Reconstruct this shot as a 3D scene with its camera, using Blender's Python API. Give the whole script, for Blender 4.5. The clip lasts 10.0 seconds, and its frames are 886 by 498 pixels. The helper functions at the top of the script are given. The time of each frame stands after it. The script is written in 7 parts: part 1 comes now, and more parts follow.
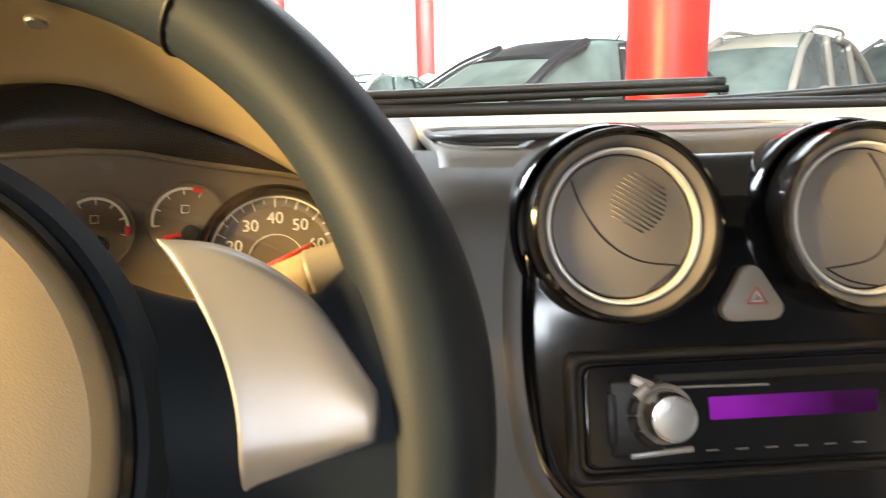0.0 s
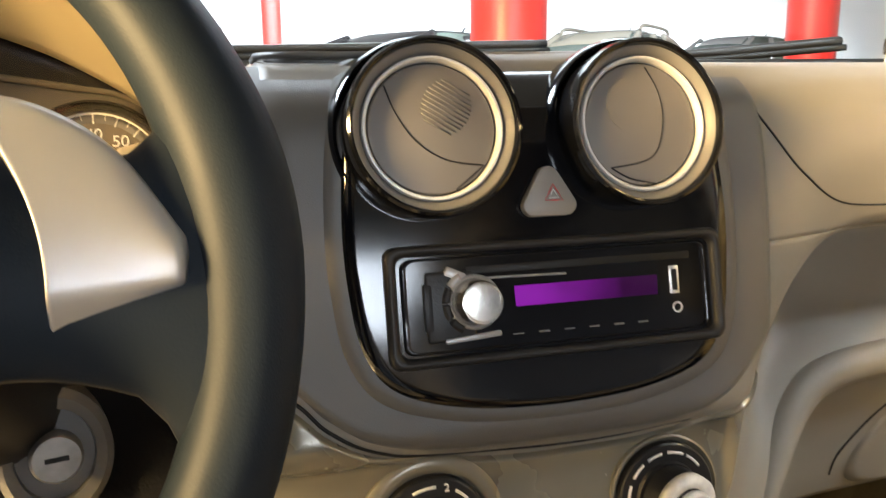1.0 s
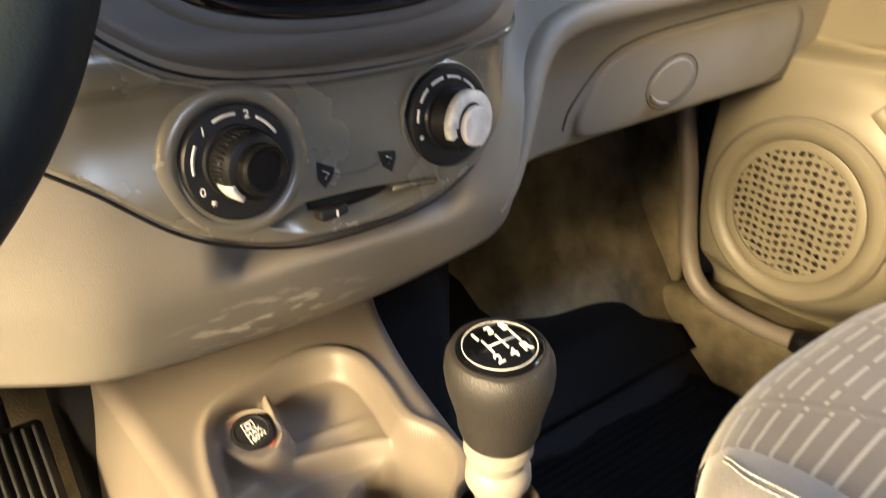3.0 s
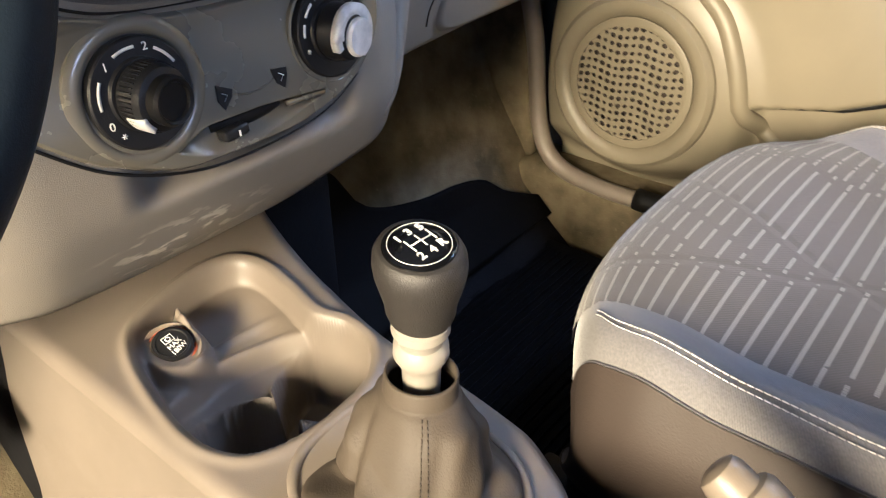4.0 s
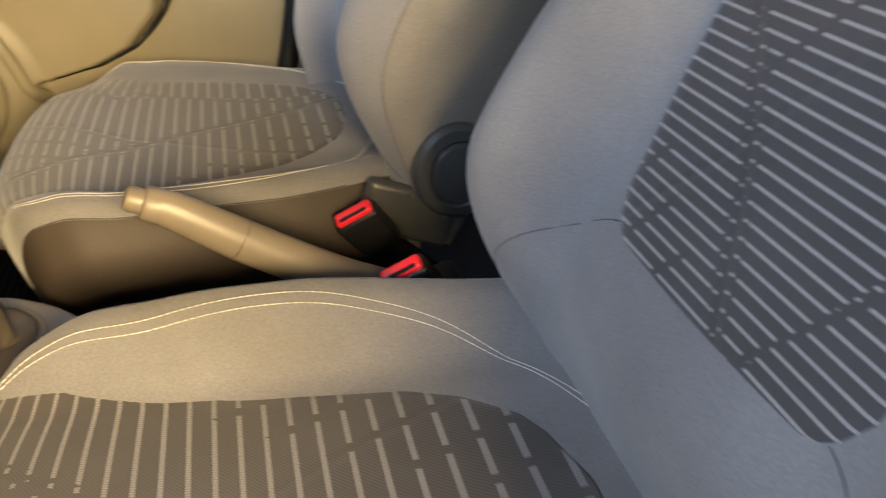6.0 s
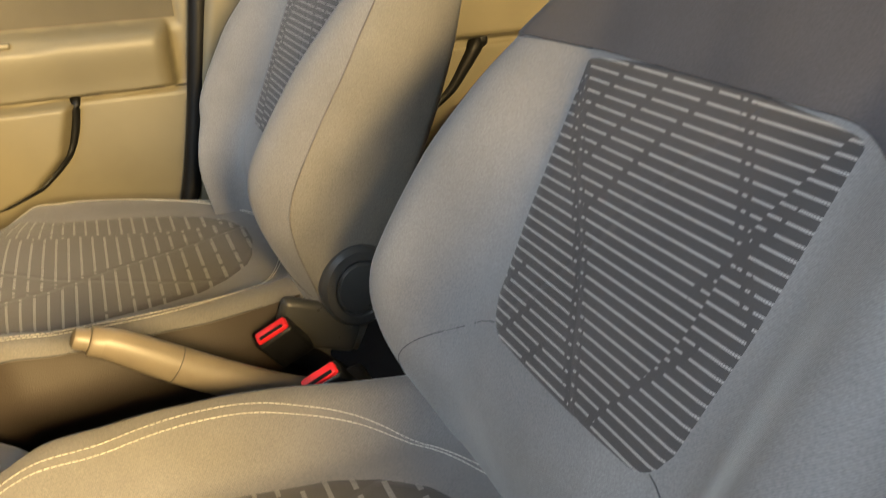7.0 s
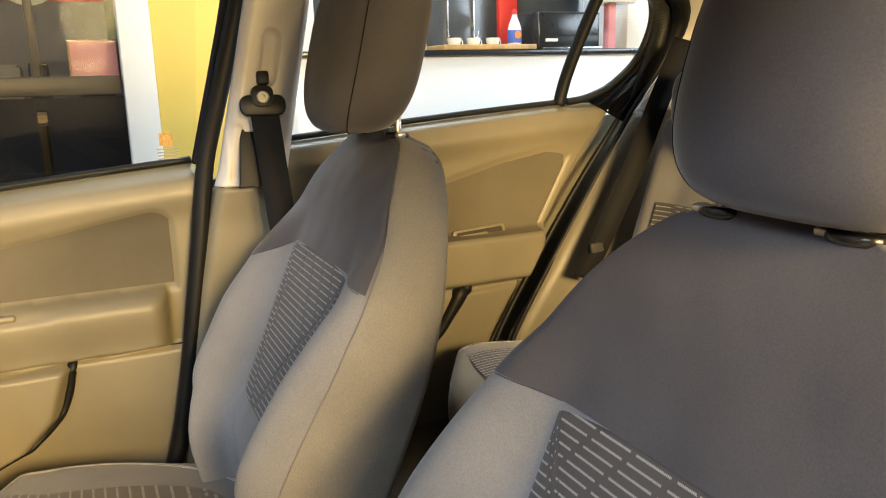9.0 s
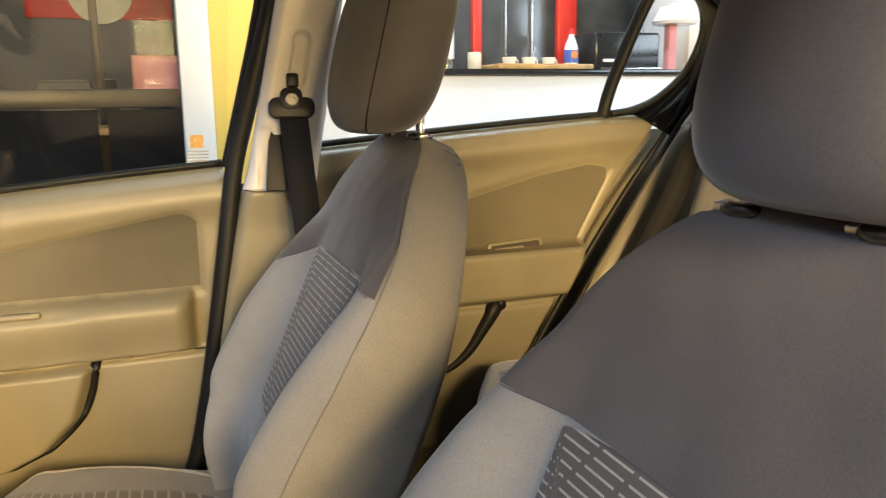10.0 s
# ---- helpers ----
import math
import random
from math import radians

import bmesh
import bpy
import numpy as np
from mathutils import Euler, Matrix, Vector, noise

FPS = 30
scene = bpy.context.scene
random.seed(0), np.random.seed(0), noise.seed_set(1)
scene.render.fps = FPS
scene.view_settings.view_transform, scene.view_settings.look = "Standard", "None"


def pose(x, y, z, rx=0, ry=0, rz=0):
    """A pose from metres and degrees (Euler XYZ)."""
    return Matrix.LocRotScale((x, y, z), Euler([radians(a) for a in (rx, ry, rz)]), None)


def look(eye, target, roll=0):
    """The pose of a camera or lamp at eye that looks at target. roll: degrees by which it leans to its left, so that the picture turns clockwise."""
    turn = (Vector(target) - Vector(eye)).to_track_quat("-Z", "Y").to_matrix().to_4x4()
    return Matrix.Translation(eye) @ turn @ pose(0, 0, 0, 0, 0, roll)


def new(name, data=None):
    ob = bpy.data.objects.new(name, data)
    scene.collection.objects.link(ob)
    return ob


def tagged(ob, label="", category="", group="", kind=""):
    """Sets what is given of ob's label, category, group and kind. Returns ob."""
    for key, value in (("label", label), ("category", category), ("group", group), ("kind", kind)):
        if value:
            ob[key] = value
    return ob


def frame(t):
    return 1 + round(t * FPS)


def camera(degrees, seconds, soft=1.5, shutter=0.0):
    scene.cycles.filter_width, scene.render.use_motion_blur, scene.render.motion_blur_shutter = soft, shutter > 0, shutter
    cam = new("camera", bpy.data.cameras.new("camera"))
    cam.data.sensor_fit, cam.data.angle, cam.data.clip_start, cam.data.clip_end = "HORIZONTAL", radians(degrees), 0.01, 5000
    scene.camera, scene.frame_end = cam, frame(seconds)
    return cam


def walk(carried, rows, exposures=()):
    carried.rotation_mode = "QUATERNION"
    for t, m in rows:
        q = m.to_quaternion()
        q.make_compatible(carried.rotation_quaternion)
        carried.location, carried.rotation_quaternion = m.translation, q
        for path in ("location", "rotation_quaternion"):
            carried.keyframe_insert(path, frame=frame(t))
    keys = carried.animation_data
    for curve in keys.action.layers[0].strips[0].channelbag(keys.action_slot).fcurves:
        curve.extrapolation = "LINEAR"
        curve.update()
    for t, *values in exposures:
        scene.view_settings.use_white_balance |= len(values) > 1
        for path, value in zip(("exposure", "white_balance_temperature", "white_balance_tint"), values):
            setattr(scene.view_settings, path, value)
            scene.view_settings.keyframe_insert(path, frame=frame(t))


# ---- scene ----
cam = camera(59.9, 10.0, soft=1.0, shutter=0.35)
PATH = [
    (0, (-0.168, 0.112, 0.981), (-0.018, 2.069, 0.596), -1.2),
    (0.5, (-0.154, 0.087, 0.963), (0.179, 2.021, 0.577), -0.7),
    (1, (-0.157, 0.079, 0.941), (0.361, 1.968, 0.537), -0.6),
    (1.5, (-0.167, 0.077, 0.911), (0.502, 1.909, 0.466), -0.6),
    (2, (-0.177, 0.077, 0.876), (0.649, 1.839, 0.413), -0.5),
    (2.5, (-0.196, 0.073, 0.84), (0.797, 1.717, 0.283), -0.5),
    (3, (-0.217, 0.074, 0.832), (0.912, 1.511, 0.019), -0.8),
    (3.2, (-0.225, 0.077, 0.84), (0.944, 1.423, -0.066), -0.5),
    (4.3, (-0.28, 0.068, 0.872), (1.062, 1.039, -0.248), -0.5),
    (4.5, (-0.293, 0.065, 0.877), (1.082, 0.98, -0.251), -0.5),
    (5, (-0.357, 0.043, 0.883), (1.165, 0.671, -0.252), 0.3),
    (5.5, (-0.498, 0.033, 0.89), (1.169, 0.03, -0.215), 2.0),
    (5.7, (-0.557, -0.004, 0.882), (1.134, -0.113, -0.18), -0.8),
    (6, (-0.623, 0.009, 0.902), (1.021, -0.412, -0.156), -1.1),
    (6.2, (-0.644, 0.015, 0.916), (0.969, -0.506, -0.147), -1.2),
    (7.3, (-0.745, 0.058, 1.009), (0.933, -0.722, 0.248), -1.5),
    (7.5, (-0.751, 0.059, 1.027), (0.945, -0.738, 0.328), -1.3),
    (8, (-0.753, 0.064, 1.078), (0.983, -0.746, 0.501), -1.2),
    (8.5, (-0.74, 0.052, 1.113), (1.021, -0.754, 0.613), -1.3),
    (9, (-0.722, 0.034, 1.138), (1.051, -0.78, 0.701), -1.5),
    (9.5, (-0.712, 0.006, 1.135), (1.07, -0.809, 0.735), -1.3),
    (10, (-0.704, -0.027, 1.106), (1.139, -0.708, 0.731), -0.7),
]
walk(cam, [(t, look(eye, target, roll)) for t, eye, target, roll in PATH],
     exposures=[(0.0, 0.25, 6900, 13), (1.5, 0.20, 6500, 13), (2.5, 0.22, 6300, 15), (3.1, -0.10, 5150, 17), (4.5, -0.38, 4650, 21), (5.2, -0.79, 5050, 19), (6.0, -1.06, 5800, 14), (7.4, -0.95, 6600, 9), (8.5, -1.1, 6500, 11), (10.0, -1.12, 6500, 12)])

# ---- world, lamps, exposure ----
world = bpy.data.worlds.new("world")
world.use_nodes = True
world.node_tree.nodes["Background"].inputs["Color"].default_value = (0.9, 0.95, 1.0, 1)
world.node_tree.nodes["Background"].inputs["Strength"].default_value = 0.02
scene.world = world


def area_lamp(name, eye, target, size, size_y, power, colour):
    data = bpy.data.lights.new(name, "AREA")
    data.shape, data.size, data.size_y = "RECTANGLE", size, size_y
    data.energy, data.color = power, colour
    ob = new(name, data)
    ob.matrix_world = look(eye, target)
    return ob


COOL, WARM = (0.76, 0.88, 1.0), (1.0, 0.70, 0.30)
area_lamp("ceiling_lamp", (0.8, 4.4, 4.25), (0.1, 0.0, 0.8), 4.0, 2.4, 330, COOL)
area_lamp("wall_lamp", (-2.3, 2.3, 2.72), (-0.1, -0.2, 0.85), 0.9, 0.8, 265, COOL)
area_lamp("ceiling_lamp", (2.5, 5.6, 4.35), (2.8, 8.6, 0.9), 6.0, 1.2, 1100, COOL)
area_lamp("ceiling_lamp", (2.0, 17.0, 4.35), (2.0, 19.0, 0), 12.0, 7.0, 7000, COOL)
# unseen cool fill added behind the car, far below the ceiling
area_lamp("ceiling_lamp", (0.3, -5.6, 2.15), (0.1, 0.0, 1.0), 4.0, 1.0, 420, COOL)
area_lamp("ceiling_lamp", (2.45, -1.4, 4.35), (2.7, -1.4, 0), 0.8, 3.2, 560, COOL)
area_lamp("wall_lamp", (-3.0, -0.45, 1.70), (0.2, 0.0, 0.75), 1.1, 0.9, 900, WARM)

# ---- materials ----


def nodes_of(name):
    m = bpy.data.materials.new(name)
    m.use_nodes = True
    t = m.node_tree
    return m, t.nodes, t.links, t.nodes["Principled BSDF"]


def noise_node(n, l, scale, detail=3.0, source="Object", rough=0.55):
    co = n.new("ShaderNodeTexCoord")
    tex = n.new("ShaderNodeTexNoise")
    tex.inputs["Scale"].default_value, tex.inputs["Detail"].default_value = scale, detail
    tex.inputs["Roughness"].default_value = rough
    l.new(co.outputs[source], tex.inputs["Vector"])
    return tex


def ramp(n, l, source, low, high, a=0.35, b=0.65):
    r = n.new("ShaderNodeValToRGB")
    r.color_ramp.elements[0].position, r.color_ramp.elements[1].position = a, b
    r.color_ramp.elements[0].color, r.color_ramp.elements[1].color = low, high
    l.new(source, r.inputs["Fac"])
    return r


def col(c, k=1.0):
    return (c[0] * k, c[1] * k, c[2] * k, 1)


def surface(name, colour, rough=0.5, metal=0.0, grain=0.0, bump=0.1, patch=3.0, vary=0.12, coat=0.0, rough_vary=0.08, worn=0.0, spec=0.5):
    """A worn everyday surface: large blotches, fine grain relief, uneven gloss."""
    m, n, l, b = nodes_of(name)
    big = noise_node(n, l, patch, 4.0)
    r = ramp(n, l, big.outputs["Fac"], col(colour, 1 - vary), col(colour, 1 + vary))
    out = r.outputs["Color"]
    if worn:
        fine = noise_node(n, l, patch * 9, 6.0)
        w = ramp(n, l, fine.outputs["Fac"], (0, 0, 0, 1), (1, 1, 1, 1), 0.62, 0.75)
        mix = n.new("ShaderNodeMixRGB")
        mix.inputs["Color2"].default_value = col(colour, 1.35)
        sc = n.new("ShaderNodeMath")
        sc.operation = "MULTIPLY"
        sc.inputs[1].default_value = worn
        l.new(w.outputs["Color"], sc.inputs[0])
        l.new(sc.outputs[0], mix.inputs["Fac"])
        l.new(out, mix.inputs["Color1"])
        out = mix.outputs["Color"]
    l.new(out, b.inputs["Base Color"])
    b.inputs["Metallic"].default_value = metal
    mr = n.new("ShaderNodeMapRange")
    mr.inputs["To Min"].default_value, mr.inputs["To Max"].default_value = max(rough - rough_vary, 0.02), rough + rough_vary
    mid = noise_node(n, l, patch * 5, 4.0)
    l.new(mid.outputs["Fac"], mr.inputs["Value"])
    l.new(mr.outputs["Result"], b.inputs["Roughness"])
    b.inputs["Coat Weight"].default_value = coat
    b.inputs["Specular IOR Level"].default_value = spec
    b.inputs["Coat Roughness"].default_value = 0.06
    if grain:
        g = noise_node(n, l, grain, 2.0)
        bp = n.new("ShaderNodeBump")
        bp.inputs["Strength"].default_value, bp.inputs["Distance"].default_value = bump, 0.001
        l.new(g.outputs["Fac"], bp.inputs["Height"])
        l.new(bp.outputs["Normal"], b.inputs["Normal"])
    return m


def fabric(name, colour, thread=520.0, bump=0.12, vary=0.12):
    """Woven cloth: fine crossing threads and soft patches; needs metric UVs."""
    m, n, l, b = nodes_of(name)
    co = n.new("ShaderNodeTexCoord")
    heights = []
    for k, turn in enumerate((45, -45)):
        mp = n.new("ShaderNodeMapping")
        mp.inputs["Rotation"].default_value = (0, 0, radians(turn))
        l.new(co.outputs["UV"], mp.inputs["Vector"])
        w = n.new("ShaderNodeTexWave")
        w.inputs["Scale"].default_value = thread * (0.5 if k else 0.42)
        w.inputs["Distortion"].default_value = 1.6
        l.new(mp.outputs["Vector"], w.inputs["Vector"])
        heights.append(w)
    add = n.new("ShaderNodeMath")
    l.new(heights[0].outputs["Fac"], add.inputs[0])
    l.new(heights[1].outputs["Fac"], add.inputs[1])
    bp = n.new("ShaderNodeBump")
    bp.inputs["Strength"].default_value, bp.inputs["Distance"].default_value = bump, 0.0006
    l.new(add.outputs[0], bp.inputs["Height"])
    slack = noise_node(n, l, 11.0, 1.0)
    soft = n.new("ShaderNodeBump")
    soft.inputs["Strength"].default_value, soft.inputs["Distance"].default_value = 0.35, 0.012
    l.new(slack.outputs["Fac"], soft.inputs["Height"])
    l.new(soft.outputs["Normal"], bp.inputs["Normal"])
    l.new(bp.outputs["Normal"], b.inputs["Normal"])
    big = noise_node(n, l, 7.0, 4.0)
    r = ramp(n, l, big.outputs["Fac"], col(colour, 1 - vary), col(colour, 1 + vary))
    fine = n.new("ShaderNodeMixRGB")
    fine.blend_type = "MULTIPLY"
    fine.inputs["Fac"].default_value = 0.07
    l.new(r.outputs["Color"], fine.inputs["Color1"])
    l.new(heights[1].outputs["Color"], fine.inputs["Color2"])
    lint = noise_node(n, l, 620.0, 3.0)
    lr = ramp(n, l, lint.outputs["Fac"], (0.84, 0.84, 0.84, 1), (1.16, 1.16, 1.16, 1), 0.3, 0.7)
    speck = n.new("ShaderNodeMixRGB")
    speck.blend_type = "MULTIPLY"
    speck.inputs["Fac"].default_value = 1.0
    l.new(fine.outputs["Color"], speck.inputs["Color1"])
    l.new(lr.outputs["Color"], speck.inputs["Color2"])
    l.new(speck.outputs["Color"], b.inputs["Base Color"])
    b.inputs["Roughness"].default_value = 0.85
    b.inputs["Sheen Weight"].default_value = 0.25
    b.inputs["Sheen Roughness"].default_value = 0.4
    return m


def striped_fabric(name, ground, thread_colour, pitch=0.0090, thick=0.27, run=(.045, .13, .86)):
    """Charcoal cloth with pale ladder-like bars, broken to dashes along wandering lines; UV in metres, bars run along u."""
    m, n, l, b = nodes_of(name)

    def math_node(op, a, c=None, k=None):
        x = n.new("ShaderNodeMath")
        x.operation = op
        l.new(a, x.inputs[0])
        if c is not None:
            l.new(c, x.inputs[1])
        elif k is not None:
            x.inputs[1].default_value = k
        return x.outputs[0]

    co = n.new("ShaderNodeTexCoord")
    sp = n.new("ShaderNodeSeparateXYZ")
    l.new(co.outputs["UV"], sp.inputs[0])
    u, v = sp.outputs[0], sp.outputs[1]

    def off_line(u0, v0, lean, sway=0.0, rate=40.0):
        """Distance along u from the line through (u0, v0)."""
        d = math_node("SUBTRACT", math_node("SUBTRACT", u, math_node("MULTIPLY", math_node("SUBTRACT", v, k=v0), k=lean)), k=u0)
        if sway:
            d = math_node("SUBTRACT", d, math_node("MULTIPLY", math_node("SINE", math_node("MULTIPLY", v, k=rate)), k=sway))
        return d

    def less(a, k):
        return math_node("LESS_THAN", a, k=k)

    def more(a, k):
        return math_node("GREATER_THAN", a, k=k)

    def both(a, c):
        return math_node("MULTIPLY", a, c)

    def either(a, c):
        return math_node("MAXIMUM", a, c)

    main, diag, low, corner, far = off_line(.014, .243, .68, .004), off_line(.030, .304, -.66, .003), off_line(-.080, .299, -.27, .006), off_line(.067, .236, 1.2), off_line(-.052, .409, .66, .004)
    row = math_node("ADD", math_node("DIVIDE", v, k=pitch), math_node("MULTIPLY", math_node("ADD", more(main, 0.0), more(low, 0.0)), k=0.5))
    bar = less(math_node("FRACT", row), thick)
    idx = math_node("FLOOR", row)
    near_main, near_low, near_far = (math_node("ABSOLUTE", a) for a in (main, low, far))
    fine_zone = either(less(near_main, 0.010), less(near_far, 0.007))
    wide_zone = either(either(both(less(main, 0.0), more(diag, 0.0)), less(near_low, 0.014)), more(corner, 0.0))

    def dashes(period, shift, on):
        return less(math_node("FRACT", math_node("ADD", math_node("DIVIDE", u, k=period), math_node("MULTIPLY", idx, k=shift))), on)

    keep = either(both(wide_zone, dashes(*run)), less(wide_zone, 0.5))
    fine = dashes(.0075, .43, .50)
    keep = both(keep, either(fine, less(fine_zone, 0.5)))
    keep = both(keep, more(near_main, 0.0016))
    ribs = more(math_node("FRACT", math_node("DIVIDE", u, k=0.0017)), 0.35)
    light = both(both(bar, keep), math_node("ADD", math_node("MULTIPLY", ribs, k=0.5), k=0.5))
    # embossed valleys beside the lines
    valley = math_node("MULTIPLY", math_node("MAXIMUM", math_node("SUBTRACT", math_node("ADD", math_node("MULTIPLY", u, k=0.0), k=0.006), math_node("MINIMUM", near_main, math_node("ABSOLUTE", diag))), k=0.0), k=-260.0)
    big = noise_node(n, l, 9.0, 4.0)
    r = ramp(n, l, big.outputs["Fac"], col(ground, 0.86), col(ground, 1.14))
    wv = n.new("ShaderNodeTexWave")
    wv.inputs["Scale"].default_value = 230
    wv.inputs["Distortion"].default_value = 0.6
    mp = n.new("ShaderNodeMapping")
    mp.inputs["Rotation"].default_value = (0, 0, radians(58))
    l.new(co.outputs["UV"], mp.inputs["Vector"])
    l.new(mp.outputs["Vector"], wv.inputs["Vector"])
    twill = n.new("ShaderNodeMixRGB")
    twill.blend_type = "MULTIPLY"
    twill.inputs["Fac"].default_value = 0.28
    l.new(r.outputs["Color"], twill.inputs["Color1"])
    l.new(wv.outputs["Color"], twill.inputs["Color2"])
    mix = n.new("ShaderNodeMixRGB")
    l.new(light, mix.inputs["Fac"])
    l.new(twill.outputs["Color"], mix.inputs["Color1"])
    mix.inputs["Color2"].default_value = col(thread_colour)
    l.new(mix.outputs["Color"], b.inputs["Base Color"])
    hsum = math_node("ADD", math_node("ADD", math_node("MULTIPLY", light, k=1.2), math_node("MULTIPLY", wv.outputs["Fac"], k=0.4)), valley)
    bp = n.new("ShaderNodeBump")
    bp.inputs["Strength"].default_value, bp.inputs["Distance"].default_value = 0.4, 0.0008
    l.new(hsum, bp.inputs["Height"])
    l.new(bp.outputs["Normal"], b.inputs["Normal"])
    b.inputs["Roughness"].default_value = 0.75
    b.inputs["Sheen Weight"].default_value = 0.2
    return m


def scuff(mat, centre, reach, colour):
    """Pale rubbed streaks round a place on the surface."""
    n, l = mat.node_tree.nodes, mat.node_tree.links
    b = n["Principled BSDF"]
    base = b.inputs["Base Color"].links[0].from_socket
    co = n.new("ShaderNodeTexCoord")
    mp = n.new("ShaderNodeMapping")
    mp.inputs["Location"].default_value = [-c / r for c, r in zip(centre, reach)]
    mp.inputs["Scale"].default_value = [1 / r for r in reach]
    l.new(co.outputs["Object"], mp.inputs["Vector"])
    ln = n.new("ShaderNodeVectorMath")
    ln.operation = "LENGTH"
    l.new(mp.outputs["Vector"], ln.inputs[0])
    fall = n.new("ShaderNodeMapRange")
    fall.inputs["From Min"].default_value, fall.inputs["From Max"].default_value = 1.0, 0.2
    l.new(ln.outputs["Value"], fall.inputs["Value"])
    st = n.new("ShaderNodeMapping")
    st.inputs["Scale"].default_value = (60, 60, 210)
    st.inputs["Rotation"].default_value = (0, radians(24), 0)
    l.new(co.outputs["Object"], st.inputs["Vector"])
    tex = n.new("ShaderNodeTexNoise")
    tex.inputs["Scale"].default_value, tex.inputs["Detail"].default_value = 1.0, 5.0
    l.new(st.outputs["Vector"], tex.inputs["Vector"])
    cut = ramp(n, l, tex.outputs["Fac"], (0, 0, 0, 1), (1, 1, 1, 1), 0.53, 0.62)
    mul = n.new("ShaderNodeMath")
    mul.operation = "MULTIPLY"
    l.new(cut.outputs["Color"], mul.inputs[0])
    l.new(fall.outputs["Result"], mul.inputs[1])
    mix = n.new("ShaderNodeMixRGB")
    l.new(mul.outputs[0], mix.inputs["Fac"])
    l.new(base, mix.inputs["Color1"])
    mix.inputs["Color2"].default_value = col(colour)
    l.new(mix.outputs["Color"], b.inputs["Base Color"])


def clear_glass(name, tint, gloss=0.06):
    m = bpy.data.materials.new(name)
    m.use_nodes = True
    n, l = m.node_tree.nodes, m.node_tree.links
    n.remove(n["Principled BSDF"])
    tr, gl, mx = (n.new("ShaderNode" + k) for k in ("BsdfTransparent", "BsdfGlossy", "MixShader"))
    tr.inputs["Color"].default_value = (*tint, 1)
    gl.inputs["Roughness"].default_value = 0.02
    mx.inputs[0].default_value = gloss
    l.new(tr.outputs[0], mx.inputs[1])
    l.new(gl.outputs[0], mx.inputs[2])
    l.new(mx.outputs[0], n["Material Output"].inputs["Surface"])
    return m


def glowing(name, colour, strength, patch=0.0):
    m, n, l, b = nodes_of(name)
    b.inputs["Base Color"].default_value = col(colour, 0.06)
    b.inputs["Roughness"].default_value, b.inputs["Specular IOR Level"].default_value = 0.5, 0.08
    b.inputs["Emission Color"].default_value = col(colour)
    b.inputs["Emission Strength"].default_value = strength
    if patch:
        co = n.new("ShaderNodeTexCoord")
        sp = n.new("ShaderNodeSeparateXYZ")
        l.new(co.outputs["Object"], sp.inputs[0])
        mr = n.new("ShaderNodeMapRange")
        mr.inputs["From Min"].default_value, mr.inputs["From Max"].default_value = -0.025, 0.06
        l.new(sp.outputs[0], mr.inputs["Value"])
        t = noise_node(n, l, patch, 3.0)
        mx = n.new("ShaderNodeMath")
        mx.operation = "MULTIPLY_ADD"
        mx.inputs[1].default_value = 0.35
        l.new(t.outputs["Fac"], mx.inputs[0])
        l.new(mr.outputs["Result"], mx.inputs[2])
        r = ramp(n, l, mx.outputs[0], col(colour, 1.25), col(colour, 0.08), 0.30, 0.95)
        l.new(r.outputs["Color"], b.inputs["Emission Color"])
    return m


DASH_DARK = surface("dash_grained_plastic", (0.098, 0.094, 0.090), 0.40, grain=1500, bump=0.25, patch=5, worn=0.1)
DASH_MID = surface("dash_mid_grey_plastic", (0.215, 0.195, 0.162), 0.50, grain=1500, bump=0.25, patch=5, worn=0.15, spec=0.35)
DASH_GREY = surface("dash_grey_plastic", (0.225, 0.20, 0.165), 0.36, grain=1400, bump=0.15, patch=6, worn=0.15)
AC_GREY = surface("satin_grey_paint", (0.205, 0.190, 0.150), 0.27, metal=0.40, patch=6, vary=0.05, rough_vary=0.02)
BEIGE = surface("console_beige_plastic", (0.160, 0.136, 0.108), 0.45, grain=1300, bump=0.15, patch=6, worn=0.2)
DOOR_GREY = surface("door_grained_plastic", (0.164, 0.144, 0.096), 0.44, grain=900, bump=0.2, patch=4)
DOOR_CLOTH = surface("door_insert_vinyl", (0.098, 0.086, 0.062), 0.7, grain=700, bump=0.4, patch=5, spec=0.15)
TRIM_LIGHT = surface("pillar_light_plastic", (0.66, 0.63, 0.58), 0.45, grain=900, bump=0.15, patch=3)
PIANO = surface("gloss_black_lacquer", (0.003, 0.0032, 0.004), 0.10, grain=0, patch=8, rough_vary=0.02, spec=0.42)
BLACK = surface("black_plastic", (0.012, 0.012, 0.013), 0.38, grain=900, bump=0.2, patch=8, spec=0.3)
RUBBER = surface("black_rubber", (0.006, 0.006, 0.006), 0.5, grain=300, bump=0.2, patch=8, spec=0.25)
WHEEL_SKIN = surface("wheel_black_leather", (0.010, 0.015, 0.022), 0.50, grain=900, bump=0.12, patch=6, spec=0.12)
HUB_SKIN = surface("hub_grained_vinyl", (0.34, 0.275, 0.18), 0.5, grain=1500, bump=0.16, patch=6)
SILVER = surface("satin_silver_paint", (0.36, 0.365, 0.375), 0.40, metal=0.55, grain=2500, bump=0.03, patch=9, vary=0.05)
CHROME = surface("satin_chrome", (0.80, 0.79, 0.77), 0.34, metal=1.0, patch=9, vary=0.04)
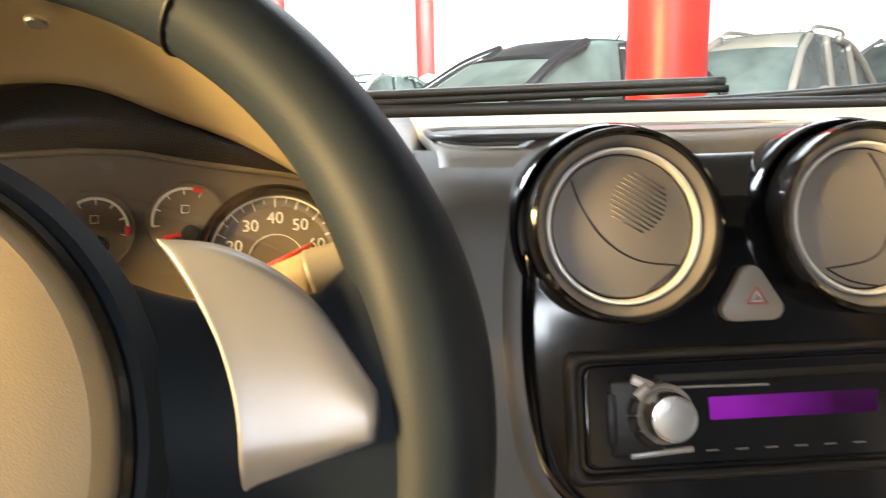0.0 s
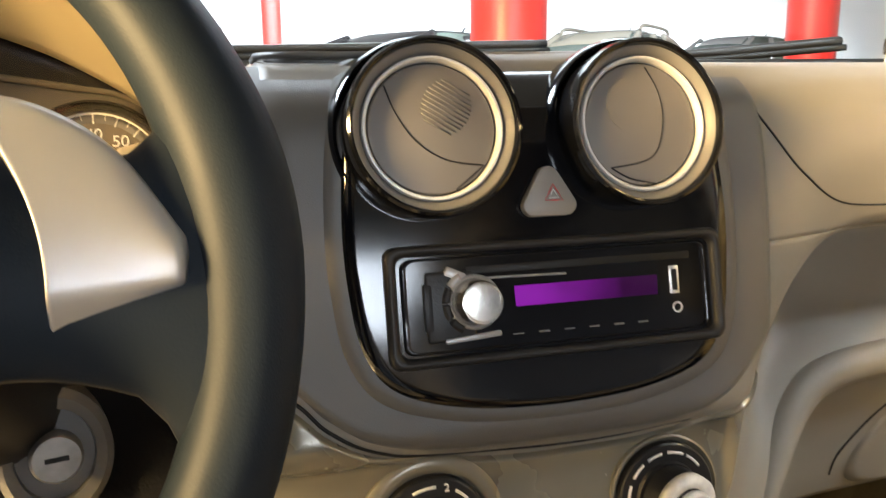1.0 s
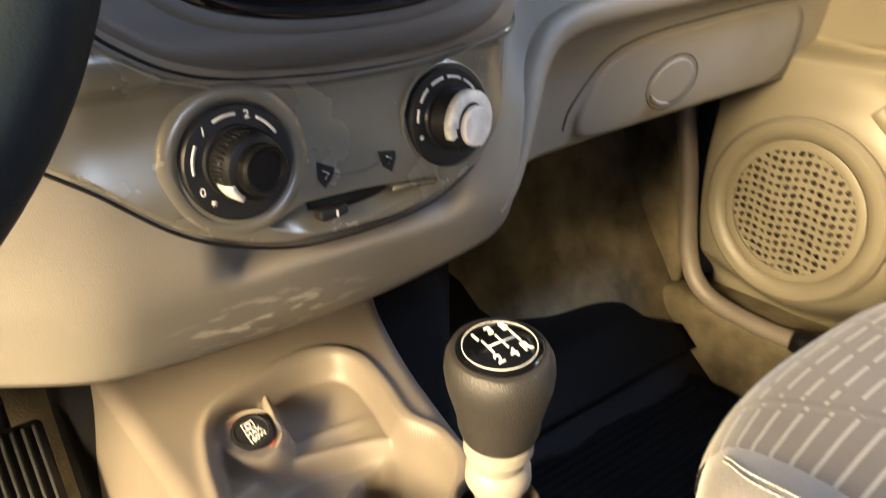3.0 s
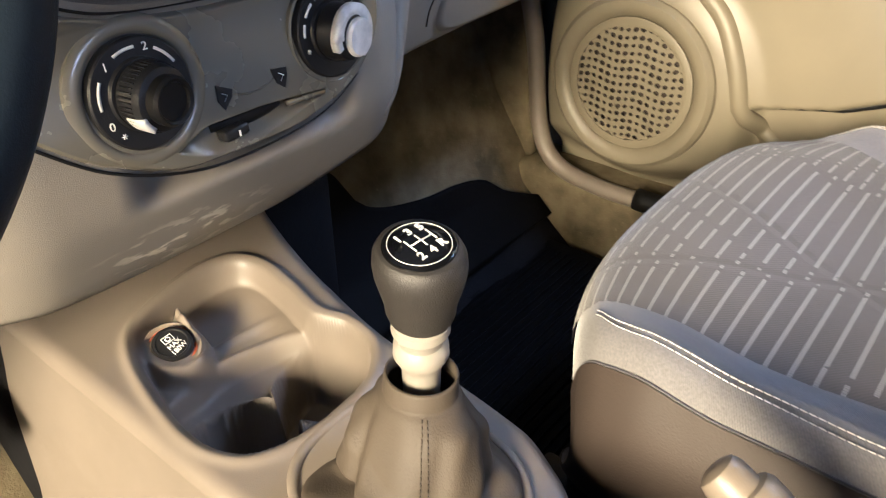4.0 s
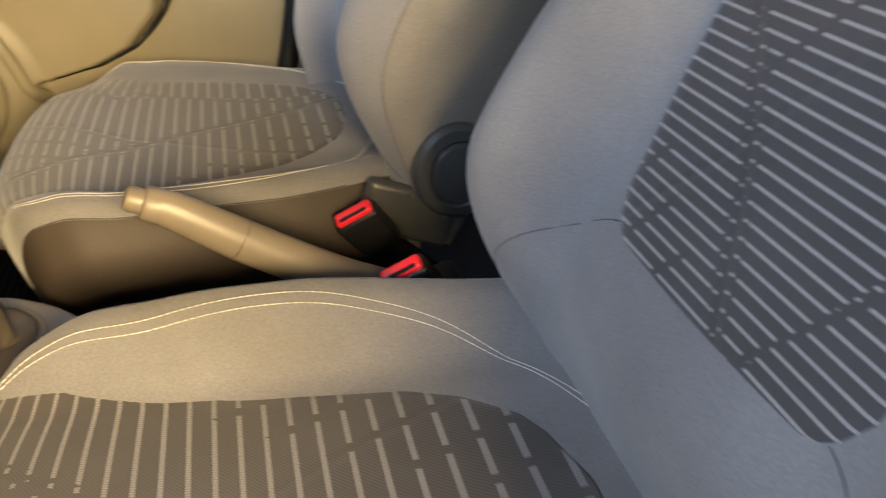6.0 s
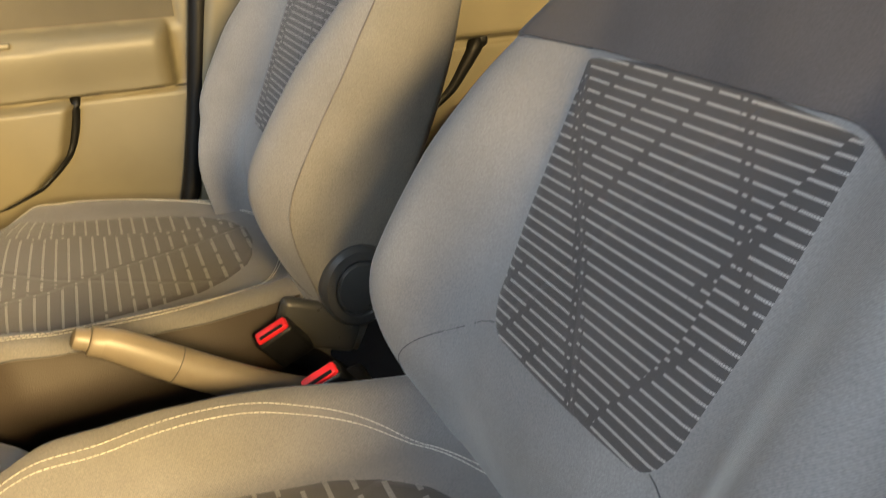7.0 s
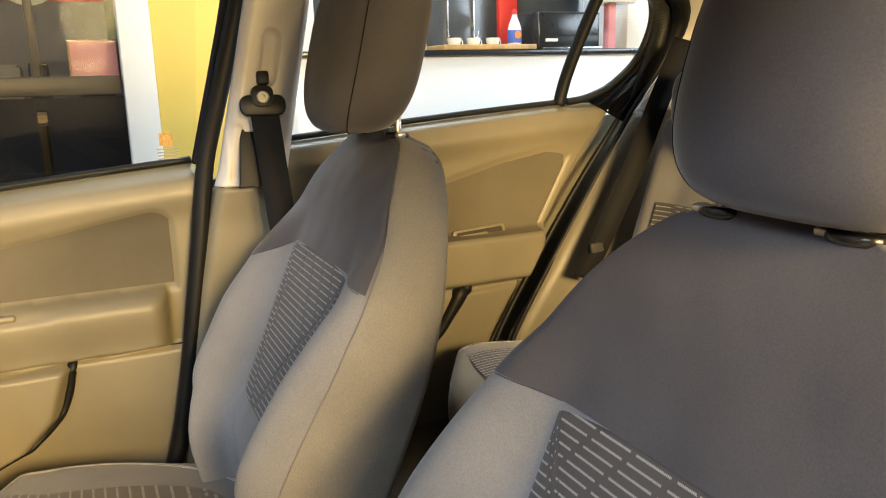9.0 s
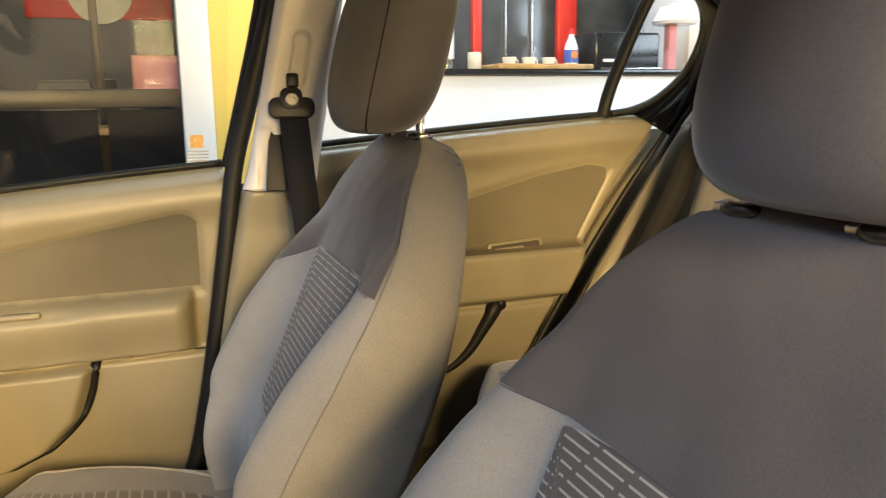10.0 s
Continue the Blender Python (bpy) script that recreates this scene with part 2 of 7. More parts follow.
BRUSHED = surface("brushed_aluminium", (0.62, 0.61, 0.58), 0.22, metal=1.0, patch=4, vary=0.04, rough_vary=0.02)
VENT_GREY = surface("vent_grey_plastic", (0.132, 0.121, 0.110), 0.45, grain=1800, bump=0.15, patch=8)
RING_SILVER = surface("silver_ring_paint", (0.66, 0.65, 0.63), 0.38, metal=0.25, patch=9, vary=0.04)
VENT_RIM = surface("vent_rim_grey", (0.135, 0.128, 0.12), 0.5, patch=8)
HAZARD_GREY = surface("hazard_grey_plastic", (0.22, 0.20, 0.175), 0.45, grain=1800, bump=0.1, patch=9)
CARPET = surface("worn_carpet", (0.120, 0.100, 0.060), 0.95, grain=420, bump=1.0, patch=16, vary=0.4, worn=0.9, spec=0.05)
COLLAR = surface("gloss_black_plastic", (0.012, 0.012, 0.013), 0.22, grain=1500, bump=0.05, patch=12)
RECLINER = surface("recliner_grey_plastic", (0.05, 0.05, 0.048), 0.30, grain=900, bump=0.1, patch=8)
# black for felt and seams, and for shade put into the footwell floor
FELT_SHADE_BLACK = surface("black_felt", (0.010, 0.010, 0.011), 0.95, grain=300, bump=0.8, patch=9, spec=0.05)
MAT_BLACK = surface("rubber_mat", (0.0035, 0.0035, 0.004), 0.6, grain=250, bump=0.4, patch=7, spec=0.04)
SEAT_GREY = fabric("seat_grey_cloth", (0.182, 0.179, 0.182))
SEAT_DARK = fabric("seat_charcoal_cloth", (0.054, 0.052, 0.060), 900.0, 0.08)
CUSHION_GREY = fabric("cushion_grey_twill", (0.148, 0.143, 0.143), 420.0, 0.16)
SEAT_SIDE = fabric("seat_side_cloth", (0.188, 0.174, 0.147), 700.0, 0.10)
SEAT_STRIPE = striped_fabric("seat_striped_cloth", (0.056, 0.051, 0.052), (0.30, 0.288, 0.28), thick=0.22)
SEAT_STRIPE_LOW = striped_fabric("cushion_striped_cloth", (0.056, 0.049, 0.044), (0.19, 0.18, 0.17), thick=0.20, run=(.034, .17, .80))
THREAD = surface("pale_thread", (0.55, 0.53, 0.48), 0.8, patch=40)
PIPING = surface("grey_piping", (0.14, 0.132, 0.128), 0.6, patch=30)
BELT = surface("black_webbing", (0.010, 0.010, 0.011), 0.75, grain=1200, bump=0.6, patch=9, spec=0.15)
RED = surface("red_button_plastic", (0.75, 0.02, 0.03), 0.35, patch=20)
GAITER = surface("grey_leatherette", (0.060, 0.049, 0.036), 0.62, grain=700, bump=0.25, patch=10, spec=0.3)
KNOB_SKIN = surface("gear_knob_black_leather", (0.022, 0.020, 0.018), 0.5, grain=1100, bump=0.45, patch=20)
SEAT_BROWN = surface("seat_brown_leatherette", (0.038, 0.029, 0.023), 0.60, grain=700, bump=0.3, patch=6, spec=0.28)
GRIP = surface("grip_beige_plastic", (0.150, 0.126, 0.096), 0.42, patch=15, grain=900, bump=0.1)
CREAM = surface("cream_plastic", (0.26, 0.24, 0.205), 0.4, patch=15, grain=900, bump=0.1)
LOCK_METAL = surface("dull_lock_metal", (0.24, 0.235, 0.23), 0.42, metal=0.8, patch=60, vary=0.2)
WHITE_WORN = surface("worn_white_plastic", (0.80, 0.77, 0.72), 0.45, patch=60, vary=0.25)
WHITE_INK = surface("white_ink", (0.75, 0.74, 0.70), 0.5, patch=40, vary=0.05)
RED_INK = surface("red_ink", (0.75, 0.03, 0.03), 0.5, patch=40)
GAUGE_FACE = surface("gauge_dark_face", (0.115, 0.092, 0.062), 0.5, patch=20)
HOOD_SKIN = surface("binnacle_grained_plastic", (0.38, 0.305, 0.185), 0.5, grain=900, bump=0.25, patch=5)
HEADLINER = surface("headliner_cloth", (0.42, 0.40, 0.36), 0.9, grain=800, bump=0.4, patch=3)
OFFICE_GLASS = clear_glass("office_glass", (0.90, 0.93, 0.92), 0.002)
GLASS = clear_glass("window_glass", (0.93, 0.97, 0.94))
LENS = clear_glass("gauge_lens", (0.97, 0.97, 0.97))
DISPLAY = glowing("violet_display", (0.33, 0.015, 0.50), 0.48, 40.0)
LIGHTER_RING = surface("amber_ring", (0.45, 0.09, 0.02), 0.3, patch=30)

scuff(DASH_MID, (-.055, .45, .618), (.075, .08, .022), (0.50, 0.45, 0.36))

# ---- builders ----


def thing(name, at=(0, 0, 0), label="", category="", group="", kind=""):
    ob = new(name)
    ob.empty_display_size = 0.02
    ob.location = at
    return tagged(ob, label, category, group, kind)


def put(ob, parent):
    ob.parent = parent
    top = parent
    shift = Vector(parent.location)
    while top.parent:
        top = top.parent
        shift = shift + Vector(top.location)
    ob.matrix_parent_inverse = Matrix.Translation(-shift) if parent.type == "EMPTY" else Matrix.Identity(4)
    return ob


def solid(name, verts, faces, mat, parent=None, label="", smooth=True, uvs=None, crisp=None):
    me = bpy.data.meshes.new(name)
    me.from_pydata([tuple(map(float, v)) for v in verts], [], faces)
    me.materials.append(mat)
    if uvs is not None:
        lay = me.uv_layers.new(name="UVMap")
        for lp in me.loops:
            lay.data[lp.index].uv = uvs[lp.vertex_index]
    bm = bmesh.new()
    bm.from_mesh(me)
    bmesh.ops.recalc_face_normals(bm, faces=bm.faces)
    bm.to_mesh(me)
    bm.free()
    for p in me.polygons:
        p.use_smooth = smooth
    if smooth and crisp:
        me.set_sharp_from_angle(angle=radians(crisp))
    ob = new(name, me)
    if parent:
        put(ob, parent)
    if label:
        tagged(ob, label)
    return ob


def part(name, bm, mat, parent, label="", smooth=True, crisp=35):
    me = bpy.data.meshes.new(name)
    bm.to_mesh(me)
    bm.free()
    me.materials.append(mat)
    for p in me.polygons:
        p.use_smooth = smooth
    if smooth and crisp:
        me.set_sharp_from_angle(angle=radians(crisp))
    ob = new(name, me)
    if parent:
        put(ob, parent)
    if label:
        tagged(ob, label)
    return ob


def shell(ob, thick, away=(0, 0, -1)):
    """Thickness that grows towards away."""
    mean = sum((p.normal * p.area for p in ob.data.polygons), Vector())
    md = ob.modifiers.new("thickness", "SOLIDIFY")
    md.thickness, md.offset = thick, 1.0 if mean.dot(Vector(away)) > 0 else -1.0
    return ob


def grid(fn, nu, nv, closed=False):
    """Points of fn(u, v) with u, v in 0..1, as vertices and quads."""
    vs, fs = [], []
    for i in range(nu):
        for j in range(nv):
            vs.append(fn(i / (nu if closed else nu - 1), j / (nv - 1)))
    for i in range(nu if closed else nu - 1):
        k = (i + 1) % nu
        for j in range(nv - 1):
            fs.append((i * nv + j, k * nv + j, k * nv + j + 1, i * nv + j + 1))
    return vs, fs


def loft(rings, cap=True, closed=True):
    m = len(rings[0])
    vs = [p for r in rings for p in r]
    fs = []
    for i in range(len(rings) - 1):
        for j in range(m if closed else m - 1):
            k = (j + 1) % m
            fs.append((i * m + j, i * m + k, (i + 1) * m + k, (i + 1) * m + j))
    if cap:
        fs.append(tuple(range(m)))
        fs.append(tuple(range((len(rings) - 1) * m, len(rings) * m)))
    return vs, fs


def rbox(size, bevel=0.004, segs=3, m=None):
    bm = bmesh.new()
    bmesh.ops.create_cube(bm, size=1.0)
    bmesh.ops.scale(bm, vec=size, verts=bm.verts)
    if bevel:
        bmesh.ops.bevel(bm, geom=bm.edges[:], offset=min(bevel, min(size) * 0.49), segments=segs, affect="EDGES", profile=0.5)
    if m is not None:
        bmesh.ops.transform(bm, matrix=m, verts=bm.verts)
    return bm


def lathe(profile, m, segs=48, cap=True):
    """Turns (radius, height) points round the local z axis, then places them by m."""
    bm = bmesh.new()
    rings = []
    for r, h in profile:
        if r < 1e-6:
            rings.append([bm.verts.new((0, 0, h))])
        else:
            rings.append([bm.verts.new((r * math.cos(2 * math.pi * k / segs), r * math.sin(2 * math.pi * k / segs), h)) for k in range(segs)])
    for a, b in zip(rings, rings[1:]):
        for k in range(segs):
            j = (k + 1) % segs
            if len(a) == 1 and len(b) == 1:
                continue
            if len(a) == 1:
                bm.faces.new((a[0], b[k], b[j]))
            elif len(b) == 1:
                bm.faces.new((a[k], a[j], b[0]))
            else:
                bm.faces.new((a[k], a[j], b[j], b[k]))
    if cap:
        for r in (rings[0], rings[-1]):
            if len(r) > 1:
                bm.faces.new(r)
    bmesh.ops.recalc_face_normals(bm, faces=bm.faces)
    bmesh.ops.transform(bm, matrix=m, verts=bm.verts)
    return bm


def prism(outline, depth, bevel, m, segs=2):
    """A plate from a 2D outline (local xy) with depth along local z and softened edges."""
    bm = bmesh.new()
    f = bm.faces.new([bm.verts.new((x, y, 0)) for x, y in outline])
    ex = bmesh.ops.extrude_face_region(bm, geom=[f])
    bmesh.ops.translate(bm, vec=(0, 0, depth), verts=[v for v in ex["geom"] if isinstance(v, bmesh.types.BMVert)])
    bmesh.ops.recalc_face_normals(bm, faces=bm.faces)
    if bevel:
        rim = [e for e in bm.edges if all(abs(v.co.z - depth) < 1e-7 for v in e.verts)]
        bmesh.ops.bevel(bm, geom=rim, offset=bevel, segments=segs, affect="EDGES", profile=0.5)
    bmesh.ops.transform(bm, matrix=m, verts=bm.verts)
    return bm


def smooth_path(pts, per=8, closed=False):
    """Catmull-Rom through the points."""
    p = [Vector(q) for q in pts]
    n = len(p)
    out = []
    for i in range(n if closed else n - 1):
        a = p[(i - 1) % n] if closed or i > 0 else p[0]
        b, c = p[i], p[(i + 1) % n]
        d = p[(i + 2) % n] if closed or i + 2 < n else p[-1]
        for k in range(per):
            t = k / per
            out.append(0.5 * ((2 * b) + (c - a) * t + (2 * a - 5 * b + 4 * c - d) * t * t + (3 * b - a - 3 * c + d) * t ** 3))
    if not closed:
        out.append(p[-1])
    return out


def tube(pts, radius, segs=10, closed=False, squash=(1, 1), up=(0, 0, 1), cap=True):
    """A round or flattened tube along pts; radius a number or a function of 0..1."""
    n = len(pts)
    rings = []
    for i in range(n):
        a = pts[(i - 1) % n] if closed or i else pts[0]
        c = pts[(i + 1) % n] if closed or i < n - 1 else pts[-1]
        d = (Vector(c) - Vector(a)).normalized()
        x = d.cross(Vector(up))
        if x.length < 1e-4:
            x = d.cross(Vector((1, 0, 0)))
        x.normalize()
        y = x.cross(d)
        r = radius(i / max(n - 1, 1)) if callable(radius) else radius
        rings.append([Vector(pts[i]) + x * (r * squash[0] * math.cos(2 * math.pi * k / segs)) + y * (r * squash[1] * math.sin(2 * math.pi * k / segs)) for k in range(segs)])
    if closed:
        rings.append(rings[0])
    return loft(rings, cap=cap and not closed)


def stitches(name, lines, parent, length=0.0040, gap=0.0010, r=0.00055, mat=None):
    """Rows of short thread dashes along paths, in one mesh."""
    vs, fs = [], []
    for pts in lines:
        acc, pos = 0.0, []
        for a, b in zip(pts, pts[1:]):
            seg = (Vector(b) - Vector(a)).length
            t = 0.0
            while acc <= seg:
                pos.append((Vector(a).lerp(Vector(b), acc / seg), (Vector(b) - Vector(a)).normalized()))
                acc += length + gap
            acc -= seg
        for c, d in pos:
            x = d.cross(Vector((0, 0, 1)))
            if x.length < 1e-3:
                x = d.cross(Vector((0, 1, 0)))
            x.normalize()
            y = x.cross(d)
            o = len(vs)
            for k in (-0.5, 0.5):
                for q in ((1, 0), (0, 1), (-1, 0), (0, -1)):
                    vs.append(c + d * (length * k) + x * (r * q[0]) + y * (r * q[1]))
            for k in range(4):
                j = (k + 1) % 4
                fs.append((o + k, o + j, o + 4 + j, o + 4 + k))
            fs += [(o, o + 1, o + 2, o + 3), (o + 4, o + 5, o + 6, o + 7)]
    return tagged(solid(name, vs, fs, mat or THREAD, parent), kind="stuff")


def lettering(name, body, size, m, mat, parent, label="", depth=0.0003, bold=0.0):
    cu = bpy.data.curves.new(name, "FONT")
    cu.body, cu.size, cu.extrude, cu.offset = body, size, depth, bold
    cu.align_x, cu.align_y = "CENTER", "CENTER"
    tmp = new(name, cu)
    bpy.context.view_layer.update()
    me = bpy.data.meshes.new_from_object(tmp.evaluated_get(bpy.context.evaluated_depsgraph_get()))
    bpy.data.objects.remove(tmp)
    me.transform(m)
    me.materials.clear()
    me.materials.append(mat)
    ob = new(name, me)
    put(ob, parent)
    if label:
        tagged(ob, label)
    return ob


def facing(at, normal, up=(0, 0, 1)):
    """Local z along normal, local y as near to up as can be."""
    z = Vector(normal).normalized()
    x = Vector(up).cross(z).normalized()
    y = z.cross(x)
    m = Matrix((x, y, z)).transposed().to_4x4()
    return Matrix.Translation(at) @ m


def step(a, b, x):
    t = min(max((x - a) / (b - a), 0.0), 1.0)
    return t * t * (3 - 2 * t)


def curve(xs, ys):
    """A smooth curve through the points, without overshoot."""
    xs, ys = np.array(xs, float), np.array(ys, float)
    d = np.diff(ys) / np.diff(xs)
    m = np.concatenate([[d[0]], np.where(d[:-1] * d[1:] > 0, 2 * d[:-1] * d[1:] / np.where(d[:-1] + d[1:] == 0, 1, d[:-1] + d[1:]), 0), [d[-1]]])

    def at(v):
        v = min(max(v, xs[0]), xs[-1])
        i = min(int(np.searchsorted(xs, v, side="right")) - 1, len(xs) - 2)
        h = xs[i + 1] - xs[i]
        t = (v - xs[i]) / h
        return float(ys[i] * (1 + 2 * t) * (1 - t) ** 2 + h * m[i] * t * (1 - t) ** 2 + ys[i + 1] * t * t * (3 - 2 * t) + h * m[i + 1] * t * t * (t - 1))
    return at


def table(xs, ys):
    return lambda v: float(np.interp(v, xs, ys))


def arc(cx, cy, r, a0, a1, n=16):
    return [(cx + r * math.cos(radians(a0 + (a1 - a0) * k / n)), cy + r * math.sin(radians(a0 + (a1 - a0) * k / n))) for k in range(n + 1)]


def ring_plate(r0, r1, z0, z1, m, a0=0.0, a1=360.0, n=24):
    """A flat piece of a ring with depth."""
    vs, fs = [], []
    for k in range(n + 1):
        a = radians(a0 + (a1 - a0) * k / n)
        c, s = math.cos(a), math.sin(a)
        vs += [m @ Vector((r0 * c, r0 * s, z1)), m @ Vector((r1 * c, r1 * s, z1)), m @ Vector((r1 * c, r1 * s, z0)), m @ Vector((r0 * c, r0 * s, z0))]
    for k in range(n):
        for j in range(4):
            fs.append((4 * k + j, 4 * k + (j + 1) % 4, 4 * k + 4 + (j + 1) % 4, 4 * k + 4 + j))
    if abs(a1 - a0) < 359.9:
        fs += [(0, 1, 2, 3), (4 * n, 4 * n + 1, 4 * n + 2, 4 * n + 3)]
    return vs, fs


def rounded_rect(w, h, r, n=5):
    pts = []
    for cx, cy, a in ((w / 2 - r, h / 2 - r, 0), (-w / 2 + r, h / 2 - r, 90), (-w / 2 + r, -h / 2 + r, 180), (w / 2 - r, -h / 2 + r, 270)):
        pts += arc(cx, cy, r, a, a + 90, n)
    return pts

# ---- dashboard ----
YC = curve([.585, .60, .62, .66, .70, .74, .752, .762, .772, .785, .84, .90, .93, .955],
           [.475, .455, .442, .430, .434, .442, .440, .430, .427, .431, .445, .459, .468, .50])
YP = curve([.60, .63, .70, .742, .755, .765, .775, .79, .82, .836, .843, .851, .866, .90, .925, .945, .955],
           [.58, .527, .508, .500, .489, .487, .495, .525, .548, .556, .545, .488, .470, .466, .474, .497, .53])
YD = table([.55, .60, .66, .70, .74, .80, .85, .955], [.53, .49, .462, .458, .468, .50, .545, .60])
LOW = table([-.68, -.195, -.146, -.086, -.012, .026, .078, .13, .187, .321, .68], [.60, .615, .606, .597, .592, .596, .609, .624, .632, .640, .65])


LIP = curve([.09, .135, .155, .175, .20, .225, .25, .68], [.745, .790, .806, .821, .838, .8465, .849, .849])
VALLEY = curve([.09, .14, .165, .195, .215, .25, .34, .43, .68], [.62, .685, .715, .744, .756, .766, .771, .776, .784])


def dash_y(x, z):
    p = step(.105, .225, x)
    d = step(.13, .24, -x)
    zl, zv = LIP(x), VALLEY(x)
    if z > zl:
        zp = .850 + (z - zl) * .105 / (.955 - zl)
    elif z > zv:
        zp = .775 + (z - zv) / (zl - zv) * .075
    else:
        zp = .775 + (z - zv)
    return YC(z) * (1 - p) * (1 - d) + YP(zp) * p + YD(z) * d


def on_dash(x, z, proud=0.0):
    return Vector((x, dash_y(x, z) - proud, z))


dashboard = thing("dashboard", (0, .6, .6), "grey grained plastic car dashboard with twin round vents", "dashboard")


DIP_TOP = curve([-.055, -.030, 0, .022, .056], [.6785, .6865, .6862, .6845, .6810])
DIP_LOW = curve([-.055, -.035, -.012, .02, .04, .056], [.6775, .6690, .6660, .6710, .6750, .6785])


def slider_dip(x, z):
    """Depth of the crescent recess round the vent slider."""
    if not -.055 < x < .056:
        return 0.0
    q = (DIP_TOP(x) - z) / max(DIP_TOP(x) - DIP_LOW(x), .0005)
    return .0095 * step(0, .22, q) * (1 - q) ** .8 if 0 < q < 1 else 0.0


def lower_sheet(u, v):
    x = -.68 + 1.36 * u
    z = LOW(x) + v * (.853 - LOW(x))
    hollow = step(.085, .070, abs(x)) * step(.650, .660, z) * step(.712, .700, z)
    return (x, dash_y(x, z) + .014 * hollow, z)


shell(solid("lower_panel", *grid(lower_sheet, 180, 60), DASH_MID, dashboard, "pale grey-beige lower dashboard panel"), .012, (0, 1, 0))


def underside(u, v):
    x = -.68 + 1.36 * u
    y0 = dash_y(x, LOW(x))
    return (x, y0 + .004 + v * (.80 - y0), LOW(x) + .004 + .10 * v ** 1.5)


shell(solid("underside", *grid(underside, 60, 12), BLACK, dashboard), .01, (0, 0, 1))


def upper_sheet(u, v):
    x = -.14 + .82 * u
    if v < .6:
        z = .853 + (.955 - .853) * (v / .6)
        return (x, dash_y(x, z), z)
    t = (v - .6) / .4
    y0 = dash_y(x, .955)
    return (x, y0 + t * (.88 - y0), .955 + .004 * math.sin(min(t * 4, 1) * math.pi / 2) + .004 * t)


shell(solid("upper_pad", *grid(upper_sheet, 130, 60), DASH_MID, dashboard, "grey grained plastic upper pad"), .010, (0, 1, -1))


def driver_top(u, v):
    x = -.68 + .545 * u
    t = v
    return (x, .64 + .24 * t, .957 + .006 * t - .02 * (1 - t) ** 4)


shell(solid("upper_pad", *grid(driver_top, 30, 14), DASH_DARK, dashboard), .010, (0, 0, -1))


def band(name, xs, top, bottom, mat, proud, label="", n=120, m=26, roll=.005, dip=None):
    """A plate that follows the dashboard's face between two curves, with rolled edges."""
    def fn(u, v):
        x = xs[0] + (xs[1] - xs[0]) * u
        z0, z1 = bottom(x), top(x)
        z = z0 + (z1 - z0) * v
        e = min(u * (xs[1] - xs[0]), (1 - u) * (xs[1] - xs[0]), v * (z1 - z0), (1 - v) * (z1 - z0))
        k = min(max(e / roll, 0), 1)
        return (x, dash_y(x, z) + (dip(x, z) if dip else 0) - proud * math.sqrt(max(1 - (1 - k) ** 2, 0)) + .007 * (1 - k), z)
    return solid(name, *grid(fn, n, m), mat, dashboard, label)


# satin band that carries the heater controls
band("surround", (-.20, .150), table([-.2, .15], [.9545, .9545]), curve([-.20, -.185, -.14, -.12, -.094, -.06, 0, .05, .085, .115, .150], [.80, .80, .795, .777, .762, .753, .748, .749, .757, .775, .80]), DASH_DARK, .003,
     "dark grey grained surround of the centre stack", 90, 60, .012)
band("heater_panel", (-.182, .150), curve([-.30, -.24, -.185, -.14, -.12, -.094, -.06, 0, .05, .085, .115, .150], [.83, .825, .805, .795, .779, .764, .755, .750, .751, .757, .768, .776]),
     curve([-.30, -.20, -.14, -.095, -.04, .02, .06, .089, .134, .150], [.776, .752, .716, .681, .662, .6605, .667, .680, .735, .774]), AC_GREY, .0035,
     "satin dark grey heater control band", 300, 110, dip=slider_dip)


for pts in ([(-.178, .740), (-.14, .7155), (-.095, .6805), (-.04, .6615), (.02, .660), (.06, .6665), (.09, .681)],
            [(-.20, .810), (-.185, .8055), (-.14, .7965), (-.12, .7795), (-.094, .7645), (-.06, .7555), (0, .7505), (.05, .7515), (.085, .7575)]):
    ln = smooth_path([(x, 0, z) for x, z in pts], 8)
    solid("panel_gap", *tube([on_dash(p.x, p.z, .0003) for p in ln], lambda t: .0004 + .0006 * min(1, (1 - t) * 1.6), 6), RUBBER, dashboard)


def pad(name, outline, centre, mat, proud, roll, label="", rings=18, parent=None, base=None, sink=.012):
    """A star-shaped plate following the dashboard's face, domed at its rim."""
    pts = smooth_path([(x, 0, z) for x, z in outline], 6, True)
    n = len(pts)
    vs, fs = [], []
    fr = [k / rings for k in range(1, rings + 1)]
    vs.append(on_dash(*centre, proud))
    base = base or dash_y
    for f in fr:
        for p in pts:
            x, z = centre[0] + (p.x - centre[0]) * f, centre[1] + (p.z - centre[1]) * f
            d = (1 - f) * math.hypot(p.x - centre[0], p.z - centre[1])
            k = min(d / roll, 1)
            vs.append((x, base(x, z) - proud * math.sqrt(max(1 - (1 - k) ** 2, 0)) + (sink if f == 1 else 0), z))
    for j in range(n):
        fs.append((0, 1 + j, 1 + (j + 1) % n))
    for i in range(rings - 1):
        for j in range(n):
            a, b = 1 + i * n, 1 + (i + 1) * n
            fs.append((a + j, b + j, b + (j + 1) % n, a + (j + 1) % n))
    return solid(name, vs, fs, mat, parent or dashboard, label)


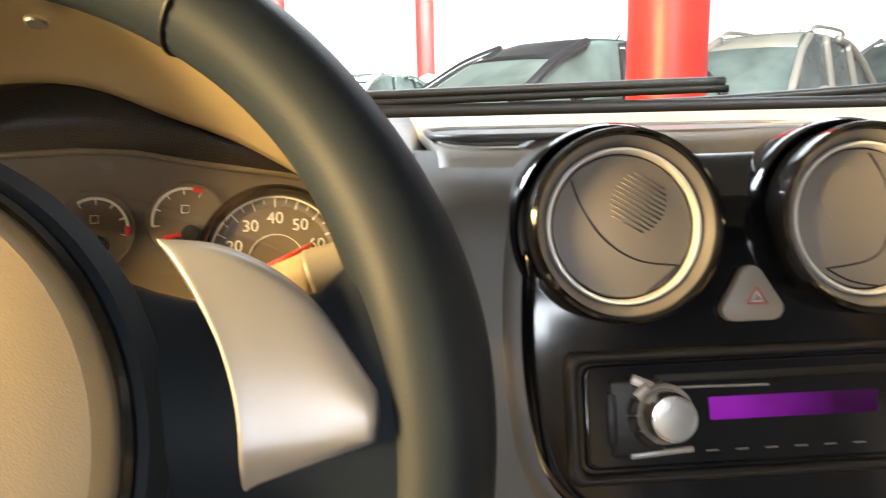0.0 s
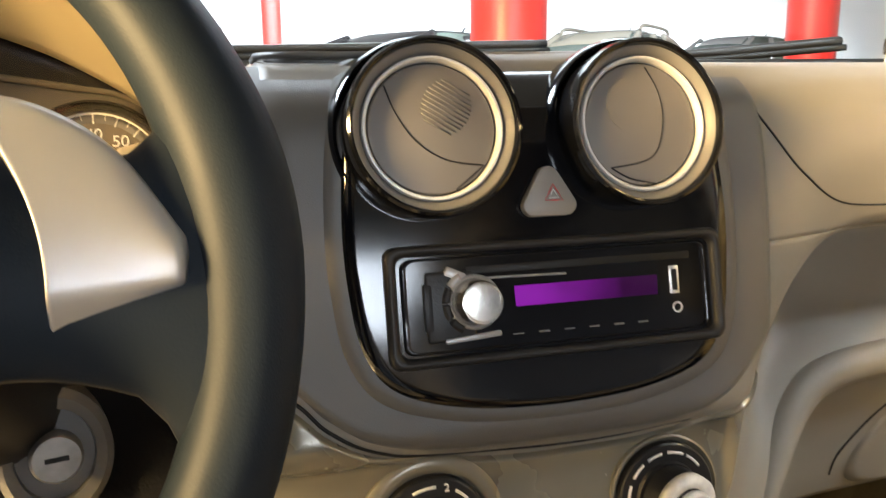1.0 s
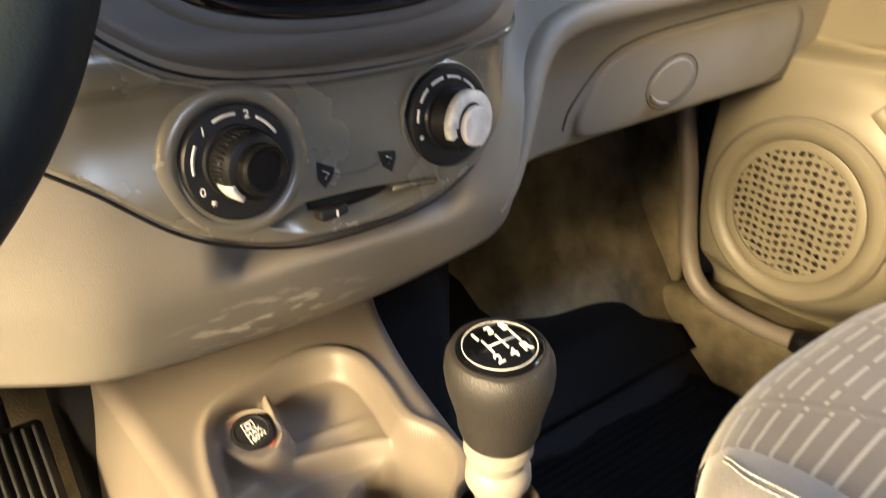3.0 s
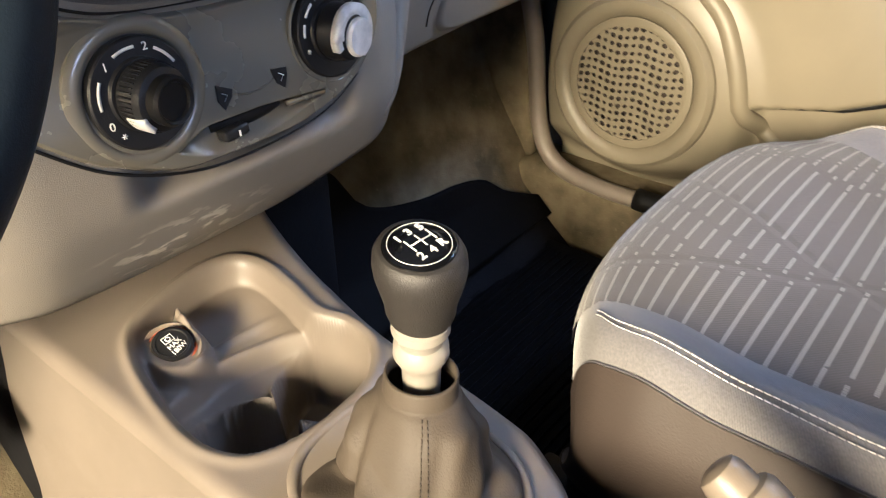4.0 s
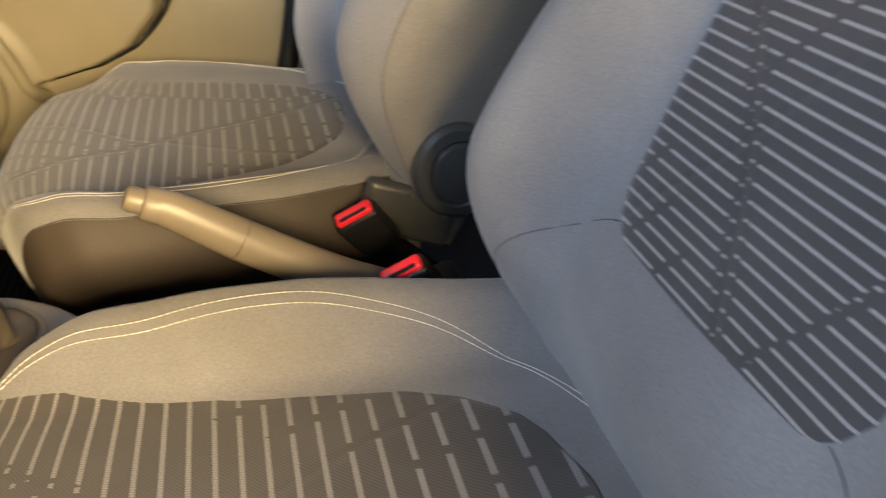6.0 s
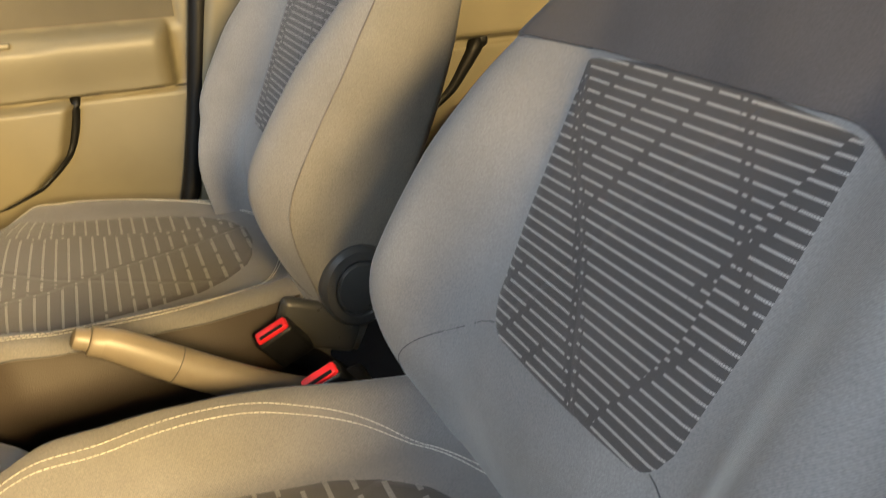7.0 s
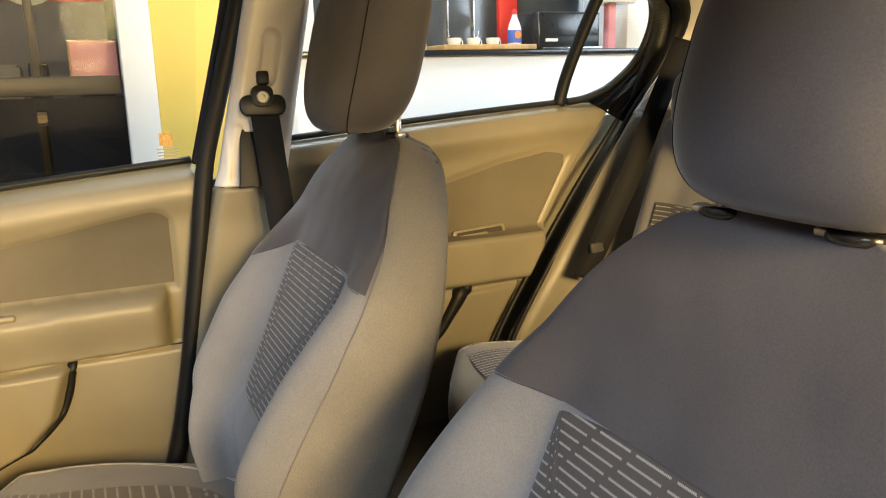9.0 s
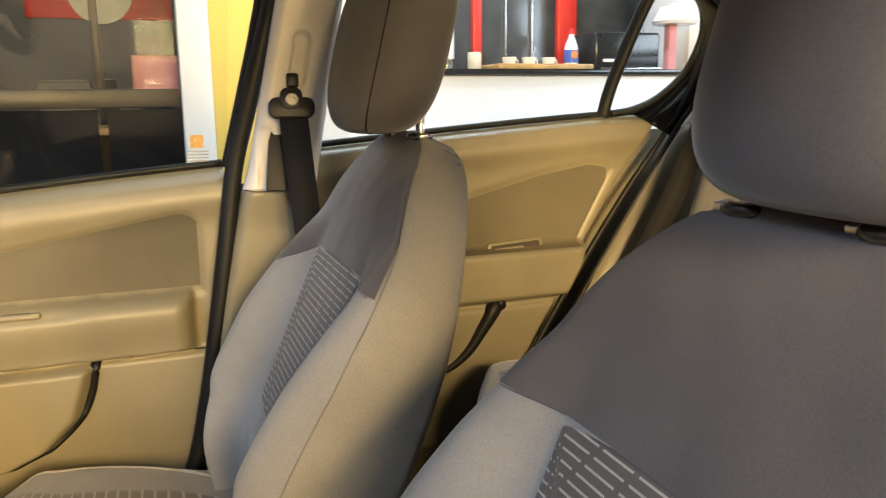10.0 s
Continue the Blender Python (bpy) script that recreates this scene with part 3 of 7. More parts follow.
PANEL = [(0, .955), (.06, .955), (.098, .945), (.108, .92), (.112, .88), (.111, .845), (.105, .812), (.088, .791), (.05, .780), (0, .777),
         (-.05, .780), (-.088, .791), (-.105, .812), (-.111, .845), (-.112, .88), (-.108, .92), (-.098, .945), (-.06, .955)]
pad("rim_moulding", [(x * 1.085, .868 + (z - .868) * 1.085) for x, z in PANEL], (0, .868), DASH_DARK, .0045, .012, "dark grey grained surround of the centre panel")
pad("centre_panel", PANEL, (0, .868), PIANO, .0078, .008, "gloss black centre panel")

band("knee_panel", (-.66, -.180), table([-.66, -.180], [.872, .872]), table([-.66, -.180], [.70, .735]), FELT_SHADE_BLACK, .003, "black panel under the steering column", 60, 20)

# upper tray and its lid on the dashboard's top
tray = prism(rounded_rect(.23, .10, .022), .004, .0015, facing((-.02, .565, .9565), (0, 0, 1), (0, 1, 0)))
part("tray_lid", tray, DASH_DARK, dashboard, "flat tray lid with a raised rim")
solid("tray_rim", *tube([Vector((-.02 + x, .565 + y, .9605)) for x, y in rounded_rect(.24, .11, .026)], .0022, 6, True), DASH_DARK, dashboard)

# seam of the airbag lid
seam = smooth_path([(.105, 0, .952), (.129, 0, .94), (.150, 0, .915), (.172, 0, .89), (.205, 0, .871), (.26, 0, .867), (.345, 0, .866), (.366, 0, .871), (.376, 0, .886), (.378, 0, .92), (.370, 0, .952)], 10)
solid("airbag_seam", *tube([on_dash(p.x, p.z, .0002) for p in seam], .0007, 6), BLACK, dashboard)

# vents
TILT_N = (0, -math.cos(radians(13)), math.sin(radians(13)))
for side in (-1, 1):
    c = (side * .057 - .0037, .4455, .923)
    m = facing(c, TILT_N)
    vent = part("air_vent", lathe([(.0, -.055), (.0425, -.055), (.0438, -.02), (.0443, .0), (.0442, .0045), (.0434, .0075), (.0420, .0085), (.0408, .0075), (.0402, .0050), (.0395, -.004), (.0, -.006)], m, 72),
                PIANO, dashboard, "round air vent with a gloss black bezel")
    part("vent_collar", lathe([(.0500, -.050), (.0500, -.018), (.0494, -.013), (.0478, -.0105), (.0462, -.0115), (.0446, -.016), (.0440, -.020)], m, 72, False), PIANO, vent, "gloss black raised collar")
    part("vent_rim", lathe([(.0403, .0052), (.0396, .0048), (.0376, .0020), (.0357, -.0012), (.0354, -.004)], m, 72, False), VENT_RIM, vent, "satin grey inner cone")
    part("chrome_ring", lathe([(.0358, -.003), (.0357, .0004), (.0351, .0016), (.0342, .0016), (.0334, .0004), (.0331, -.004)], m, 72, False), RING_SILVER, vent, "thin bright satin ring")
    part("vent_flap", lathe([(.0326, -.006), (.0325, -.0032), (.0318, -.0022), (.02, -.0008), (0, -.0002)], m, 64), VENT_GREY, vent, "grey closed vent flap")
    if side < 0:
        line = [(-.0226, .0215), (-.018, .008), (-.0087, -.006), (.006, -.0155), (.0250, -.0185)]
        line2 = [(.0250, -.0185), (.018, -.024), (.010, -.030)]
    else:
        line = [(.0043, .0300), (.0100, .018), (.0122, .004), (.0085, -.0125), (.0, -.0195), (-.019, -.0225)]
        line2 = [(-.019, -.0225), (-.008, -.0285), (.006, -.0315)]
    for ln in (line, line2):
        pts = [m @ Vector((p.x * 1.01, p.y * 1.01, -.0003 - (p.x ** 2 + p.y ** 2) * 1.9)) for p in smooth_path([(x, y, 0) for x, y in ln], 8)]
        solid("flap_gap", *tube(pts, .0005, 6), BLACK, vent)
    if side < 0:
        for k in range(11):
            o = (k - 5) * .00225
            half = .0125 * math.sqrt(max(1 - (o / .0145) ** 2, .05))
            d = Vector((.86, -.5, 0))
            q = Vector((.5, .86, 0))
            mid = Vector((.0075, .0105, 0)) + q * o
            pts = [m @ Vector((p.x, p.y, -.0002 - (p.x ** 2 + p.y ** 2) * 1.7)) for p in (mid - d * half, mid, mid + d * half)]
            solid("grip_rib", *tube(pts, .0005, 6), DASH_DARK, vent)
    else:
        part("flap_oval", lathe([(.0125, -.004), (.0118, -.0004), (0, .0001)], m @ Matrix.Translation((-.008, .010, 0)) @ Matrix.Diagonal((1, 1.15, 1, 1)), 40), VENT_GREY, vent)

# hazard button
mh = facing((0, .4475, .888), TILT_N)
tri = []
for a in (90, 210, 330):
    cx, cy = .0105 * math.cos(radians(a)), .0105 * math.sin(radians(a)) - .0015
    tri += arc(cx, cy, .0062, a - 60, a + 60, 6)
hazard = part("hazard_button", prism([(x * .98, y * .92) for x, y in tri], .005, .0015, mh), HAZARD_GREY, dashboard, "grey triangular hazard button")
for r in (.0055, .0030):
    vs = [mh @ Vector((r * math.cos(radians(a)) + .0018, r * math.sin(radians(a)) - .0012, .0052)) for a in (90, 210, 330)]
    solid("triangle_mark", *tube([p for a, b in zip(vs, vs[1:] + vs[:1]) for p in (a, a.lerp(b, .5))], .00032, 5, True), RED_INK if r > .004 else WHITE_INK, hazard)

# heater knobs
AC_N = (0, -.992, .12)
for k, cx in enumerate((-.067, .0695)):
    c = (cx, .4335, .7152)
    m = facing(c, AC_N)
    dish = part("knob_dish", lathe([(.0342, -.006), (.0338, .0008), (.0325, .0016), (.0305, .0)] if k else [(.0412, -.006), (.0404, -.0002), (.0380, .0016), (.0345, .0022), (.0318, .0014), (.0305, .0)], m, 64, False), AC_GREY, dashboard)
    knob = part("heater_knob", lathe([(.0, -.002), (.0298, -.002), (.0296, .0032), (.0285, .0042), (.0195, .0042), (.0185, .006), (.0, .006)], m, 64), BLACK, dashboard,
                "round black heater knob with pale scale marks")
    mt = m @ pose(0, 0, 0, 6, 9, 0)
    part("knob_barrel", lathe([(.0182, .004), (.0178, .014), (.0165, .0185), (.0150, .0195), (.0, .0195)], mt, 48), BLACK, knob)
    if k == 0:
        for j in range(44):
            a = 2 * math.pi * j / 44
            pts = [mt @ Vector((.0181 * math.cos(a), .0181 * math.sin(a), z)) for z in (.006, .0145)]
            solid("knob_rib", *tube(pts, .0006, 4), BLACK, knob)
        part("knob_cap", lathe([(.0132, .019), (.0132, .025), (.0118, .0268), (.0102, .0258), (.0095, .0240), (.0, .0232)], mt, 40), RUBBER, knob)
        solid("knob_pointer", *ring_plate(.0155, .0186, .008, .0200, mt, 200, 232, 6), WHITE_INK, knob, "chipped white pointer")
    else:
        part("knob_cap", lathe([(.0122, .016), (.0124, .0215), (.0112, .0232), (.0, .0236)], mt @ pose(.0032, -.0028, 0), 40), WHITE_WORN, knob, "worn white knob cap")
        solid("knob_collar", *ring_plate(.0118, .0188, .0155, .0206, mt, -28, 186, 28), WHITE_WORN, knob, "worn white collar, paint partly gone")
        solid("knob_collar", *ring_plate(.0142, .0187, .0150, .0206, mt, 172, 206, 8), WHITE_WORN, knob)
        solid("knob_collar", *ring_plate(.0120, .0186, .0150, .0206, mt, 298, 332, 8), WHITE_WORN, knob)
    # scale: bars and numbers
    for a in ((150, 184), (86, 116), (28, 60)) if k == 0 else ((160, 178), (128, 150), (98, 120), (66, 90), (36, 60)):
        solid("scale_bar", *ring_plate(.0236, .0252, .0042, .0047, m, a[0], a[1], 8), WHITE_INK, knob)
    if k == 0:
        for txt, a in (("0", 207), ("1", 132), ("2", 72), ("3", 350)):
            lettering("scale_digit", txt, .0062, m @ Matrix.Translation((.0243 * math.cos(radians(a)), .0243 * math.sin(radians(a)), .0045)), WHITE_INK, knob)
    for a in ((226, 346) if k == 0 else (200, 340)):
        for j in range(3):
            pts = [m @ Vector((.0243 * math.cos(radians(a)) + .0016 * s * math.cos(radians(60 * j)), .0243 * math.sin(radians(a)) + .0016 * s * math.sin(radians(60 * j)), .0045)) for s in (-1, 1)]
            solid("fan_mark", *tube(pts, .00035, 4), WHITE_INK, knob)

# vent slider and its two marks
for cx, s in ((-.0185, -1), (.0235, 1)):
    mm = facing(on_dash(cx, .699, .0036), AC_N)
    mark = part("slider_mark", prism([(-.0055, .0066), (.0055, .0034), (.0048, -.001), (0, -.0080), (-.0046, -.003)], .0006, 0, mm @ pose(0, 0, 0, 0, 0, 10 * s)), BLACK, dashboard, "small dark shield mark")
    solid("arrow_mark", *tube([mm @ Vector((-.0018, .002, .0008)), mm @ Vector((.0018, .0, .0008)), mm @ Vector((-.001, -.003, .0008))], .0004, 4), WHITE_INK, mark)
slot = smooth_path([(-.029, 0, .6815), (-.012, 0, .6805), (.006, 0, .6805), (.023, 0, .6815)], 8)
solid("slider_slot", *tube([on_dash(p.x, p.z, -.0035) for p in slot], lambda t: .0054 * math.sin(math.pi * min(max(t, .08), .95)) ** .4, 12, squash=(.7, 1.0)), RUBBER, dashboard, "black slot")
tab = part("slider_tab", rbox((.018, .010, .0068), .002, 3, facing(on_dash(-.0175, .6772, .0025), AC_N) @ pose(0, 0, 0, -90, 0, 4)), BLACK, dashboard, "black slider tab")
part("slider_stripe", rbox((.0014, .0006, .0036), .0002, 1, facing(on_dash(-.0165, .6772, .0076), AC_N) @ pose(0, 0, 0, -90, 0, 0)), WHITE_INK, tab)
solid("slider_stop", *tube([on_dash(x, z, .0030) for x, z in ((.024, .6812), (.034, .6808), (.045, .6800), (.055, .6792))], .0019, 8), AC_GREY, dashboard, "raised end of the slider groove")
ln = smooth_path([(-.024, 0, .716), (-.019, 0, .704), (-.010, 0, .6975), (.001, 0, .6955), (.012, 0, .6968), (.022, 0, .702), (.027, 0, .714)], 6)
solid("moulded_tongue", *tube([on_dash(p.x, p.z, .0034) for p in ln], lambda t: .0007 * math.sin(math.pi * min(max(t, .04), .96)), 6), AC_GREY, dashboard)

# glovebox
lid = pad("glovebox_lid", [(.285, .640), (.268, .665), (.295, .706), (.34, .722), (.44, .731), (.56, .737), (.615, .733), (.635, .70), (.62, .652), (.50, .645), (.38, .641)],
          (.43, .69), DASH_MID, .0016, .010, "grey-beige glovebox lid")
edge = smooth_path([(.262, 0, .655), (.266, 0, .676), (.295, 0, .710), (.34, 0, .7265), (.44, 0, .7355), (.56, 0, .7415), (.625, 0, .738)], 8)
solid("lid_gap", *tube([on_dash(p.x, p.z, .0003) for p in edge], .0007, 6), RUBBER, dashboard)
oval = [2 * math.pi * k / 20 for k in range(20)]
handle = pad("lid_handle", [(.405 + .0365 * math.cos(a), .678 + .0250 * math.sin(a)) for a in oval], (.405, .678), DASH_MID, .0026, .004, "flush oval glovebox catch", 8, lid, sink=.004)
solid("catch_outline", *tube([on_dash(.405 + .0385 * math.cos(a), .678 + .0268 * math.sin(a), .0017) for a in oval], .0005, 5, True), SEAT_BROWN, handle)
solid("catch_lip", *tube(smooth_path([on_dash(.405 + x, .678 + y, .0034) for x, y in ((-.031, -.0085), (-.024, -.0150), (-.012, -.0195), (.001, -.0210))], 6), lambda t: .0010 + .0018 * math.sin(math.pi * t), 8), DASH_MID, handle)

# long pale ledge over the glovebox
ledge = smooth_path([(.118, 0, .640), (.140, 0, .662), (.165, 0, .697), (.195, 0, .730), (.225, 0, .747), (.27, 0, .755), (.39, 0, .762), (.53, 0, .768), (.66, 0, .774)], 12)
solid("ledge_moulding", *tube([on_dash(p.x, p.z, -.004) for p in ledge], lambda t: .0125 * (.35 + .65 * step(.0, .35, t)), 12), DASH_MID, dashboard, "pale rounded ledge moulding")

# ---- car radio ----
RC = Vector((.0055, .4375, .8355))
mr = facing(RC, TILT_N)
radio = thing("car_radio", RC, "black single-slot car radio with violet display in the dashboard", "car radio")
fr_pts = rounded_rect(.188, .061, .006)
solid("trim_frame", *loft([[mr @ Vector((x * a, y * b, z)) for x, y in fr_pts] for a, b, z in ((1.0, 1.0, -.008), (1.0, 1.0, .003), (.985, .96, .0055), (.955, .88, .0055), (.935, .82, .002), (.925, .80, -.010))], cap=False), BLACK, radio, "stepped black trim frame")
solid("inner_frame", *loft([[mr @ Vector((x * a, y * b, z)) for x, y in fr_pts] for a, b, z in ((.93, .81, -.006), (.915, .78, .002), (.885, .745, .003), (.87, .72, -.006))], cap=False), PIANO, radio)
part("face", rbox((.162, .043, .010), .003, 3, mr @ pose(0, 0, -.0045)), PIANO, radio, "gloss black face")
part("disc_slot", rbox((.128, .0042, .002), .0008, 2, mr @ pose(.012, .0165, .0006)), RUBBER, radio)
part("display", rbox((.083, .0118, .0016), .0008, 2, mr @ pose(.0145, .0015, .0006)), DISPLAY, radio, "glowing violet display")
part("control_plate", rbox((.026, .036, .004), .004, 3, mr @ pose(-.061, -.001, .0005)), BLACK, radio)
for a in range(4):
    solid("key_segment", *ring_plate(.0125, .0170, .0, .0040, mr @ pose(-.0485, .0005, .0), 118 + 32 * a, 146 + 32 * a, 6), SILVER if a == 0 else BLACK, radio)
vol = part("volume_knob", lathe([(.0, .0), (.0118, .0), (.0118, .004), (.0112, .006), (.0108, .015), (.0103, .0165), (.0096, .0166), (.0094, .0162), (.0091, .0166), (.0, .0172)], mr @ pose(-.0485, .0005, 0), 56), BRUSHED, radio, "brushed aluminium volume knob")
part("usb_socket", rbox((.0062, .0155, .002), .0008, 2, mr @ pose(.0655, .0035, .0008)), CHROME, radio)
part("usb_tongue", rbox((.0030, .0115, .002), .0003, 1, mr @ pose(.0655, .0035, .0013)), RUBBER, radio)
part("aux_socket", lathe([(.0031, .0), (.0031, .0018), (.0020, .0018), (.0016, -.002)], mr @ pose(.0665, -.0115, .0), 24, False), CHROME, radio)
for k in range(6):
    key = part("preset_key", rbox((.0125, .0034, .002), .0006, 2, mr @ pose(-.026 + .0142 * k, -.0175, .0004)), BLACK, radio)
    part("key_mark", rbox((.006, .0008, .0004), 0, 1, mr @ pose(-.026 + .0142 * k, -.0175, .0016)), VENT_RIM, key)
part("maker_plate", rbox((.017, .0018, .0003), 0, 1, mr @ pose(.008, .0105, .0007)), VENT_GREY, radio)
part("knob_ring", lathe([(.0142, .0), (.0140, .003), (.0130, .0042), (.0120, .0035), (.0118, .0)], mr @ pose(-.0485, .0005, 0), 48, False), SILVER, radio, "silver ring round the knob")
part("trim_strip", rbox((.050, .0012, .0016), .0005, 1, mr @ pose(-.022, .0118, .0010, 0, 0, -1)), SILVER, radio)
part("trim_strip", rbox((.030, .0030, .0030), .001, 2, mr @ pose(-.050, -.0172, .0015, 0, 0, 4)), SILVER, radio)
part("side_key", rbox((.0050, .024, .0030), .001, 2, mr @ pose(-.0725, -.001, .0012)), BLACK, radio)
# brown plate imitates a reflection in the lower half of the gloss face
part("lower_window", rbox((.096, .0100, .0008), .0003, 1, mr @ pose(.0145, -.0090, .0006)), GAUGE_FACE, radio, "brown plate painted as a reflection on the lower face")
part("key_silver", rbox((.011, .005, .003), .001, 2, mr @ pose(-.058, .0150, .0015, 0, 0, -24)), SILVER, radio)

# ---- steering wheel ----
WC = Vector((-.324, .335, .880))
WN = (0, -.934, .358)
mw = facing(WC, WN)
wheel = thing("steering_wheel", WC, "black leather steering wheel with satin silver spoke trim", "steering wheel")


def rim_ring(a):
    bulge = 1 + .16 * (math.exp(-((a - 12) / 16) ** 2) + math.exp(-((a - 168) / 16) ** 2))
    r = .0168 * bulge
    c, s = math.cos(radians(a)), math.sin(radians(a))
    return [mw @ Vector(((.1705 + r * math.cos(t)) * c, (.1705 + r * math.cos(t)) * s, r * 1.08 * math.sin(t))) for t in [2 * math.pi * k / 20 for k in range(20)]]


rings = [rim_ring(-180 + 360 * k / 140) for k in range(141)]
rim = solid("rim", *loft(rings, cap=False), WHEEL_SKIN, wheel, "black leather rim")
for a in (56, 124):
    c, s = math.cos(radians(a)), math.sin(radians(a))
    solid("rim_joint", *tube([mw @ Vector(((.1705 + .0171 * math.cos(t)) * c, (.1705 + .0171 * math.cos(t)) * s, .0185 * math.sin(t))) for t in [2 * math.pi * k / 24 for k in range(24)]], .0008, 5, True), RUBBER, rim)
part("hub", lathe([(.0, -.05), (.060, -.05), (.075, -.01), (.0935, .012), (.0950, .020), (.091, .027), (.087, .028), (.085, .0255)], mw, 64, False), WHEEL_SKIN, wheel)
part("horn_pad", lathe([(.0845, .020), (.0840, .030), (.080, .038), (.062, .0455), (.033, .0495), (.0, .0505)], mw, 64, False), HUB_SKIN, wheel, "grained vinyl horn pad")
part("pad_ring", lathe([(.0885, .0255), (.0880, .0305), (.0862, .032), (.0845, .0295), (.0845, .024)], mw, 64, False), PIANO, wheel)


def spoke(sx):
    secs = []
    for k in range(15):
        t = k / 14
        x = .055 + .112 * t
        mid = .012 - .010 * t
        half = .048 - .014 * math.sin(math.pi * min(t * 1.1, 1)) + .040 * step(.72, 1, t)
        thick = .019 - .006 * t
        zc = .010 * (1 - t) - .001
        secs.append([mw @ Vector((sx * x, mid + half * math.cos(a), zc + thick * math.sin(a) * (1 - .25 * abs(math.cos(a)) ** 3))) for a in [2 * math.pi * j / 24 for j in range(24)]])
    return solid("spoke", *loft(secs), WHEEL_SKIN, wheel)


def silver_plate(sx):
    # inset trim: u across the spoke, v along it
    lower = smooth_path([(.112, -.020, 0), (.124, -.018, 0), (.138, -.013, 0), (.1515, -.004, 0)], 6)
    upper = smooth_path([(.089, .060, 0), (.110, .057, 0), (.133, .042, 0), (.1535, .012, 0)], 6)

    def fn(u, v):
        i = u * (len(lower) - 1)
        a, b = int(i), min(int(i) + 1, len(lower) - 1)
        lo, up = lower[a].lerp(lower[b], i - a), upper[a].lerp(upper[b], i - a)
        p = lo.lerp(up, v)
        p.x += .010 * math.sin(math.pi * v) * (1 - u) ** 2
        dome = .0215 - .007 * u + .004 * math.sin(math.pi * v) - .009 * (1 - step(0, .22, v))
        edge = min(u, 1 - u, v, 1 - v)
        return mw @ Vector((sx * p.x, p.y, dome - .004 * (1 - step(0, .05, edge))))
    return shell(solid("spoke_trim", *grid(fn, 30, 26), SILVER, wheel, "satin silver spoke trim"), .003, (0, 1, -.4))


for sx in (1, -1):
    spoke(sx)
    silver_plate(sx)
low_secs = []
for k in range(9):
    t = k / 8
    low_secs.append([mw @ Vector((math.cos(a) * (.036 - .010 * t), -.055 - .108 * t, .004 + .012 * math.sin(a))) for a in [2 * math.pi * j / 16 for j in range(16)]])
solid("spoke", *loft(low_secs), WHEEL_SKIN, wheel)

# steering column, stalk and ignition lock
column = thing("steering_column", (-.324, .45, .82), "black plastic steering column shroud with stalk and ignition lock", "steering column")
secs = []
for k in range(9):
    t = k / 8
    c = Vector((-.324, .372 + .19 * t, .860 - .075 * t))
    w, h = .066 + .034 * t, .046 + .042 * t
    secs.append([c + Vector((w * math.copysign(abs(math.cos(a)) ** .6, math.cos(a)), 0, h * math.copysign(abs(math.sin(a)) ** .6, math.sin(a)))) for a in [2 * math.pi * j / 28 for j in range(28)]])
solid("shroud", *loft(secs), BLACK, column)
stalk = solid("stalk", *tube(smooth_path([(-.270, .436, .884), (-.238, .437, .894), (-.198, .438, .908)], 6), lambda t: .0075 + .0035 * t, 14), HOOD_SKIN, column, "grey indicator stalk")
solid("stalk_end", *tube(smooth_path([(-.200, .438, .907), (-.189, .438, .9105), (-.179, .438, .9135)], 4), lambda t: .0118 - .0018 * t, 14), DASH_GREY, stalk)
lock = part("ignition_boss", lathe([(.0, -.05), (.027, -.05), (.026, -.004), (.0225, .0), (.018, -.002), (.0175, -.006), (.0, -.006)], facing((-.246, .455, .772), (.25, -.95, .15)) @ Matrix.Diagonal((1.0, 1.25, 1, 1)), 40), DASH_DARK, column, "dark grey ignition lock boss")
part("lock_cylinder", lathe([(.0118, -.01), (.0118, .004), (.0105, .006), (.0, .006)], facing((-.246, .455, .772), (.25, -.95, .15)), 36), LOCK_METAL, lock, "worn metal lock cylinder")
part("key_slot", rbox((.0105, .0024, .002), .0003, 1, facing((-.246, .455, .772), (.25, -.95, .15)) @ pose(0, 0, .0055)), RUBBER, lock)

# ---- instrument cluster under its hood ----
cluster = thing("instrument_cluster", (-.33, .53, .93), "instrument cluster with pale-scaled dials under a hooded binnacle", "instrument cluster")
BACK = smooth_path([(-.482, .50, .885), (-.472, .508, .93), (-.424, .528, .972), (-.375, .536, .991), (-.324, .536, .991), (-.278, .530, .974), (-.236, .522, .957), (-.190, .510, .928), (-.176, .503, .90)], 8)
FRONT = smooth_path([(-.490, .425, .88), (-.480, .428, .95), (-.44, .432, 1.003), (-.385, .436, 1.032), (-.325, .438, 1.040), (-.262, .436, 1.024), (-.214, .432, .985), (-.178, .428, .935), (-.168, .424, .885)], 8)


def hood_fn(u, v):
    i = u * (len(BACK) - 1)
    a, b = int(i), min(int(i) + 1, len(BACK) - 1)
    p, q = BACK[a].lerp(BACK[b], i - a), FRONT[a].lerp(FRONT[b], i - a)
    r = p.lerp(q, v)
    r.z += .010 * math.sin(math.pi * v)
    return r


shell(solid("binnacle_hood", *grid(hood_fn, 70, 16), HOOD_SKIN, cluster, "grained hood over the dials"), .004, (0, 0, 1))


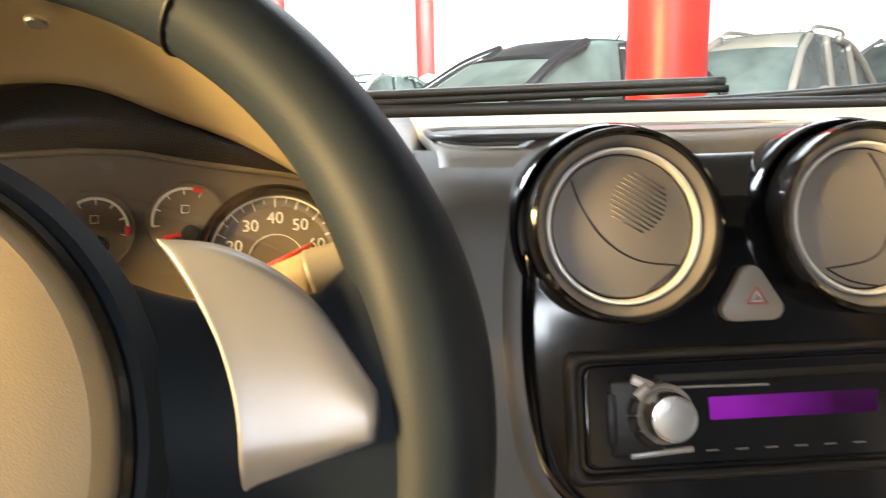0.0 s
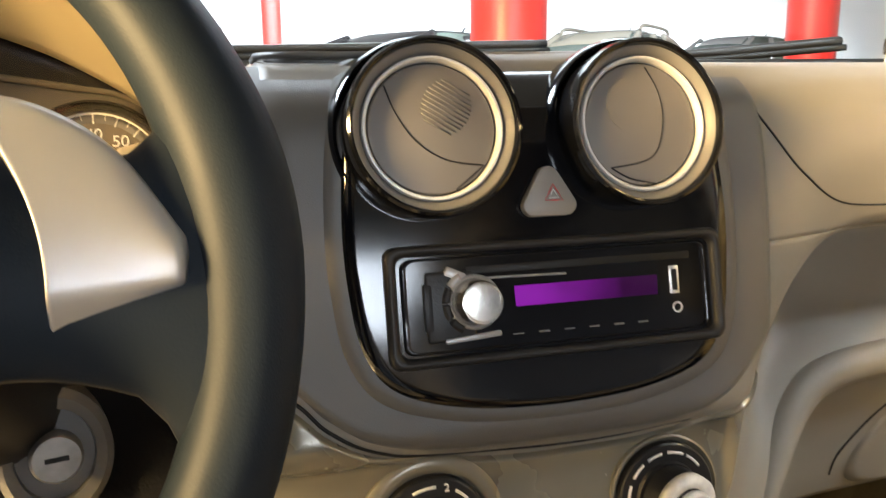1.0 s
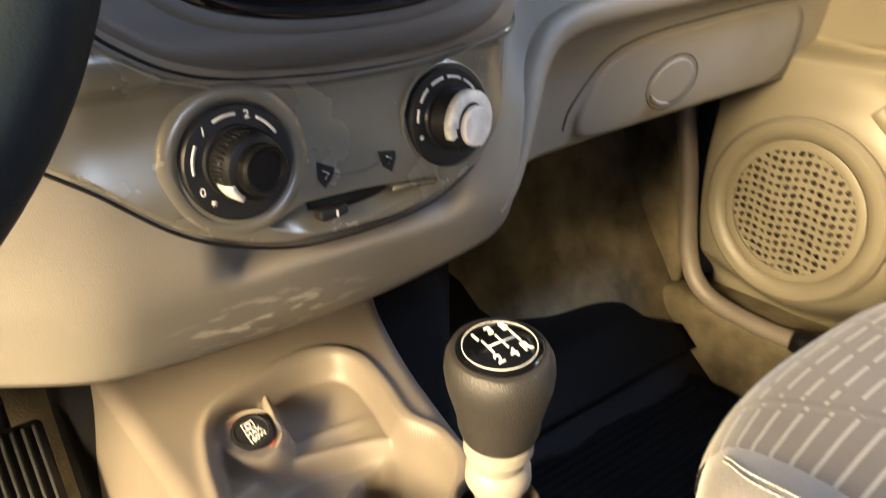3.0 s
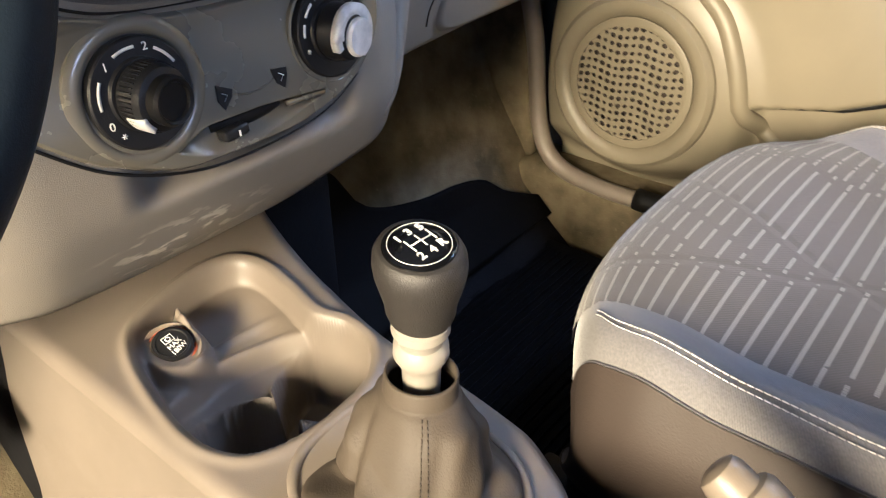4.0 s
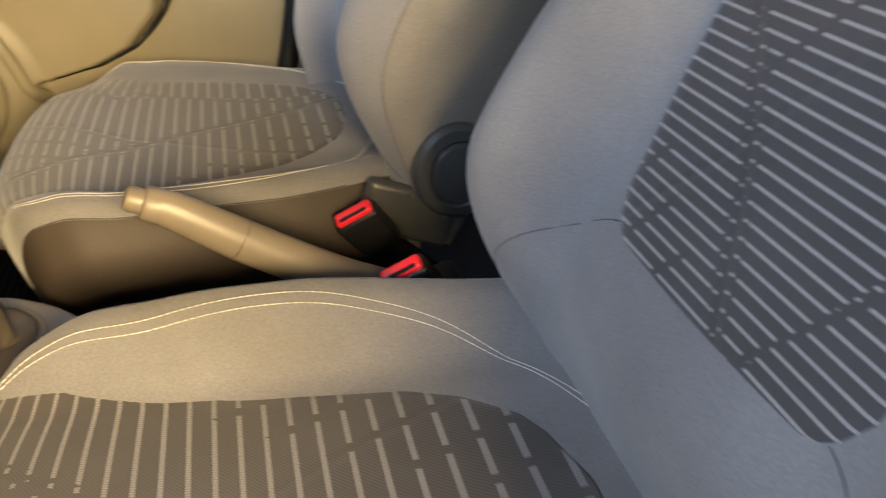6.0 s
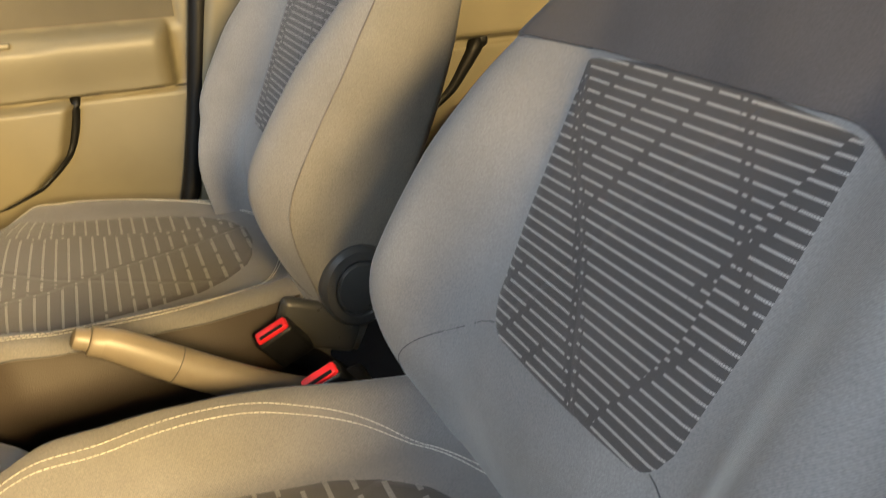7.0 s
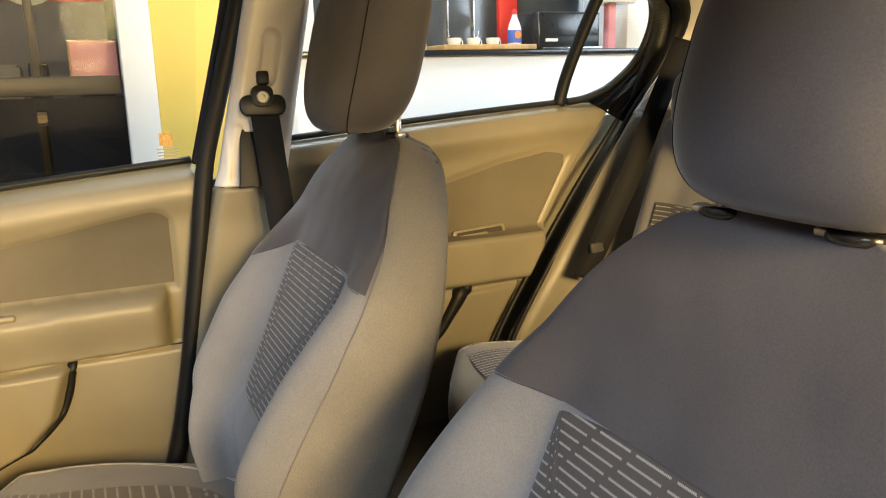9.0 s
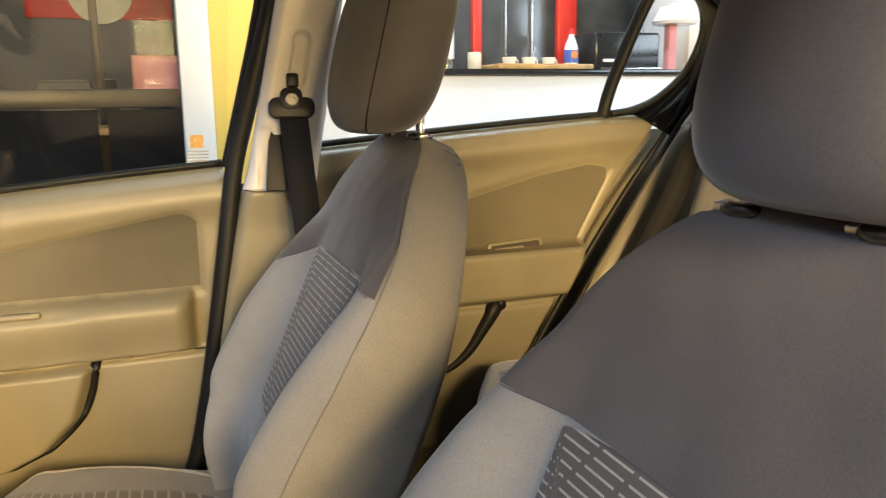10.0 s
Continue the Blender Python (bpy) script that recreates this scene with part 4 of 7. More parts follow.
def cowl_fn(u, v):
    i = u * (len(FRONT) - 1)
    a, b = int(i), min(int(i) + 1, len(FRONT) - 1)
    q = FRONT[a].lerp(FRONT[b], i - a)
    r = q.copy()
    out = Vector((q.x + .329, 0, q.z - .90)).normalized()
    lip = min(v / .15, 1)
    r += out * .012 * math.sin(lip * math.pi / 2) - Vector((0, .004 * math.sin(lip * math.pi), 0))
    t = max(v - .15, 0) / .85
    r.y += .30 * t
    r.z += (.945 - r.z) * t ** 1.6 if r.z > .945 else 0
    r.x += (r.x + .329) * .10 * t
    return r


solid("binnacle_cowl", *grid(cowl_fn, 70, 24), DASH_DARK, cluster)
solid("hood_seam", *tube([Vector(p) + Vector((0, -.0045, .002)) for p in FRONT], .0016, 6), RUBBER, cluster)
FACE_N = (0, -.955, .295)
mf = facing((-.328, .530, .925), FACE_N)
solid("dial_panel", *loft([[mf @ Vector((x, y, z)) for x, y in [(-.165, -.075), (.165, -.075), (.165, .0), (.135, .036), (.05, .066), (-.05, .066), (-.135, .036), (-.165, .0)]] for z in (-.012, 0)]), GAUGE_FACE, cluster, "dark dial panel", smooth=False)
# black sheet standing in for the hood's shade on the upper dial panel
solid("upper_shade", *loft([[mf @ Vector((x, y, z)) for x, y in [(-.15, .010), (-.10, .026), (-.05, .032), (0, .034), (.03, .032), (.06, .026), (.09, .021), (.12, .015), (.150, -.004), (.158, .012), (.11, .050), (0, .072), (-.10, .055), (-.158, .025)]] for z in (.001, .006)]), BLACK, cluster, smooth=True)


def dial(x, y, r, name, ring=True):
    m = mf @ Matrix.Translation((x, y, .002))
    d = part(name, lathe([(0, 0), (r, 0), (r * 1.02, .002), (r * .97, .001), (0, .0008)], m, 56), GAUGE_FACE, cluster)
    if ring:
        part("dial_ring", lathe([(r * 1.10, 0), (r * 1.10, .006), (r * 1.05, .0085), (r * .99, .006), (r * .97, .001)], m, 64, False), PIANO, d, "dark rounded bezel")
    return m, d


md, dd = dial(.102, -.030, .0375, "speed_dial")
for k in range(25):
    a = radians(215 - 250 * k / 24)
    r0, r1 = (.0295, .0345) if k % 2 == 0 else (.0318, .0345)
    solid("dial_tick", *tube([md @ Vector((r0 * math.cos(a), r0 * math.sin(a), .0012)), md @ Vector((r1 * math.cos(a), r1 * math.sin(a), .0012))], .00042 if k % 2 == 0 else .00028, 4), WHITE_INK, dd)
for txt, a in (("20", 158), ("30", 124), ("40", 90), ("50", 56), ("60", 22)):
    lettering("dial_number", txt, .0088, md @ Matrix.Translation((.0235 * math.cos(radians(a)), .0235 * math.sin(radians(a)), .0013)), WHITE_INK, dd)
solid("scale_arc", *ring_plate(.0347, .0357, .001, .0014, md, -20, 200, 40), WHITE_INK, dd)
solid("scale_band", *ring_plate(.0300, .0345, .0009, .0011, md, -15, 195, 40), VENT_RIM, dd, "grey scale band")
solid("inner_arc", *ring_plate(.0146, .0150, .001, .0014, md, -10, 190, 30), WHITE_INK, dd)
solid("needle", *tube([md @ Vector((-.004, -.003, .004)), md @ Vector((.020, .009, .004))], lambda t: .0019 - .0008 * t, 6), RED_INK, dd, "red needle")
for x, y, nm, a0, a1, red in ((.055, -.006, "temperature_dial", 60, 190, 60), (.008, -.010, "fuel_dial", -10, 120, -10)):
    m2, d2 = dial(x, y, .0205, nm, False)
    solid("scale_arc", *ring_plate(.0165, .0180, .001, .0014, m2, a0, a1, 24), WHITE_INK, d2)
    solid("scale_red", *ring_plate(.0158, .0188, .0012, .0017, m2, red, red + 16, 6), RED_INK, d2)
    for k in range(5):
        a = radians(a0 + (a1 - a0) * k / 4)
        solid("dial_tick", *tube([m2 @ Vector((.014 * math.cos(a), .014 * math.sin(a), .0012)), m2 @ Vector((.017 * math.cos(a), .017 * math.sin(a), .0012))], .0004, 4), WHITE_INK, d2)
    solid("needle", *tube([m2 @ Vector((.003, -.007, .003)), m2 @ Vector((-.011, -.0095, .003))], .0011, 5), RED_INK, d2)
    part("needle_hub", lathe([(.0048, .001), (.0045, .0045), (0, .005)], m2 @ pose(.003, -.0075, 0), 24), BLACK, d2)
    solid("dial_icon", *tube([m2 @ Vector((x0, y0, .0013)) for x0, y0 in ((-.002, .004), (.002, .004), (.002, .008), (-.002, .008))], .0004, 4, True), WHITE_INK, d2)
solid("panel_moulding", *tube(smooth_path([mf @ Vector(q) for q in ((-.10, .025, .004), (-.05, .031, .004), (0, .033, .004), (.03, .031, .004), (.06, .025, .004), (.09, .020, .004), (.12, .014, .004), (.150, -.005, .004))], 8), .0022, 8), GAUGE_FACE, cluster)

def lens_fn(u, v):
    i = u * (len(BACK) - 1)
    a, b = int(i), min(int(i) + 1, len(BACK) - 1)
    p = BACK[a].lerp(BACK[b], i - a)
    low = Vector((p.x, .470, .865))
    r = p.lerp(low, v)
    r.y -= .012 * math.sin(math.pi * v)
    return r


lens = solid("dial_lens", *grid(lens_fn, 40, 10), LENS, cluster, "clear plastic dial cover")
lens.visible_shadow = False
part("hood_screw", lathe([(.0052, 0), (.005, .0012), (.0038, .0018), (0, .0012)], facing((-.318, .478, 1.018), (0, -.5, -.86)), 20), CHROME, cluster)

# ---- centre console with cup holders ----
console = thing("centre_console", (-.02, .30, .25), "pale grey-beige moulded centre console with cup holders", "centre console")
CZ = curve([-.20, .08, .13, .175, .20, .28, .34, .45, .55, .60], [.415, .425, .435, .470, .488, .500, .508, .518, .526, .534])
CR = curve([-.2, .08, .14, .18, .22, .257, .30, .36, .45, .55, .62], [.050, .040, .016, .010, .032, .046, .048, .046, .060, .090, .12])
CL = table([-.2, .10, .22, .36, .55, .62], [-.085, -.09, -.108, -.120, -.126, -.13])


def smin_rect(x, y, cx, cy, hx, hy, r):
    qx, qy = abs(x - cx) - hx + r, abs(y - cy) - hy + r
    return math.hypot(max(qx, 0), max(qy, 0)) + min(max(qx, qy), 0) - r


# outline of the moulded tray, waisted where the two cup wells begin
TRAY = np.array([(p.x, p.y) for p in smooth_path([(-.079, .496), (-.055, .514), (-.004, .527), (.024, .522), (.035, .502), (.032, .468), (.025, .430), (.033, .402), (.028, .376), (.004, .357), (-.034, .352), (-.070, .356), (-.093, .370), (-.102, .400), (-.095, .452)], 8, True)])
TRAY_N = np.roll(TRAY, -1, 0)


def tray_in(x, y):
    """Distance inside the tray's outline; negative outside."""
    d = TRAY_N - TRAY
    q = np.array((x, y)) - TRAY
    t = np.clip((q * d).sum(1) / (d * d).sum(1), 0, 1)
    near = np.sqrt(((q - d * t[:, None]) ** 2).sum(1)).min()
    up = (TRAY[:, 1] > y) != (TRAY_N[:, 1] > y)
    cut = TRAY[:, 0] + (y - TRAY[:, 1]) * d[:, 0] / np.where(d[:, 1] == 0, 1e-9, d[:, 1])
    return near if (up & (x < cut)).sum() % 2 else -near


SWEEP = curve([-.11, -.07, -.045, -.01, .02, .045], [.440, .451, .456, .450, .434, .402])


def console_z(x, y):
    z = CZ(y)
    if not (-.125 < x < .045 and .32 < y < .54):
        return z
    e = tray_in(x, y)
    z += .0028 * math.exp(-((e + .006) / .004) ** 2)
    k = step(-.001, .006, e)
    ys = SWEEP(x)
    low = step(ys + .004, ys - .005, y)
    bowl = step(.002, .035, e)
    depth = .020 + .008 * bowl + .012 * low
    z -= depth * k
    # crescent lip along the step down to the wells
    z += .0035 * math.exp(-((y - ys - .006) / .0035) ** 2) * k * bowl
    z += .0025 * math.exp(-((y - ys - .022 - .2 * (x + .03)) / .004) ** 2) * k * bowl
    # well round the lighter
    d = math.hypot(x + .060, y - .483)
    z += .015 * step(.029, .022, d) * k
    # curved fin behind the lighter
    fx, fy = x + .040, y - .496
    along = max(min(fx * .25 + fy * .97, .014), -.016)
    z += (.014 + .30 * along) * math.exp(-(math.hypot(fx - .25 * along - 4 * along ** 2, fy - .97 * along) / .0045) ** 2) * k
    dl, dr = math.hypot(x + .067, y - .400) - .036, math.hypot(x - .002, y - .398) - .036
    z -= .052 * step(.001, -.0025, min(dl, dr)) * k
    z += .010 * math.exp(-(min(abs(dl), abs(dr)) / .003) ** 2) * math.exp(-((x + .032) / .010) ** 2) * k * low
    return z


def console_top(u, v):
    y = -.20 + .82 * v
    x = CL(y) + (CR(y) - CL(y)) * u
    e = min(u, 1 - u) * (CR(y) - CL(y))
    return (x, y, console_z(x, y) - .010 * (1 - math.sqrt(max(1 - (1 - min(e / .012, 1)) ** 2, 0))))


solid("top_moulding", *grid(console_top, 130, 420), BEIGE, console)
for nm, fn in (("side_moulding", lambda v: CL(v)), ("side_moulding", lambda v: CR(v))):
    s = -1 if fn(.3) < 0 else 1
    solid(nm, *grid(lambda u, v, fn=fn, s=s: (fn(-.20 + .82 * v) + s * (.004 * (1 - math.cos(min(u * 6, 1.57))) + .012 * u), -.20 + .82 * v, (CZ(-.20 + .82 * v) - .010) * (1 - u) + .24 * u), 14, 60), BEIGE, console)
solid("back_cap", *grid(lambda u, v: (-.085 + .14 * u, -.20 - .01 * v, (.42) * (1 - v) + .24 * v), 8, 6), BEIGE, console)

lighter = thing("cigarette_lighter", (-.063, .480, .50), "black cigarette lighter plug with amber ring in the console", "lighter")
ml = facing((-.060, .483, .5125), (-.12, -.34, .93), (0, 1, 0)) @ Matrix.Scale(.90, 4)
part("socket_cup", lathe([(.0245, -.03), (.0245, -.003), (.022, .0), (.0195, -.002), (.0195, -.02)], ml, 40, False), BEIGE, lighter)
part("socket_ring", lathe([(.0192, -.018), (.0192, -.002), (.0180, .0), (.0165, -.001), (.0165, -.018)], ml, 40, False), LIGHTER_RING, lighter, "amber translucent ring")
plug = part("plug", lathe([(.0, -.02), (.0160, -.02), (.0160, .003), (.0148, .005), (.0125, .0055), (.0118, .0045), (.0, .0045)], ml, 40), BLACK, lighter)
lettering("plug_text", "MAX", .0058, ml @ pose(.001, -.0020, .0049, 0, 0, 8), WHITE_INK, plug)
lettering("plug_text", "180W", .0058, ml @ pose(.0015, -.0075, .0049, 0, 0, 8), WHITE_INK, plug)
solid("plug_symbol", *tube([ml @ Vector((x, y + .0048, .0049)) for x, y in ((-.0042, -.003), (.0042, -.003), (.0042, .003), (-.0042, .003))], .0005, 4, True), WHITE_INK, plug)
solid("plug_symbol", *tube([ml @ Vector((x, y + .0048, .0049)) for x, y in arc(0, 0, .0019, 0, 330, 12)], .0005, 4), WHITE_INK, plug)

# ---- gear lever ----
gear = thing("gear_lever", (-.034, .275, .50), "gear lever with black leather knob, cream neck and grey gaiter", "gear lever")
GK = Vector((-.030, .275, .664))
GN = (-.10, -.10, 1)
mk = facing(GK, GN, (.15, 1, 0)) @ Matrix.Diagonal((.88, .88, .92, 1))
kb = []
for r, h in ((.012, -.050), (.0190, -.049), (.0205, -.044), (.0208, -.038), (.0232, -.028), (.0256, -.018), (.0264, -.010), (.0258, -.004), (.0235, .0006), (.0222, .0014)):
    kb.append((r, h))
knob_ob = part("knob", lathe(kb + [(0, .0014)], mk @ Matrix.Diagonal((1.0, 1.06, 1, 1)), 56), KNOB_SKIN, gear, "black leather gear knob")
part("shift_disc", lathe([(.0212, .0010), (.0210, .0022), (.0200, .0030), (.010, .0040), (0, .0044)], mk, 56), PIANO, knob_ob, "gloss black shift diagram disc")
solid("disc_line", *ring_plate(.0177, .0181, .0026, .0034, mk, 0, 360, 48), WHITE_INK, knob_ob)
for txt, x, y in (("1", -.0082, .0106), ("3", .0012, .0116), ("5", .0098, .0108), ("2", -.0070, -.0102), ("4", .0020, -.0102), ("R", .0104, -.0088)):
    lettering("shift_mark", txt, .0078, mk @ pose(x * .9, y * .9, .0039), WHITE_INK, knob_ob, bold=.00022)
for a, b in (((-.0062, .0005), (.0095, .0005)), ((-.0062, .0058), (-.0062, -.0048)), ((.0016, .0060), (.0016, -.0048)), ((.0095, .0060), (.0095, -.0035))):
    solid("shift_line", *tube([mk @ Vector((*a, .0042)), mk @ Vector((*b, .0042))], .0005, 5), WHITE_INK, knob_ob)
neck = [(.0145, -.052), (.0178, -.054), (.0182, -.060), (.0150, -.064), (.0142, -.070), (.0172, -.074), (.0176, -.081), (.0150, -.086), (.0125, -.094), (.012, -.125)]
part("neck", lathe(neck, mk, 40, False), CREAM, gear, "ridged cream plastic neck")

# soft gaiter: a cuff at the neck, a full belly and a deep pocket at the foot
grings = []
BASE_C = Vector((-.039, .279, .497))
NECK_C = mk @ Vector((0, 0, -.100))


def bend(a, a0, w0):
    d = (a - a0 + math.pi) % (2 * math.pi) - math.pi
    return math.exp(-(d / w0) ** 2)


WIDE = curve([0, .06, .14, .26, .40, .55, .70, .80, .86, .88, 1.0], [.057, .051, .044, .0405, .0385, .0350, .0295, .0245, .0218, .0206, .0200])
for k in range(64):
    t = k / 63
    c = BASE_C.lerp(NECK_C, t)
    rr = []
    for j in range(168):
        a = 2 * math.pi * j / 168
        bx, by = .058 * math.copysign(abs(math.cos(a)) ** .75, math.cos(a)), .063 * math.copysign(abs(math.sin(a)) ** .75, math.sin(a))
        f = max(1 - t / .16, 0) ** .8
        wide = WIDE(t)
        x, y = bx * f + wide * math.cos(a) * (1 - f), by * f + wide * 1.10 * math.sin(a) * (1 - f)
        soft = step(.02, .14, t) * step(.88, .62, t)
        at = lambda t0, w: math.exp(-((t - t0) / w) ** 2)
        g = -.66 * bend(a, 3.85, .34) * at(.15, .10) - .40 * bend(a, 4.45, .26) * at(.09, .06) + .16 * bend(a, 4.15, .10) * at(.24, .10)
        g += .16 * bend(a, 2.95, .55) * at(.085, .035) - .42 * bend(a, 3.00, .50) * at(.165, .030) + .16 * bend(a, 3.25, .35) * at(.27, .06) - .20 * bend(a, 3.30, .25) * at(.06, .02)
        g += .7 * soft * (.10 * bend(a, 3.55, .30) - .16 * bend(a, 2.95 - .5 * t, .16) - .14 * bend(a, 5.05 + .4 * t, .18) + .09 * bend(a, 4.55, .32) - .16 * bend(a, 5.85, .20) + .10 * bend(a, 5.45, .25) - .18 * bend(a, .6, .25) - .16 * bend(a, 1.7, .25))
        g += .020 * soft * math.sin(7 * a - 9 * t + 1.5 * math.sin(3 * a)) + .018 * soft * math.sin(4 * a + 22 * t) - .05 * at(.865, .012)
        dz = .010 * bend(a, 2.95, .55) * at(.085, .05) - .012 * bend(a, 3.95, .35) * at(.20, .09) + .006 * soft * math.sin(2 * a + 1.3 + 5 * t)
        rr.append(c + Vector((x * (1 + g), y * (1 + g), dz)))
    grings.append(rr)
grings.append([NECK_C + (p - NECK_C) * .93 + Vector((0, 0, .001)) for p in grings[-1]])
grings.append([NECK_C + (p - NECK_C) * .90 - Vector((0, 0, .006)) for p in grings[-2]])
solid("gaiter_tab", *tube(smooth_path([NECK_C + Vector((.020, .010, -.004)), NECK_C + Vector((.024, .012, .006)), NECK_C + Vector((.025, .012, .016))], 4), .007, 8, squash=(.3, 1.2)), GAITER, gear)
gait = solid("gaiter", *loft(grings, cap=False), GAITER, gear, "soft grey leatherette gaiter with folds")
stitches("gaiter_seam", [[r[j] * 1.0 + (r[j] - BASE_C.lerp(NECK_C, .4)).normalized() * .0006 for r in grings[8:54]] for j in (103, 106)], gear, .0022, .0012, .0004, GAITER)
solid("gaiter_collar", *tube([Vector((BASE_C.x + .060 * math.copysign(abs(math.cos(a)) ** .75, math.cos(a)), BASE_C.y + .066 * math.copysign(abs(math.sin(a)) ** .75, math.sin(a)),
      CZ(BASE_C.y + .066 * math.sin(a)) - .001)) for a in [2 * math.pi * j / 60 for j in range(60)]], .0042, 8, True), BEIGE, gear, "moulded collar")

# ---- handbrake ----
brake = thing("handbrake", (-.02, -.02, .46), "cream-beige handbrake lever, released", "handbrake")
hp = smooth_path([(-.022, .108, .605), (-.022, .085, .592), (-.022, .02, .545), (-.022, -.05, .500), (-.022, -.12, .465)], 8)
lever = solid("grip", *tube(hp, lambda t: .0125 + .0055 * step(0, .5, t), 20, squash=(.95, 1.1)), GRIP, brake, "cream plastic grip")
mj = facing(hp[14], hp[13] - hp[15])
solid("grip_joint", *tube([mj @ Vector((.0170 * math.cos(a), .0196 * math.sin(a), 0)) for a in [2 * math.pi * k / 28 for k in range(28)]], .0006, 5, True), RECLINER, lever)
bd = (hp[0] - hp[6]).normalized()
part("button", lathe([(.0150, -.012), (.0152, -.003), (.0138, .0), (.0108, .001), (.0108, .010), (.0095, .014), (.006, .0158), (.0, .016)], facing(hp[0], bd), 32), GRIP, brake, "rounded release button")
part("boot", rbox((.07, .12, .03), .010, 3, pose(-.02, -.11, .452, -18, 0, 0)), BLACK, brake, "black lever boot")

# ---- front seats ----
CX = -.328
BB, BD, BN = Vector((CX, -.130, .470)), Vector((0, -.435, .90)), Vector((0, .90, .435))
W_S = curve([0, .05, .10, .15, .2, .3, .38, .44, .50, .55, .59, .615, .632], [.240, .252, .257, .260, .262, .263, .258, .244, .216, .185, .150, .118, .075])
B_S = curve([0, .06, .12, .19, .28, .36, .43, .50, .63], [.0, .016, .046, .070, .062, .042, .018, .0, .0])
T_S = curve([0, .1, .3, .5, .6, .632], [.138, .146, .134, .103, .080, .064])
TUCK = table([0, .03, .09, .15, .22, .30, .38], [.125, .115, .088, .056, .031, .006, 0])


# what differs between the two front seats
INNER = {"bolster": .070, "stitch": -.015, "narrow": 0.0, "taper": .05}


def back_front(x, s):
    w, b = W_S(s), B_S(s)
    a = abs(x) / w
    outer = step(.30, .75, -x / w)
    b += outer * max(.060 * step(-.06, .10, s) - b, 0) * step(.24, .14, s)
    f = b * step(.50, .80, a)
    r = b + .050
    if a > .84:
        q = (a - .84) / .16
        f -= r * (1 - math.sqrt(max(1 - q * q, 0)))
    top = step(.50, .632, s)
    return f - .012 * top * top - (.072 - .040 * outer) * step(.16, -.01, s)


def back_pt(x, s, depth):
    if x < 0:
        x *= 1 - INNER["narrow"] * step(.46, .20, s)
        if INNER["narrow"]:
            x += TUCK(s) * min(max((-x - .085) / .15, 0), 1)
    return BB + BD * s + BN * depth + Vector((x, 0, 0))


def back_ring(s):
    w, t = W_S(s), T_S(s)
    ring, uv = [], []
    for k in range(45):
        u = math.sin((-1 + 2 * k / 44) * math.pi / 2)
        x = u * w
        ring.append(back_pt(x, s, back_front(x, s)))
        uv.append((x, s))
    e = back_front(w, s)
    lean = -t
    for k in range(1, 20):
        u = math.cos(k / 20 * math.pi)
        x = u * w
        q = math.sin(k / 20 * math.pi) ** .38
        ring.append(back_pt(x, s, e + (lean - e) * q))
        uv.append((x, s))
    run = 0.0
    for k in range(len(ring)):
        if k:
            run += (ring[k] - ring[k - 1]).length
        uv[k] = (run, s)
    return ring, uv


def back_part(name, s0, s1, n, mat, parent, label, cap0, cap1):
    rs, us = [], []
    for k in range(n):
        r, u = back_ring(s0 + (s1 - s0) * k / (n - 1))
        rs.append(r)
        us += u
    if cap1:
        c = sum(rs[-1], Vector()) / len(rs[-1])
        for f in (.55, .12):
            rs.append([c + (p - c) * f + BD * .010 * (1 - f) for p in rs[-1]] if f == .55 else [c + (p - c) * .25 + BD * .003 for p in rs[-1]])
            us += u
    vs, fs = loft(rs, cap=False)
    if cap0:
        fs.append(tuple(range(len(rs[0]))))
    if cap1:
        m = len(rs[0])
        fs.append(tuple(range((len(rs) - 1) * m, len(rs) * m)))
    return solid(name, vs, fs, mat, parent, label, uvs=us)


CUSH_Y = curve([0, .2, .45, .62, .72, .80, .88, .94, 1.0], [-.222, -.07, .07, .155, .200, .226, .236, .228, .20])
CUSH_Z = curve([0, .2, .45, .62, .72, .80, .88, .94, 1.0], [.500, .494, .498, .512, .509, .489, .450, .39, .33])
CUSH_W = curve([0, .22, .55, .70, .80, .90, 1.0], [.232, .266, .272, .266, .254, .236, .215])


def cush_pt(u, v, lift=0.0):
    """u: -1..1 over the top, to +-1.5 down the sides; v from the back to under the front lip."""
    w = CUSH_W(v)
    if u < 0 and INNER["narrow"]:
        w *= 1 - .40 * max(1 - v / .36, 0) ** 2
    a = abs(u)
    zt, zb = CUSH_Z(v), .325
    bol = (INNER["bolster"] * step(.97, .36, v) * (1 - .35 * step(.30, .02, v)) if u > 0 else .016 * step(.95, .60, v) * (1 - .8 * step(.55, .10, v))) * step(.62, .88, a)
    if u < 0:
        bol -= .026 * step(.40, .74, v) * step(.40, .95, a)
    sgn = 1 if u >= 0 else -1
    if a <= .82:
        x, h = w * a, 1.0
    else:
        q = min((a - .82) / .68, 1)
        ang = min(q / .38, 1) * math.pi / 2
        x = w * .82 + w * .18 * math.sin(ang)
        drop = .055 * (1 - math.cos(ang)) + max(q - .38, 0) / .62 * .12
        h = 1 - drop / .175
        x -= .15 * max(q - .38, 0) ** 1.6
        bol *= math.cos(ang)
    round_y = (.068 if u > 0 else .125) * (x / w) ** 2.8 * step(.40, .85, v)
    return Vector((CX + sgn * x, CUSH_Y(v) + .006 - round_y, zb + (zt - zb + bol) * h + lift))


EDGE = curve([0, .30, .38, .44, .53, .61], [.965, .962, .950, .930, .885, .86])


